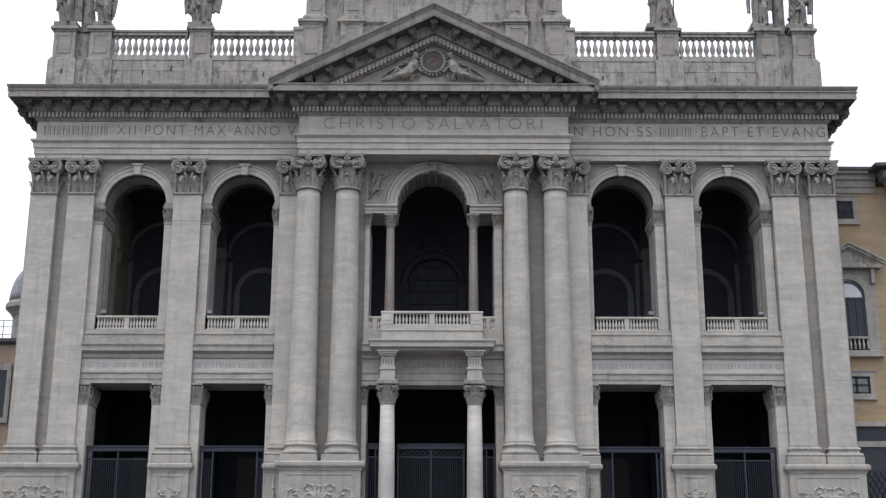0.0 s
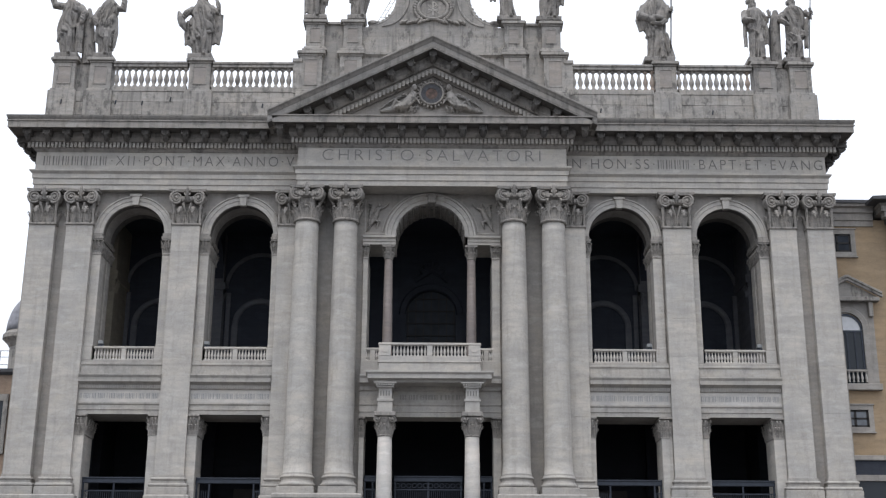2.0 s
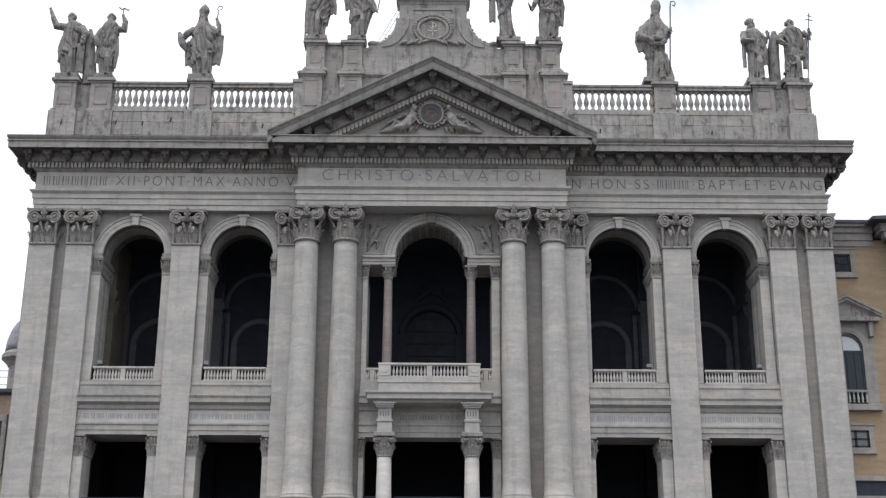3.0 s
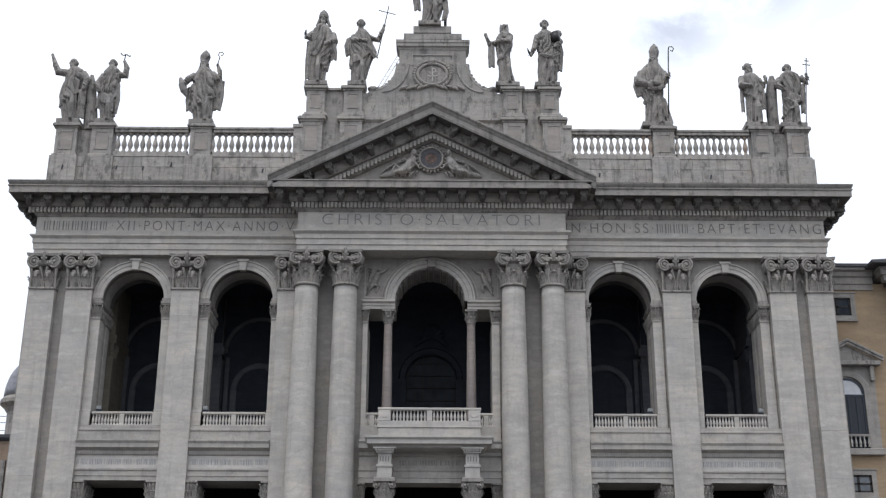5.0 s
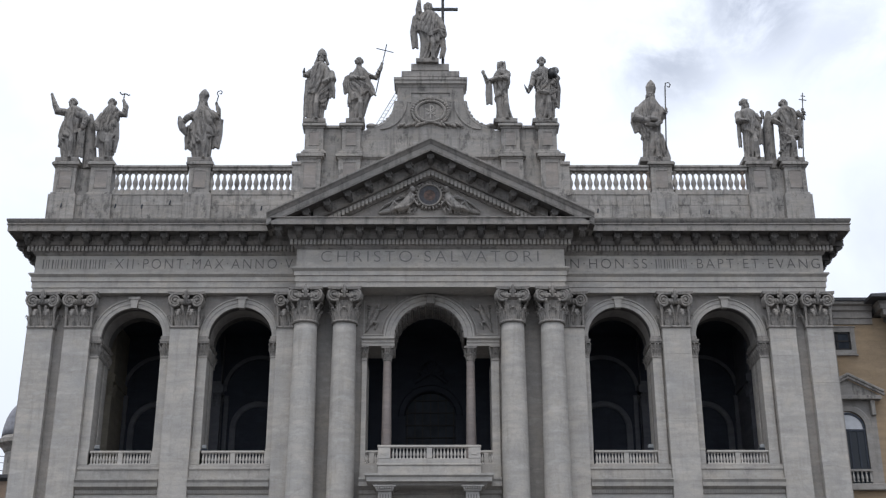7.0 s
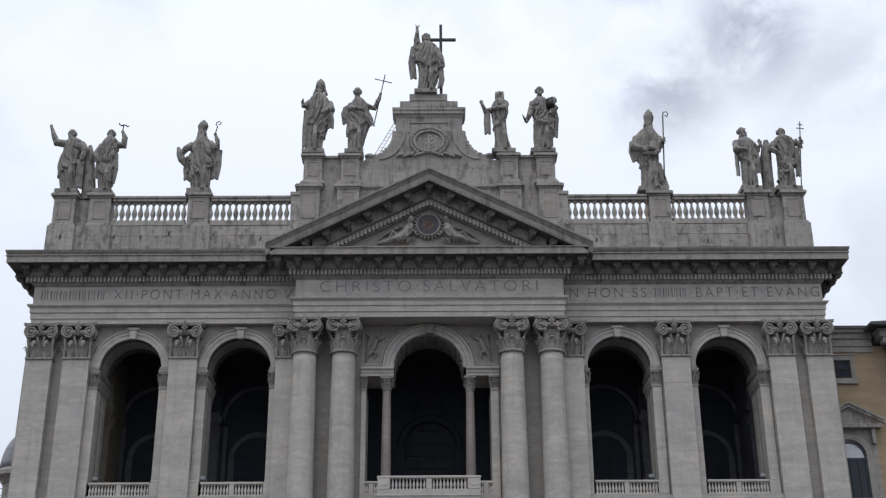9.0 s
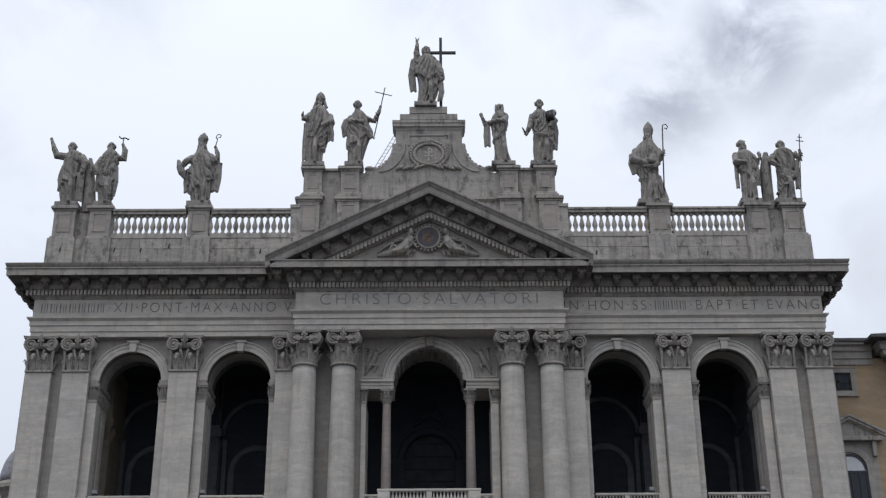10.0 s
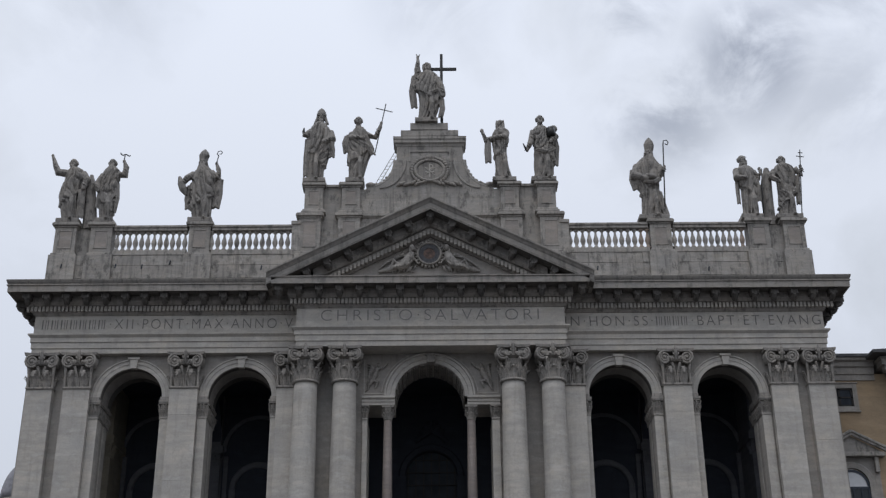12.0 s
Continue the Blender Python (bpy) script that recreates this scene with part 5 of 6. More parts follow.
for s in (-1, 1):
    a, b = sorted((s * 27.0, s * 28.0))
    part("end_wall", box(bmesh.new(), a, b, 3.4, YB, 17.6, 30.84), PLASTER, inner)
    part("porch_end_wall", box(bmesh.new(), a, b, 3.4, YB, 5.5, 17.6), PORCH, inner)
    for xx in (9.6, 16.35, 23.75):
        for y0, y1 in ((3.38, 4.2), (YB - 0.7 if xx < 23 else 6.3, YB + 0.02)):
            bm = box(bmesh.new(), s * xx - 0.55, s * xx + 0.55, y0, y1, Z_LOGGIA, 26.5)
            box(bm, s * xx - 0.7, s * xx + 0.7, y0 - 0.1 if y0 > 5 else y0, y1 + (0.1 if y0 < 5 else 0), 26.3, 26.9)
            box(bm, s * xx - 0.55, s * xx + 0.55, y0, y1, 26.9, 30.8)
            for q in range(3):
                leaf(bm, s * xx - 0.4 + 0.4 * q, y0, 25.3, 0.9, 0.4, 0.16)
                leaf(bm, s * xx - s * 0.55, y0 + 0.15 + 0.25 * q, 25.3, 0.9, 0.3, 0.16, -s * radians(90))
            # left end pier lit, the others shaded, by choice of colour
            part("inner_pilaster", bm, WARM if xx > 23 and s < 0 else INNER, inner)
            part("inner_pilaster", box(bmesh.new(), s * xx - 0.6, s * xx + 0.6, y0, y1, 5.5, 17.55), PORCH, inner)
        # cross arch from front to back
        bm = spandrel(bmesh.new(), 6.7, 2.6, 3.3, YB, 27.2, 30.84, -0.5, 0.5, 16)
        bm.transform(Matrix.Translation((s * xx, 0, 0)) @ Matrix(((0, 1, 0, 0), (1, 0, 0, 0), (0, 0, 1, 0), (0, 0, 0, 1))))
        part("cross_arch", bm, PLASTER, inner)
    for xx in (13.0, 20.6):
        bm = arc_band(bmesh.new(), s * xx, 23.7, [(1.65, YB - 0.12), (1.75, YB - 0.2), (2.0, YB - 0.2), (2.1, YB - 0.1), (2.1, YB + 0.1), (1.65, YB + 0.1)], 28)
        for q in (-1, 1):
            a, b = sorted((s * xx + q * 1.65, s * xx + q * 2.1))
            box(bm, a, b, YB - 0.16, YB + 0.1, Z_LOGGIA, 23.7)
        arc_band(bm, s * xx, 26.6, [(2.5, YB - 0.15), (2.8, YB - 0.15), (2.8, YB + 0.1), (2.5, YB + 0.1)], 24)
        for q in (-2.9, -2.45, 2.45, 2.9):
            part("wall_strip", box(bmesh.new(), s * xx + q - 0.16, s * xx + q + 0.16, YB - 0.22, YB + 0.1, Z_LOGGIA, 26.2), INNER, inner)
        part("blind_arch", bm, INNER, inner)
        bm = box(bmesh.new(), s * xx - 1.3, s * xx + 1.3, YB - 0.06, YB + 0.1, 5.5, 11.5)
        part("inner_door", bm, WOOD, inner)
        bm = bmesh.new()
        for q in ((-1.6, -1.3, 5.5, 11.5), (1.3, 1.6, 5.5, 11.5), (-1.6, 1.6, 11.5, 11.9)):
            box(bm, s * xx + q[0], s * xx + q[1], YB - 0.14, YB + 0.1, q[2], q[3])
        part("inner_door_frame", bm, PORCH, inner)
bm = arc_band(bmesh.new(), -0.05, 24.6, [(1.9, YB - 0.1), (2.0, YB - 0.25), (2.35, YB - 0.25), (2.45, YB - 0.1), (2.45, YB + 0.1), (1.9, YB + 0.1)], 32)
for q in (-1, 1):
    a, b = sorted((-0.05 + q * 1.9, -0.05 + q * 2.45))
    box(bm, a, b, YB - 0.2, YB + 0.1, Z_LOGGIA, 24.6)
tube(bm, [(-1.3, YB - 0.15, 27.2), (-0.7, YB - 0.25, 27.6), (0, YB - 0.3, 28.0), (0.7, YB - 0.25, 27.6), (1.2, YB - 0.15, 27.2)], 0.16, 6)
for i in range(7):
    blob(bm, (-0.6 + 0.2 * i, YB - 0.2, 27.9 + 0.6 * math.sin(i * math.pi / 6)), (0.25, 0.2, 0.45), 0.3 * (i - 3), 8)
part("window_surround", bm, PLASTER, inner)
win = new("loggia_window")
win.parent = church
part("pane", box(bmesh.new(), -2.0, 1.9, YB + 0.28, YB + 0.32, 19.5, 26.6), DARK_GLASS, win)
for i in range(7):
    x = -1.8 + 3.5 * i / 6
    part("glazing_bar", box(bmesh.new(), x - 0.035, x + 0.035, YB + 0.16, YB + 0.27, 19.6, 24.6 + math.sqrt(max(0.05, 1.9 ** 2 - (x + 0.05) ** 2))), WOOD, win)
for i in range(7):
    z = 20.2 + 0.95 * i
    h = 1.9 if z < 24.6 else math.sqrt(max(0.1, 1.9 ** 2 - (z - 24.6) ** 2))
    part("glazing_bar", box(bmesh.new(), -0.05 - h, -0.05 + h, YB + 0.17, YB + 0.26, z - 0.035, z + 0.035), WOOD, win)
# body of the church behind
bm = box(bmesh.new(), -28.0, 28.0, YB + 0.5, 60, 3.5, 33.5)
part("nave_body", bm, PLASTER, church)
bm = bmesh.new()
box(bm, -28.0, -27.0, 2.0, YB + 0.6, 3.5, 33.7)
box(bm, 27.0, 28.0, 2.0, YB + 0.6, 3.5, 33.7)
part("side_walls", bm, TRAV_WALL, church)
part("terrace_roof", box(bmesh.new(), -27.9, 27.9, 1.0, 60, 33.6, 35.3), LEAD, church)

# ---- iron gates in the doorways
def gate(x, half, top, closed=True, ornate=False):
    g = thing("iron_gate", "tall dark iron gate closed across a church doorway" if closed else "tall dark iron gate standing open in a church doorway", "gate", group="gates of the porch", at=(x, 0.75, Z_FLOOR))
    h = top - Z_FLOOR
    part("top_rail", box(bmesh.new(), -half, half, -0.08, 0.08, h - 0.28, h, 0.02), IRON, g)
    part("cresting", box(bmesh.new(), -half, half, -0.12, 0.12, h, h + 0.1, 0.02), IRON, g)
    part("foot_rail", box(bmesh.new(), -half, half, -0.06, 0.06, 0, 0.2), IRON, g)
    for xx in ((-half + 0.08, 0.0, half - 0.08) if closed else (-half + 0.08, -half + 0.9, half - 0.5, half - 0.08)):
        part("post", box(bmesh.new(), xx - 0.045, xx + 0.045, -0.06, 0.06, 0.2, h - 0.28), IRON, g)
    bar = None
    n = int(half * 2 / 0.135)
    for i in range(1, n):
        xx = -half + 2 * half * i / n
        if not closed and -half + 0.9 < xx < half - 0.5:
            continue
        if bar is None:
            bar = part("bar", box(bmesh.new(), -0.018, 0.018, -0.018, 0.018, 0.2, h - 0.75), IRON, g)
            bar.location = (xx, 0, 0)
        else:
            again(bar, "bar", pose(xx, 0, 0), g)
    part("cross_rail", box(bmesh.new(), -half if closed else half - 0.5, half, -0.05, 0.05, h - 0.82, h - 0.74), IRON, g)
    if ornate:
        ring = None
        for i in range(int(half * 2 / 0.36)):
            xx = -half + 0.25 + 0.36 * i
            if ring is None:
                ring = part("ring", arc_band(bmesh.new(), 0, 0, [(0.12, -0.02), (0.16, -0.02), (0.16, 0.02), (0.12, 0.02)], 14, 0, 2 * math.pi), IRON, g)
                ring.location = (xx, 0, h - 0.52)
            else:
                again(ring, "ring", pose(xx, 0, h - 0.52), g)


for xc, r in BAYS:
    gate(xc, r - 0.05, 11.12, abs(xc) > 18)
gate(-0.1, 2.24, 11.3, True, True)
gate(-3.75, 0.58, 11.3)
gate(3.55, 0.58, 11.3)

# ---- statues along the top
def spread_at(rows, z):
    """The body's left and right edge at a height, eased from one row to the next."""
    for (z0, a0, b0), (z1, a1, b1) in zip(rows, rows[1:]):
        if z <= z1 or z1 == rows[-1][0]:
            u = min(1.0, max(0.0, (z - z0) / (z1 - z0)))
            return a0 + (a1 - a0) * u, b0 + (b1 - b0) * u


def groove(u, seed, wide=0.17):
    """A fold: 0 on its back, 1 in the narrow cleft; each cleft has a depth of its own."""
    k = math.floor(u)
    deep = 0.45 + 0.55 * (math.sin(k * 12.9 + seed * 7.3) * 43.7 % 1.0)
    return deep * math.exp(-(((u - k) - 0.5) / wide) ** 2)


def draped_body(bm, rows, deep, seed, gown):
    """Gown with long upright folds, and over it a mantle thrown slantwise, with folds of its own."""
    side = 1 if seed % 2 else -1
    rows = [(0.0, rows[0][1] - 0.03, rows[0][2] + 0.03)] + list(rows)
    top = rows[-1][0]
    n, m = 132, 120
    widest = max(b - a for _, a, b in rows) / 2
    rings = []
    for i in range(m + 1):
        z = top * i / m
        a, b = spread_at(rows, z)
        hw, cx = (b - a) / 2, (a + b) / 2
        d = deep * (0.5 + 0.5 * hw / widest)
        calm = min(1.0, (top - z) / 0.9)
        ring = []
        for j in range(n):
            t = 2 * math.pi * j / n
            ca, sa = math.cos(t), math.sin(t)
            wob = noise.noise(Vector((ca * 1.3 + seed * 3.1, sa * 1.3, z * 0.45)))
            line = top * (gown + 0.13 * side * ca + 0.05 * wob)
            over = min(1.0, max(0.0, (z - line) / 0.05))
            u1 = t / (2 * math.pi) * 12 + 0.9 * noise.noise(Vector((seed * 2.7, z * 0.35, 0.3))) + 0.8 * wob + 0.10 * side * z
            low = 0.86 - 0.42 * groove(u1, seed, 0.2) - 0.10 * groove(u1 * 2.1 + 0.3, seed + 5)
            u2 = z * 0.95 + side * ca * 2.3 + 1.3 * wob + 0.3 * math.sin(z * 1.3 + seed)
            u3 = t / (2 * math.pi) * 13 + 1.2 * wob + side * 0.28 * z
            high = 1.03 - 0.30 * groove(u2, seed + 2, 0.13) - 0.26 * groove(u3, seed + 9, 0.15)
            q = low + (high - low) * over
            q = 1 + (q - 1) * (0.35 + 0.65 * calm)
            ring.append(bm.verts.new((cx + hw * q * ca, d * q * sa, z)))
        rings.append(ring)
    for p, q in zip(rings, rings[1:]):
        for j in range(n):
            bm.faces.new((p[j], p[(j + 1) % n], q[(j + 1) % n], q[j]))
    bm.faces.new(rings[0][::-1])
    bm.faces.new(rings[-1])


def carved_head(bm, x, z, face=0.0, beard=0.4, hair="short"):
    """Skull, jaw, nose, brow, beard and locks; face: how far it turns to the right."""
    blob(bm, (x, 0.02, z + 0.04), (0.27, 0.31, 0.34), 0, 16)
    tube(bm, [(x, 0.1, z - 0.9), (x, 0.02, z - 0.15)], [0.30, 0.18], 10)
    blob(bm, (x + face * 0.6, -0.18, z - 0.15), (0.19, 0.2, 0.25), 0, 12)
    blob(bm, (x + face, -0.38, z - 0.04), (0.05, 0.08, 0.10), 0, 8)
    tube(bm, [(x + face - 0.17, -0.27, z + 0.08), (x + face, -0.35, z + 0.10), (x + face + 0.17, -0.27, z + 0.08)], 0.04, 7)
    if beard:
        for q in (-1, 0, 1):
            tube(bm, [(x + face + q * 0.11, -0.27, z - 0.2), (x + face + q * 0.09, -0.35, z - 0.2 - beard * 0.55), (x + face + q * 0.04, -0.3, z - 0.2 - beard)], [0.085, 0.09, 0.03], 7)
    drop = {"short": 0.15, "long": 0.34, "veil": 0.5}[hair]
    for q in range(10):
        t = radians(-25 + 230 * q / 9)
        blob(bm, (x + 0.26 * math.cos(t), 0.07 + 0.22 * math.sin(t), z + 0.10 - drop * 0.35 - 0.06 * (q % 2)), (0.11, 0.11, drop), 0, 8)


def statue(label, at, rows, head, seed, sleeves=(), drapes=(), solids=(), rods=(), hat="", tall=1.18, beard=0.4, hair="short", face=0.0, deep=0.62, gown=0.42, knee=0.3):
    """A standing stone figure in robes, its parts melted into one plain mesh. rows: height, left and right edge of the body."""
    bm = bmesh.new()
    draped_body(bm, rows, deep, seed, gown)
    hx, hz = head
    hz += 0.07
    carved_head(bm, hx, hz, face, beard, hair)
    if hat == "mitre":
        lean = 0.06 * (1 if face >= 0 else -1)
        tube(bm, [(hx, 0, hz + 0.12), (hx + lean * 0.5, 0, hz + 0.3), (hx + lean, 0, hz + tall * 0.52), (hx + lean * 1.4, 0, hz + tall * 0.75), (hx + lean * 1.8, 0, hz + tall)], [0.30, 0.34, 0.40, 0.30, 0.04], 14, 0.7)
        for q in (-1, 1):
            tube(bm, [(hx + q * 0.22, 0.15, hz + 0.1), (hx + q * 0.34, 0.12, hz - 0.3), (hx + q * 0.42, 0.1, hz - 0.6)], [0.09, 0.1, 0.07], 7)
    if hat == "tiara":
        tube(bm, [(hx, 0, hz + 0.1), (hx, 0, hz + 0.2), (hx, 0, hz + 0.24), (hx, 0, hz + 0.45), (hx, 0, hz + 0.49), (hx, 0, hz + 0.68), (hx, 0, hz + 0.84)], [0.38, 0.36, 0.39, 0.32, 0.33, 0.2, 0.05], 14)
        for q in (-1, 1):
            tube(bm, [(hx + q * 0.28, 0.0, hz + 0.12), (hx + q * 0.36, -0.02, hz - 0.25), (hx + q * 0.5, -0.05, hz - 0.62)], [0.1, 0.13, 0.12], 8)
    # collar of the mantle
    a, b = spread_at(rows, rows[-2][0])
    tube(bm, [(a + 0.12, -0.12, rows[-2][0]), ((a + b) / 2, -0.42, rows[-2][0] - 0.22), (b - 0.12, -0.12, rows[-2][0])], [0.13, 0.11, 0.13], 8)
    # sleeves and forearms, a hand at the end of each
    for pts, radii in sleeves:
        tube(bm, pts, radii, 12)
        x, y, z = pts[-1]
        blob(bm, (x, y - 0.02, z), (0.13, 0.12, 0.15), 0, 8)
        for i in range(2):
            p, q = Vector(pts[i]), Vector(pts[i + 1])
            for k in (0.3, 0.6):
                c = p.lerp(q, k)
                tube(bm, [c + Vector((-0.16, -0.18, 0.12)), c + Vector((0.02, -0.27, -0.04)), c + Vector((0.16, -0.17, -0.14))], [0.03, 0.07, 0.03], 6)
    # hanging cloth: a bundle of three folds with a cleft between them
    for pts, r in drapes:
        for q in (-1, 0, 1):
            tube(bm, [(x + q * r * 0.62, y - (0.08 if q == 0 else 0), z - 0.06 * abs(q)) for x, y, z in pts], [r * 0.42] + [r * 0.52] * (len(pts) - 2) + [r * 0.4], 8)
    for piece in solids:
        if len(piece) == 2:
            tube(bm, piece[0], piece[1], 12)
        else:
            blob(bm, piece[0], piece[1], piece[2], 12)
    # one knee set forward, a foot under it
    a, b = spread_at(rows, 1.2)
    kx = (a + b) / 2 + knee * (b - a) / 2
    tube(bm, [(kx - knee * 0.2, -0.35, 2.5), (kx, -0.58, 1.6), (kx, -0.46, 0.75), (kx + 0.03, -0.4, 0.3)], [0.12, 0.19, 0.14, 0.16], 10)
    blob(bm, (kx + 0.05, -0.62, 0.32), (0.15, 0.28, 0.12), 0, 8)
    a, b = rows[0][1], rows[0][2]
    box(bm, a - 0.08, b + 0.08, -0.66, 0.6, 0.0, 0.34)
    bm = melt(bm, 0.034, 0.0)
    for v in bm.verts:
        p = v.co
        q = noise.noise(Vector((p.x * 5 + seed + p.z, p.y * 5, p.z * 2.0)))
        v.co += v.normal * 0.016 * q
    for pts, r in rods:
        tube(bm, pts, r, 6, 1.0, 1)
    me = bpy.data.meshes.new("statue")
    bm.to_mesh(me)
    bm.free()
    me.materials.append(STATUE)
    me.materials.append(BRONZE)
    for poly in me.polygons:
        poly.use_smooth = True
    ob = new("statue", me)
    ob.location = at
    return tagged(ob, label, "statue", group="statues on the roofline")


YS = 0.85
statue("weathered stone robed figure with one arm flung up", (-26.4, YS, 41.2),
       [(0.6, -0.9, 0.6), (1.5, -1.1, 0.48), (2.2, -1.19, 0.49), (2.9, -1.1, 0.46), (3.65, -0.93, 0.54), (4.1, -0.82, 0.62), (4.5, -0.75, 0.5), (4.75, -0.55, 0.1)], (-0.39, 5.12), 1,
       [([(-0.6, 0, 4.3), (-1.45, -0.1, 4.4), (-1.7, -0.1, 5.0), (-2.03, 0, 5.85)], [0.3, 0.3, 0.2, 0.1]), ([(0.4, 0, 4.3), (0.85, -0.25, 3.6), (0.72, -0.55, 2.8)], [0.3, 0.3, 0.16])],
       [([(0.62, -0.3, 2.9), (0.62, -0.35, 1.8), (0.66, -0.3, 0.5)], 0.26)],
       [([(1.3, 0.3, -0.3), (1.22, 0.3, 1.0), (1.12, 0.25, 2.2), (1.05, 0.2, 3.4), (1.02, 0.2, 4.3)], [0.55, 0.5, 0.44, 0.36, 0.12])])
statue("weathered stone robed figure raising a small anchor-headed staff", (-23.9, YS, 41.2),
       [(0.57, -0.58, 0.58), (1.5, -0.72, 0.57), (2.2, -0.63, 0.66), (2.9, -0.66, 0.68), (3.6, -0.65, 0.73), (4.1, -0.62, 0.72), (4.45, -0.53, 0.7), (4.75, -0.26, 0.45)], (0.04, 5.1), 2,
       [([(0.55, 0, 4.25), (1.08, -0.1, 4.1), (1.14, -0.15, 4.75), (0.93, -0.15, 5.25)], [0.28, 0.29, 0.22, 0.1]), ([(-0.5, 0, 4.15), (-0.85, -0.2, 3.3), (-0.7, -0.45, 2.65)], [0.28, 0.28, 0.15])],
       [([(-0.62, -0.2, 2.8), (-0.66, -0.2, 2.1), (-0.74, -0.1, 1.4)], 0.16), ([(0.6, -0.1, 3.4), (0.68, -0.1, 2.2), (0.55, -0.1, 1.0)], 0.17)], (),
       [([(0.9, -0.2, 5.1), (0.96, -0.2, 5.82)], 0.045), ([(0.6, -0.2, 5.95), (0.66, -0.2, 5.84), (0.8, -0.2, 5.74), (0.96, -0.2, 5.82), (1.12, -0.2, 5.78), (1.28, -0.2, 5.66), (1.36, -0.2, 5.74)], 0.05)], gown=0.3)
statue("weathered stone bishop figure with mitre and crozier", (-16.7, YS, 41.2),
       [(0.4, -0.99, 0.6), (1.2, -1.1, 0.68), (1.9, -1.2, 0.7), (2.6, -1.2, 0.72), (3.2, -1.2, 0.76), (3.8, -1.18, 0.78), (4.2, -1.05, 0.6), (4.6, -0.8, 0.25), (4.85, -0.62, -0.11)], (-0.38, 5.1), 3,
       [([(-0.95, 0, 4.2), (-1.45, -0.2, 3.75), (-1.68, -0.35, 3.15)], [0.28, 0.26, 0.14]), ([(0.3, 0, 4.3), (0.95, -0.1, 3.85), (0.85, -0.15, 4.5), (0.68, -0.15, 5.0)], [0.3, 0.3, 0.2, 0.09])],
       [([(0.95, 0, 3.8), (0.92, 0.05, 2.6), (0.8, 0.05, 1.4)], 0.3), ([(-1.3, 0, 3.2), (-1.32, 0, 2.2), (-1.25, 0, 1.3)], 0.2)],
       [([(-1.98, -0.3, 3.85), (-1.82, -0.35, 3.3), (-1.62, -0.35, 2.75), (-1.4, -0.3, 2.3)], [0.1, 0.27, 0.28, 0.08])],
       [([(0.66, -0.25, 4.9), (0.8, -0.2, 5.66)], 0.04), ([(0.8, -0.2, 5.66), (0.68, -0.2, 5.8), (0.74, -0.2, 6.02), (0.94, -0.2, 6.08), (1.06, -0.2, 5.96), (0.98, -0.2, 5.8), (0.86, -0.2, 5.82)], 0.04)], hat="mitre", gown=0.35)
statue("weathered stone robed figure with a tall papal crown", (-8.4, YS, 44.4),
       [(0.6, -1.0, 0.52), (1.75, -1.03, 0.62), (2.7, -1.0, 0.85), (3.3, -0.96, 1.1), (3.95, -0.95, 1.15), (4.45, -0.83, 0.97), (4.9, -0.68, 0.7), (5.28, -0.4, 0.43)], (0.1, 5.74), 4,
       [([(-0.6, 0, 4.6), (-0.98, -0.3, 4.15), (-1.12, -0.55, 3.95)], [0.28, 0.24, 0.12]), ([(0.8, 0, 4.5), (1.0, -0.3, 3.8), (0.35, -0.65, 3.4)], [0.3, 0.32, 0.16])],
       [([(0.9, -0.3, 3.6), (1.0, -0.3, 2.9), (1.0, -0.25, 2.25)], 0.22), ([(-0.85, -0.3, 3.8), (-0.9, -0.3, 2.2), (-0.9, -0.3, 0.6)], 0.2)], (),
       [([(-1.13, -0.6, 3.85), (-1.16, -0.6, 4.3), (-1.12, -0.6, 4.6)], [0.05, 0.11, 0.04])], hat="tiara", gown=0.4, knee=0.1)
statue("weathered stone robed figure holding up a thin cross", (-5.5, YS, 44.4),
       [(0.5, -0.72, 0.5), (0.9, -0.72, 0.72), (1.5, -0.74, 0.88), (2.0, -0.75, 1.05), (2.6, -0.72, 1.25), (3.2, -0.78, 1.25), (3.7, -0.79, 0.98), (4.2, -0.59, 0.88), (4.6, -0.39, 0.7), (4.86, -0.2, 0.45)], (0.03, 5.45), 5,
       [([(0.7, 0, 4.3), (1.35, -0.1, 4.02), (1.72, -0.2, 4.85), (1.8, -0.2, 5.2)], [0.24, 0.22, 0.15, 0.09]), ([(-0.45, 0, 4.35), (-0.5, -0.35, 3.85), (0.5, -0.65, 3.7)], [0.26, 0.25, 0.13])],
       [([(0.1, -0.5, 3.5), (0.8, -0.5, 3.1), (1.25, -0.35, 2.4)], 0.2), ([(-0.75, 0.1, 4.3), (-0.9, 0.1, 3.7), (-0.78, 0.1, 2.8)], 0.26)], (),
       [([(1.36, -0.3, 2.6), (2.12, -0.2, 6.9)], 0.04), ([(1.35, -0.25, 6.5), (2.65, -0.25, 6.14)], 0.04)], beard=0, gown=0.46)
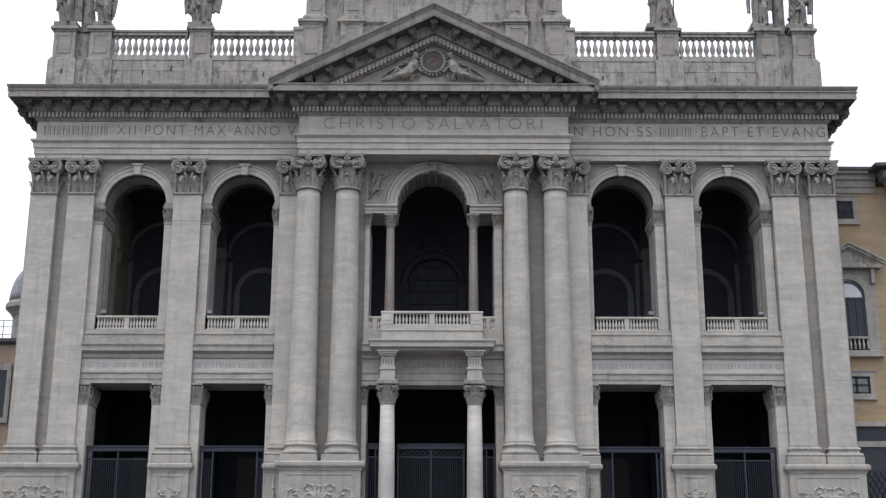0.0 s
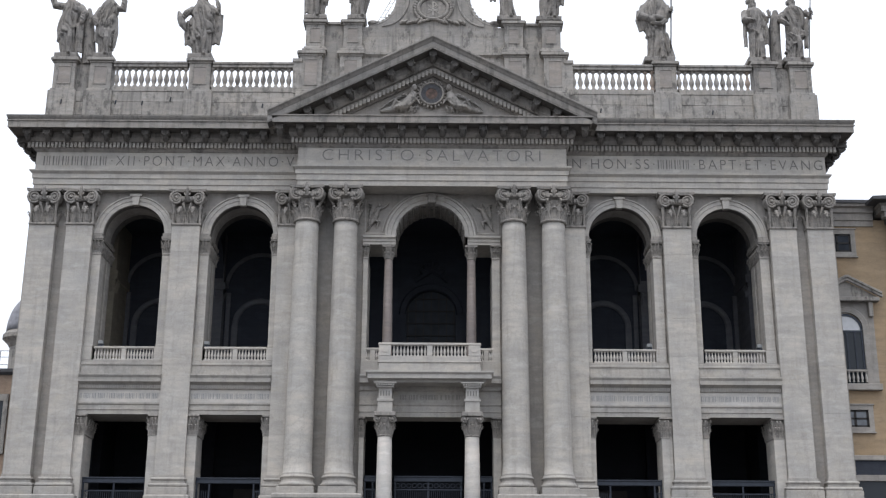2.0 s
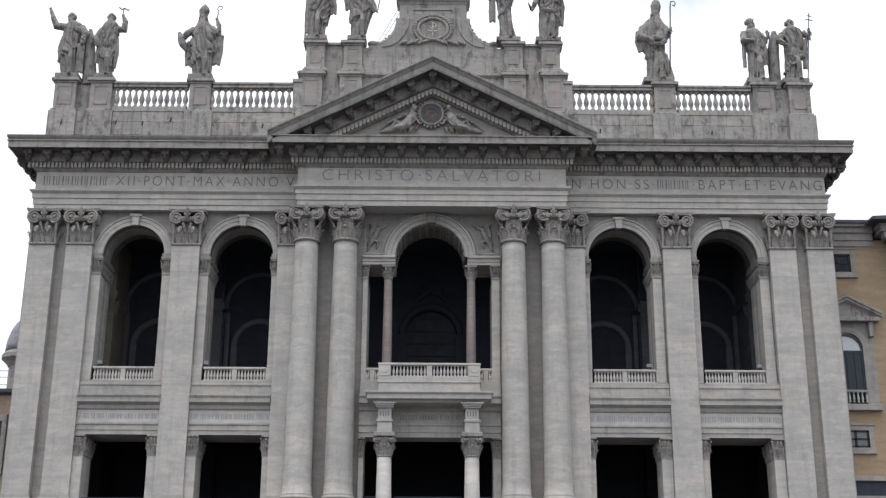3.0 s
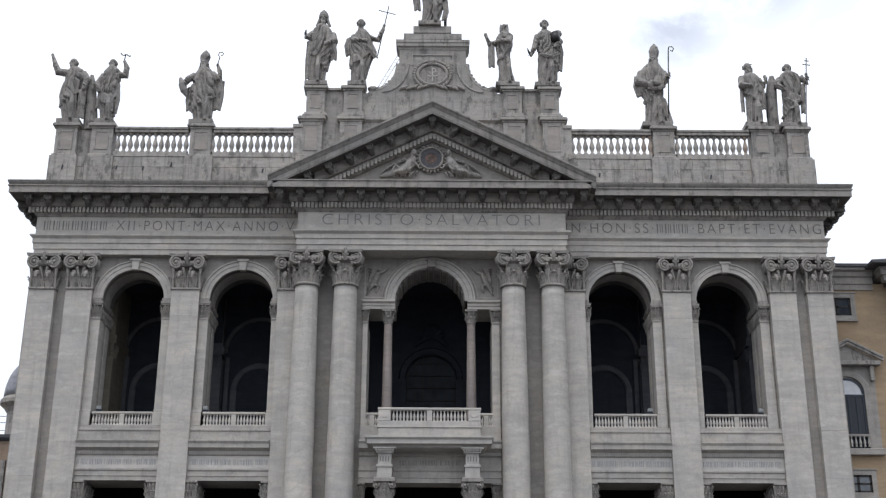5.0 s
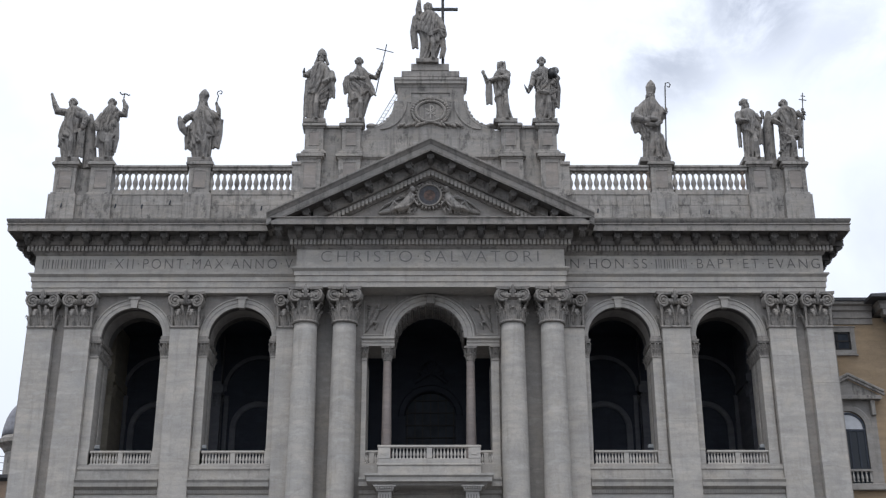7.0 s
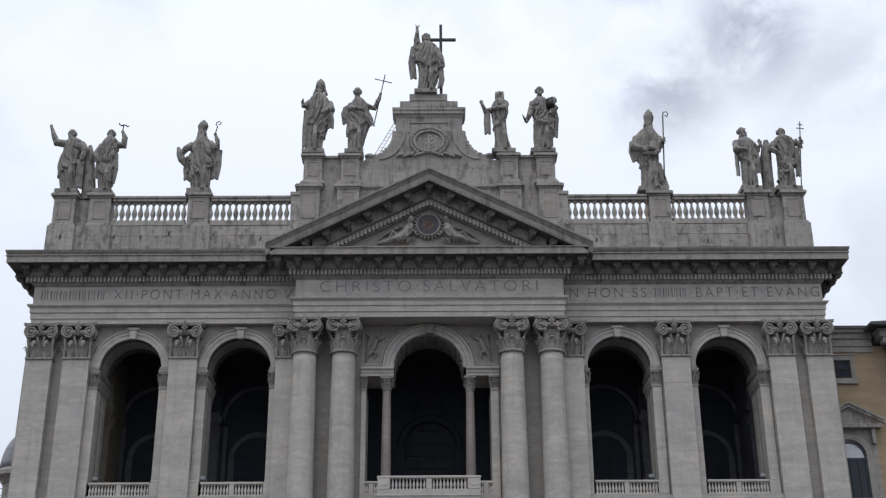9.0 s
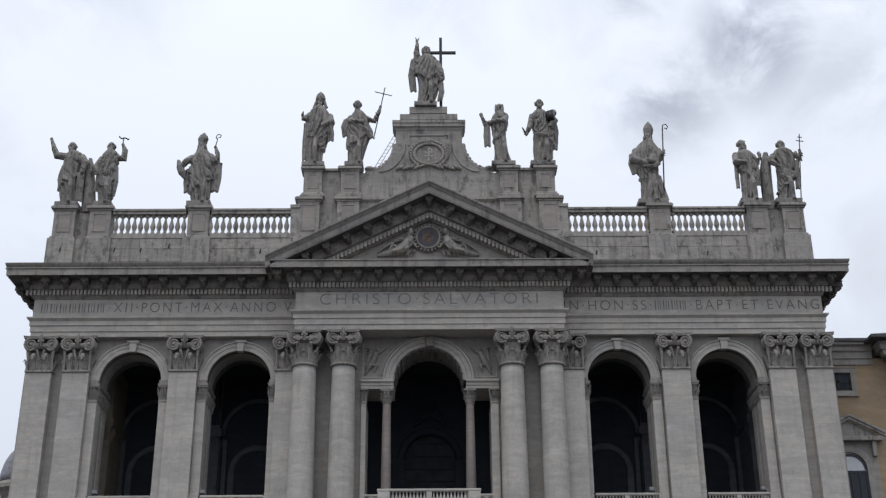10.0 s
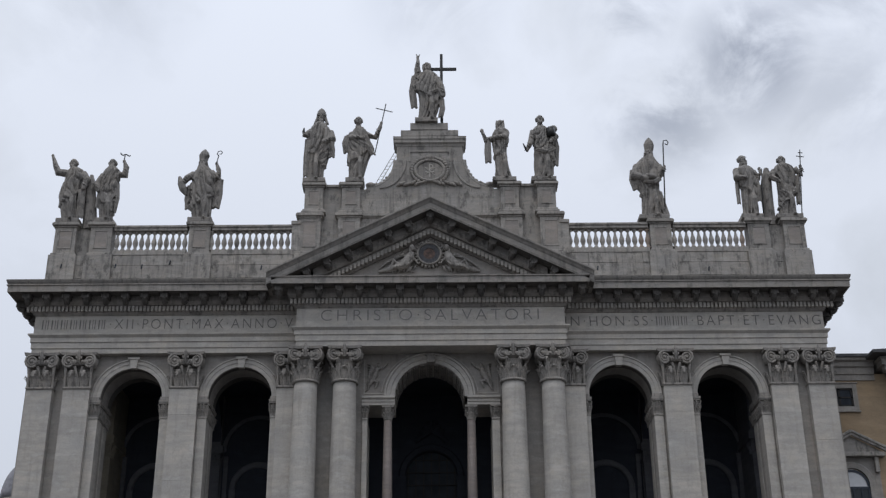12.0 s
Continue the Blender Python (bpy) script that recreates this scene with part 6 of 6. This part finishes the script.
statue("weathered stone robed figure blessing with a raised arm", (0.1, YS, 49.5),
       [(0.5, -1.15, 0.4), (1.25, -1.09, 0.68), (2.0, -1.09, 0.86), (2.55, -1.15, 0.88), (3.05, -1.3, 0.85), (3.55, -1.33, 0.78), (4.05, -1.25, 0.66), (4.45, -1.0, 0.49), (4.72, -0.7, 0.19)], (-0.34, 5.2), 6,
       [([(-0.95, 0, 4.2), (-1.08, -0.25, 4.9), (-1.02, -0.25, 5.6), (-1.04, -0.2, 6.0)], [0.32, 0.24, 0.14, 0.1]), ([(0.45, 0, 4.1), (0.76, -0.3, 3.2), (0.98, -0.4, 2.4)], [0.3, 0.28, 0.15])],
       [([(-1.25, 0.05, 4.5), (-1.45, 0.05, 3.1), (-1.3, 0.05, 1.6)], 0.26), ([(-0.2, -0.5, 2.6), (0.5, -0.5, 2.9), (0.85, -0.35, 2.3)], 0.16), ([(0.8, -0.2, 2.3), (0.85, -0.2, 1.4), (0.7, -0.2, 0.6)], 0.2)],
       [([(-1.06, -0.22, 6.0), (-1.16, -0.22, 6.32)], [0.06, 0.035]), ([(-0.98, -0.22, 6.0), (-0.88, -0.22, 6.28)], [0.06, 0.035])], hair="long", gown=0.5)
statue("weathered stone veiled figure lifting a cup", (5.55, YS, 44.4),
       [(0.4, -0.83, 0.78), (0.8, -0.82, 0.66), (1.3, -0.76, 0.51), (1.9, -0.79, 0.4), (2.65, -0.83, 0.34), (3.1, -0.8, 0.35), (3.6, -0.88, 0.41), (4.1, -0.85, 0.46), (4.5, -0.73, 0.46), (4.75, -0.5, 0.16)], (-0.2, 5.08), 7,
       [([(-0.7, 0, 3.9), (-1.35, -0.25, 3.65), (-1.58, -0.3, 4.3)], [0.26, 0.22, 0.12]), ([(0.2, 0, 4.4), (0.05, -0.45, 3.8), (-0.75, -0.62, 3.7)], [0.3, 0.26, 0.15])],
       [([(-1.18, -0.2, 3.6), (-1.2, -0.2, 2.7), (-1.18, -0.2, 1.75)], 0.24)], [((-1.62, -0.3, 4.42), (0.15, 0.15, 0.17), 0)], hair="veil", beard=0.5, face=0.08, gown=0.55)
statue("weathered stone robed figure with a dark book and a knife", (8.45, YS, 44.4),
       [(0.46, -0.85, 0.84), (0.8, -0.75, 0.96), (1.4, -0.8, 1.0), (2.1, -0.75, 1.02), (2.5, -0.76, 1.0), (3.1, -0.67, 0.94), (3.6, -0.61, 0.94), (4.1, -0.74, 0.79), (4.55, -0.7, 0.7), (4.85, -0.45, 0.37)], (-0.06, 5.48), 8,
       [([(-0.6, 0, 4.5), (-0.85, -0.2, 3.45), (-1.15, -0.4, 2.65)], [0.26, 0.22, 0.13]), ([(0.55, 0, 4.5), (1.0, -0.3, 3.85), (0.65, -0.6, 3.3)], [0.3, 0.3, 0.16])],
       [([(0.9, 0.1, 4.6), (1.1, 0.1, 3.2), (0.98, 0.1, 1.6)], 0.22), ([(-0.4, -0.5, 2.7), (0.3, -0.55, 2.5), (0.9, -0.35, 2.9)], 0.2)],
       [((0.92, -0.1, 4.65), (0.32, 0.3, 0.3), 0)],
       [([(-1.16, -0.45, 2.5), (-1.3, -0.45, 2.9), (-1.45, -0.45, 3.25)], [0.05, 0.09, 0.03]), ([(-1.35, -0.45, 2.62), (-1.0, -0.45, 2.75)], 0.04), ([(0.68, -0.52, 4.5), (0.72, -0.5, 3.75)], [0.34, 0.36])], gown=0.5)
statue("weathered stone bishop figure with tall mitre and staff", (16.25, YS, 41.2),
       [(0.1, -0.86, 1.2), (0.55, -0.8, 1.15), (1.25, -0.75, 1.05), (1.95, -0.69, 1.0), (2.65, -0.72, 0.96), (3.35, -1.0, 1.04), (3.85, -1.05, 1.12), (4.3, -0.97, 1.08), (4.8, -0.79, 0.95), (5.2, -0.45, 0.72), (5.45, -0.1, 0.6)], (0.25, 5.66), 9,
       [([(-0.7, 0, 4.6), (-1.0, -0.3, 3.7), (-0.15, -0.75, 3.25)], [0.34, 0.36, 0.2]), ([(0.9, 0, 4.6), (1.1, -0.3, 3.9), (1.26, -0.4, 4.4)], [0.3, 0.28, 0.13])],
       [([(-0.95, 0.05, 4.4), (-1.05, 0.05, 3.6), (-0.85, 0.05, 2.7)], 0.3), ([(-0.3, -0.6, 3.1), (0.3, -0.65, 3.0), (0.8, -0.45, 3.4)], 0.2), ([(0.7, -0.3, 2.4), (0.95, -0.35, 1.2), (1.15, -0.4, 0.35)], 0.22)],
       [((0.1, -0.7, 3.45), (0.5, 0.26, 0.22), 0.12)],
       [([(1.02, -0.55, 1.0), (1.32, -0.4, 6.35)], 0.05), ([(1.32, -0.4, 6.3), (1.36, -0.4, 6.62), (1.6, -0.4, 6.66), (1.72, -0.4, 6.48), (1.62, -0.4, 6.25), (1.46, -0.4, 6.36)], 0.045)], hat="mitre", tall=1.4, beard=0.55, gown=0.48)
statue("weathered stone bearded robed figure with a short staff", (23.6, YS, 41.2),
       [(0.14, -0.7, 0.74), (0.98, -0.58, 0.82), (1.45, -0.6, 0.82), (1.9, -0.58, 0.76), (2.6, -0.56, 0.8), (3.3, -0.59, 0.86), (3.8, -0.75, 0.82), (4.2, -0.78, 0.7), (4.47, -0.5, 0.45)], (-0.15, 5.08), 10,
       [([(-0.6, 0, 4.2), (-0.75, -0.35, 3.45), (-0.1, -0.65, 3.3)], [0.32, 0.3, 0.14]), ([(0.6, 0, 4.1), (0.98, -0.2, 3.5), (1.06, -0.3, 4.05)], [0.26, 0.22, 0.12])],
       [([(-0.7, -0.05, 3.5), (-0.72, -0.05, 2.4), (-0.72, -0.05, 1.45)], 0.14), ([(0.75, -0.2, 3.4), (0.8, -0.25, 2.6), (0.8, -0.2, 1.6)], 0.16)],
       [((1.0, -0.32, 4.22), (0.12, 0.1, 0.16), 0.5)], [([(0.86, -0.4, 0.1), (1.18, -0.35, 4.2)], 0.035)], beard=0.6, face=0.14, gown=0.5)
statue("weathered stone robed figure with a double-cross staff", (26.3, YS, 41.2),
       [(0.12, -0.83, 0.96), (0.7, -0.68, 0.9), (1.4, -0.52, 0.9), (1.9, -0.44, 0.88), (2.6, -0.42, 0.92), (3.3, -0.44, 1.02), (3.8, -0.57, 1.08), (4.15, -0.62, 1.08), (4.5, -0.45, 0.9), (4.7, -0.2, 0.54)], (0.13, 5.02), 11,
       [([(1.05, 0, 4.3), (1.48, -0.15, 3.85), (1.43, -0.25, 4.45)], [0.3, 0.28, 0.12]), ([(-0.5, 0, 4.1), (-0.82, -0.3, 3.5), (-0.4, -0.62, 3.0)], [0.3, 0.26, 0.15])],
       [([(1.2, -0.1, 3.8), (1.05, -0.15, 2.6), (0.95, -0.2, 1.3)], 0.17), ([(-0.3, -0.4, 2.4), (0.2, -0.45, 2.05), (0.8, -0.35, 2.3)], 0.17)],
       [([(-1.15, 0.3, -0.3), (-1.2, 0.3, 1.4), (-1.2, 0.25, 2.8), (-1.05, 0.2, 3.9), (-1.02, 0.2, 4.5)], [0.42, 0.44, 0.46, 0.34, 0.18])],
       [([(0.98, -0.55, 0.4), (1.55, -0.35, 5.8)], 0.04), ([(1.38, -0.35, 5.56), (1.72, -0.35, 5.52)], 0.04), ([(1.22, -0.35, 5.26), (1.78, -0.35, 5.18)], 0.04)], beard=0.6, gown=0.33)
g = thing("cross", "tall dark metal cross beside the crowning statue", "cross", at=(0.9, YS + 0.1, 49.5))
part("cross_upright", box(bmesh.new(), -0.11, 0.11, -0.1, 0.1, 0, 6.45, 0.015), BRONZE, g)
part("cross_arm", box(bmesh.new(), -1.05, 1.17, -0.09, 0.09, 4.98, 5.2, 0.015), BRONZE, g)

# ---- ochre palace beside the church
palace = thing("palace", "ochre plastered palace with stone window frames beside the church", "building")
YP = 4.0
part("palace_wall", box(bmesh.new(), 28.3, 60, YP, 30, 3.0, 30.4), OCHRE, palace)
bm = sweep(bmesh.new(), [(28.2, YP), (32.0, YP)], [(-0.5, 29.9), (0.1, 29.9), (0.1, 30.3), (0.2, 30.35), (0.2, 30.8), (0.35, 30.9), (0.35, 31.2), (0.6, 31.3), (0.6, 31.55), (-0.5, 31.6)])
part("palace_cornice", bm, TRAV_WALL, palace)
bm = bmesh.new()
q = [bm.verts.new(p) for p in ((28.2, YP - 0.75, 31.5), (33.4, YP - 0.75, 31.5), (33.4, YP + 8, 31.5), (28.2, YP + 8, 31.5), (28.2, YP - 0.75, 31.72), (33.4, YP - 0.75, 31.72), (33.4, YP + 8, 33.0), (28.2, YP + 8, 33.0))]
for f in ((3, 2, 1, 0), (4, 5, 6, 7), (0, 1, 5, 4), (1, 2, 6, 5), (2, 3, 7, 6), (3, 0, 4, 7)):
    bm.faces.new([q[i] for i in f])
part("palace_roof", bm, LEAD, palace)
# taller wing with a deep bracketed cornice
part("palace_wing", box(bmesh.new(), 33.15, 60, YP - 0.5, 30, 3.0, 31.0), OCHRE, palace)
bm = sweep(bmesh.new(), [(33.15, 30), (33.15, YP - 0.5), (60, YP - 0.5)], [(-0.5, 29.3), (0.1, 29.3), (0.12, 30.0), (0.3, 30.1), (0.3, 30.6), (0.95, 30.65), (0.95, 31.0), (1.1, 31.2), (-0.5, 31.3)])
part("wing_cornice", bm, TRAV_OLD, palace)
bm = sweep(bmesh.new(), [(33.15, 30), (33.15, YP - 0.5), (60, YP - 0.5)], [(-6, 31.28), (1.75, 31.28), (1.75, 31.5), (-6, 34.6)])
part("wing_roof", bm, LEAD, palace)
for i in range(8):
    part("bracket", box(bmesh.new(), 32.4 + 1.1 * i, 32.75 + 1.1 * i, YP - 1.4, YP - 0.75, 30.2, 30.62, 0.03), TRAV_OLD, palace)


def square_window(x0, x1, z0, z1, parent, y=YP, glass=GLASS):
    w = new("window")
    w.parent = parent
    bm = bmesh.new()
    for a, b, c, d in ((x0 - 0.34, x1 + 0.34, z1, z1 + 0.34), (x0 - 0.34, x1 + 0.34, z0 - 0.34, z0), (x0 - 0.34, x0, z0, z1), (x1, x1 + 0.34, z0, z1)):
        box(bm, a, b, y - 0.14, y + 0.1, c, d)
    for a, b, c, d in ((x0 - 0.42, x1 + 0.42, z1 + 0.34, z1 + 0.42), (x0 - 0.42, x1 + 0.42, z0 - 0.42, z0 - 0.34)):
        box(bm, a, b, y - 0.2, y + 0.1, c, d)
    part("frame", bm, TRAV_WALL, w)
    part("pane", box(bmesh.new(), x0, x1, y - 0.03, y - 0.01, z0, z1), glass, w)
    bm = bmesh.new()
    m = (x0 + x1) / 2
    k = (z0 + z1) / 2
    for a, b, c, d in ((m - 0.08, m + 0.08, z0, z1), (x0, x1, k - 0.06, k + 0.06), (x0, x0 + 0.14, z0, z1), (x1 - 0.14, x1, z0, z1), (x0, x1, z0, z0 + 0.13), (x0, x1, z1 - 0.13, z1)):
        box(bm, a, b, y - 0.08, y - 0.02, c, d)
    part("sash", bm, WOOD, w)


square_window(28.3, 30.25, 27.95, 29.3, palace, glass=DARK_GLASS)
square_window(28.5, 30.35, 15.3, 16.5, palace, glass=DIM_GLASS)
# tall arched window with a gable on consoles
w = new("arched_window")
w.parent = palace
XW = 29.35
bm = arc_band(bmesh.new(), XW, 22.3, [(1.15, YP - 0.16), (1.5, YP - 0.16), (1.62, YP - 0.08), (1.62, YP + 0.1), (1.15, YP + 0.1)], 24)
for q in (-1, 1):
    a, b = sorted((XW + q * 1.15, XW + q * 1.62))
    box(bm, a, b, YP - 0.16, YP + 0.1, 18.2, 22.3)
    a, b = sorted((XW + q * 1.62, XW + q * 2.0))
    box(bm, a, b, YP - 0.1, YP + 0.1, 18.2, 24.2)
part("frame", bm, TRAV_WALL, w)
part("tabernacle_wall", spandrel(bmesh.new(), XW, 1.6, XW - 1.62, XW + 1.62, 22.3, 24.2, YP - 0.06, YP + 0.05), TRAV_WALL, w)
bm = box(bmesh.new(), XW - 2.4, XW + 2.4, YP - 0.6, YP + 0.1, 24.2, 24.5, 0.03)
for s in (-1, 1):
    tube(bm, [(XW + 0.25 + s * 2.45, YP - 0.35, 24.6), (XW + 0.25, YP - 0.35, 25.85)], 0.13, 6)
    tube(bm, [(XW + 0.25 + s * 2.4, YP - 0.45, 24.8), (XW + 0.25, YP - 0.45, 26.05)], 0.12, 6)
    box(bm, XW + s * 1.8 - 0.15, XW + s * 1.8 + 0.15, YP - 0.4, YP + 0.05, 23.1, 24.2, 0.04)
v = [(-2.2, 24.5), (2.6, 24.5), (0.25, 25.75)]
f = [bm.verts.new((XW + x, YP - 0.15, z)) for x, z in v]
bm.faces.new(f)
part("gable", bm, TRAV_OLD, w)
part("sill", box(bmesh.new(), XW - 2.1, XW + 2.1, YP - 0.4, YP + 0.1, 17.85, 18.3, 0.03), TRAV_WALL, w)
part("pane", box(bmesh.new(), XW - 1.15, XW + 1.15, YP - 0.03, YP - 0.01, 18.3, 22.0), GLASS, w)
bm = bmesh.new()
vs = [bm.verts.new((XW + 1.13 * math.cos(math.pi * i / 16), YP - 0.025, 22.05 + 1.35 * math.sin(math.pi * i / 16))) for i in range(17)]
bm.faces.new(vs)
part("fanlight", bm, BLIND, w, "pale blind behind the fanlight")
bm = arc_band(bmesh.new(), XW, 22.2, [(1.0, YP - 0.08), (1.15, YP - 0.08), (1.15, YP), (1.0, YP)], 20)
box(bm, XW - 1.15, XW + 1.15, YP - 0.08, YP, 22.0, 22.16)
for x in (-1.1, -0.07, 0.5, 1.0):
    box(bm, XW + x, XW + x + 0.12, YP - 0.08, YP, 18.3, 22.0)
part("sash", bm, IRON, w)
part("rail", box(bmesh.new(), XW - 1.2, XW + 1.2, YP - 0.34, YP - 0.14, 19.15, 19.3), TRAV_WALL, w)
for i in range(8):
    again(BAL_MESH, "baluster", pose(XW - 1.05 + 0.3 * i, YP - 0.24, 18.42), w)
part("string_course", box(bmesh.new(), 28.3, 32.3, YP - 0.25, YP + 0.1, 13.0, 13.35, 0.03), TRAV_WALL, palace)
part("base_wall", box(bmesh.new(), 28.25, 32.3, YP - 0.12, YP + 0.1, 3.2, 13.0), PLASTER, palace)
w = new("ground_window")
w.parent = palace
part("pane", box(bmesh.new(), 28.6, 31.1, YP - 0.15, YP - 0.13, 6.0, 11.6), GLASS, w)
bm = bmesh.new()
for i in range(12):
    tube(bm, [(28.6 + 0.4 * i - 2.2, YP - 0.2, 6.0), (28.6 + 0.4 * i, YP - 0.2, 10.0)], 0.02, 4)
    tube(bm, [(28.6 + 0.4 * i, YP - 0.2, 6.0), (28.6 + 0.4 * i - 2.2, YP - 0.2, 10.0)], 0.02, 4)
bmesh.ops.bisect_plane(bm, geom=bm.verts[:] + bm.edges[:] + bm.faces[:], plane_co=(31.1, 0, 0), plane_no=(1, 0, 0), clear_outer=True)
bmesh.ops.bisect_plane(bm, geom=bm.verts[:] + bm.edges[:] + bm.faces[:], plane_co=(28.6, 0, 0), plane_no=(-1, 0, 0), clear_outer=True)
part("lattice", bm, IRON, w)
bm = bmesh.new()
for q in ((31.1, 31.5, 5.5, 11.6), (28.3, 31.5, 11.6, 12.0)):
    box(bm, q[0], q[1], YP - 0.3, YP, q[2], q[3])
part("frame", bm, TRAV_WALL, w)

# ---- brown house and domed turret on the other side
house = thing("house", "low brown plastered house with grey window frame beside the church", "building")
part("house_wall", box(bmesh.new(), -60, -29.2, 12, 30, 3.0, 20.3), BRICKISH, house)
bm = sweep(bmesh.new(), [(-60, 12), (-29.2, 12)], [(-0.3, 20.2), (0.1, 20.2), (0.3, 20.4), (0.3, 20.65), (-0.3, 20.7)])
part("house_cornice", bm, LEAD, house)
w = new("window")
w.parent = house
bm = bmesh.new()
for a, b, c, d in ((-33.6, -32.0, 18.2, 18.7), (-32.35, -32.0, 14.6, 18.2), (-33.6, -32.0, 14.2, 14.6)):
    box(bm, a, b, 11.8, 12.1, c, d)
part("frame", bm, TRAV_OLD, w)
part("pane", box(bmesh.new(), -33.6, -32.35, 11.9, 11.96, 14.6, 18.2), GLASS, w)
bm = bmesh.new()
for x in (-33.4, -32.6, -31.8):
    tube(bm, [(x, 13, 20.6), (x, 13, 22.3)], 0.03, 5)
for z in (21.2, 21.8, 22.3):
    tube(bm, [(-36, 13, z), (-31, 13, z)], 0.025, 5)
part("roof_railing", bm, IRON, house)
turret = thing("turret", "small grey stone turret with a lead dome beside the church", "turret")
XT, YT = -31.5, 13.5
part("drum", lathe(bmesh.new(), [(1.35, 3.5), (1.35, 22.7), (1.45, 22.9)], 24, XT, YT), TRAV_OLD, turret)
part("turret_cornice", lathe(bmesh.new(), [(1.4, 22.6), (1.6, 22.9), (1.95, 23.2), (1.95, 23.5), (1.7, 23.8)], 24, XT, YT), TRAV_OLD, turret)
part("dome", lathe(bmesh.new(), [(1.75 * math.cos(a * math.pi / 20), 23.8 + 3.0 * math.sin(a * math.pi / 20)) for a in range(10)], 24, XT, YT), plain("weathered_lead", (0.22, 0.22, 0.24), 0.7), turret, "", True)

# ---- floodlights on the loggia parapets
flood = None
for x in (-22.25, -15.1, 14.75, 22.2):
    if flood is None:
        flood = thing("floodlight", "small pale floodlight on the loggia parapet", "floodlight", group="floodlights of the loggia", at=(x, 0.52, 19.92))
        part("housing", box(bmesh.new(), -0.17, 0.17, -0.12, 0.12, 0.14, 0.38, 0.03), PALE_METAL, flood)
        part("bracket", box(bmesh.new(), -0.2, 0.2, -0.03, 0.03, 0.0, 0.14, 0.01), IRON, flood)
        part("lens", box(bmesh.new(), -0.14, 0.14, 0.12, 0.135, 0.17, 0.35), GLASS, flood)
    else:
        copy_thing(flood, pose(x, 0.52, 19.92))

for tmpl in (BAL_MESH, BIG_MESH, BROWN_MESH):
    bpy.data.objects.remove(tmpl)
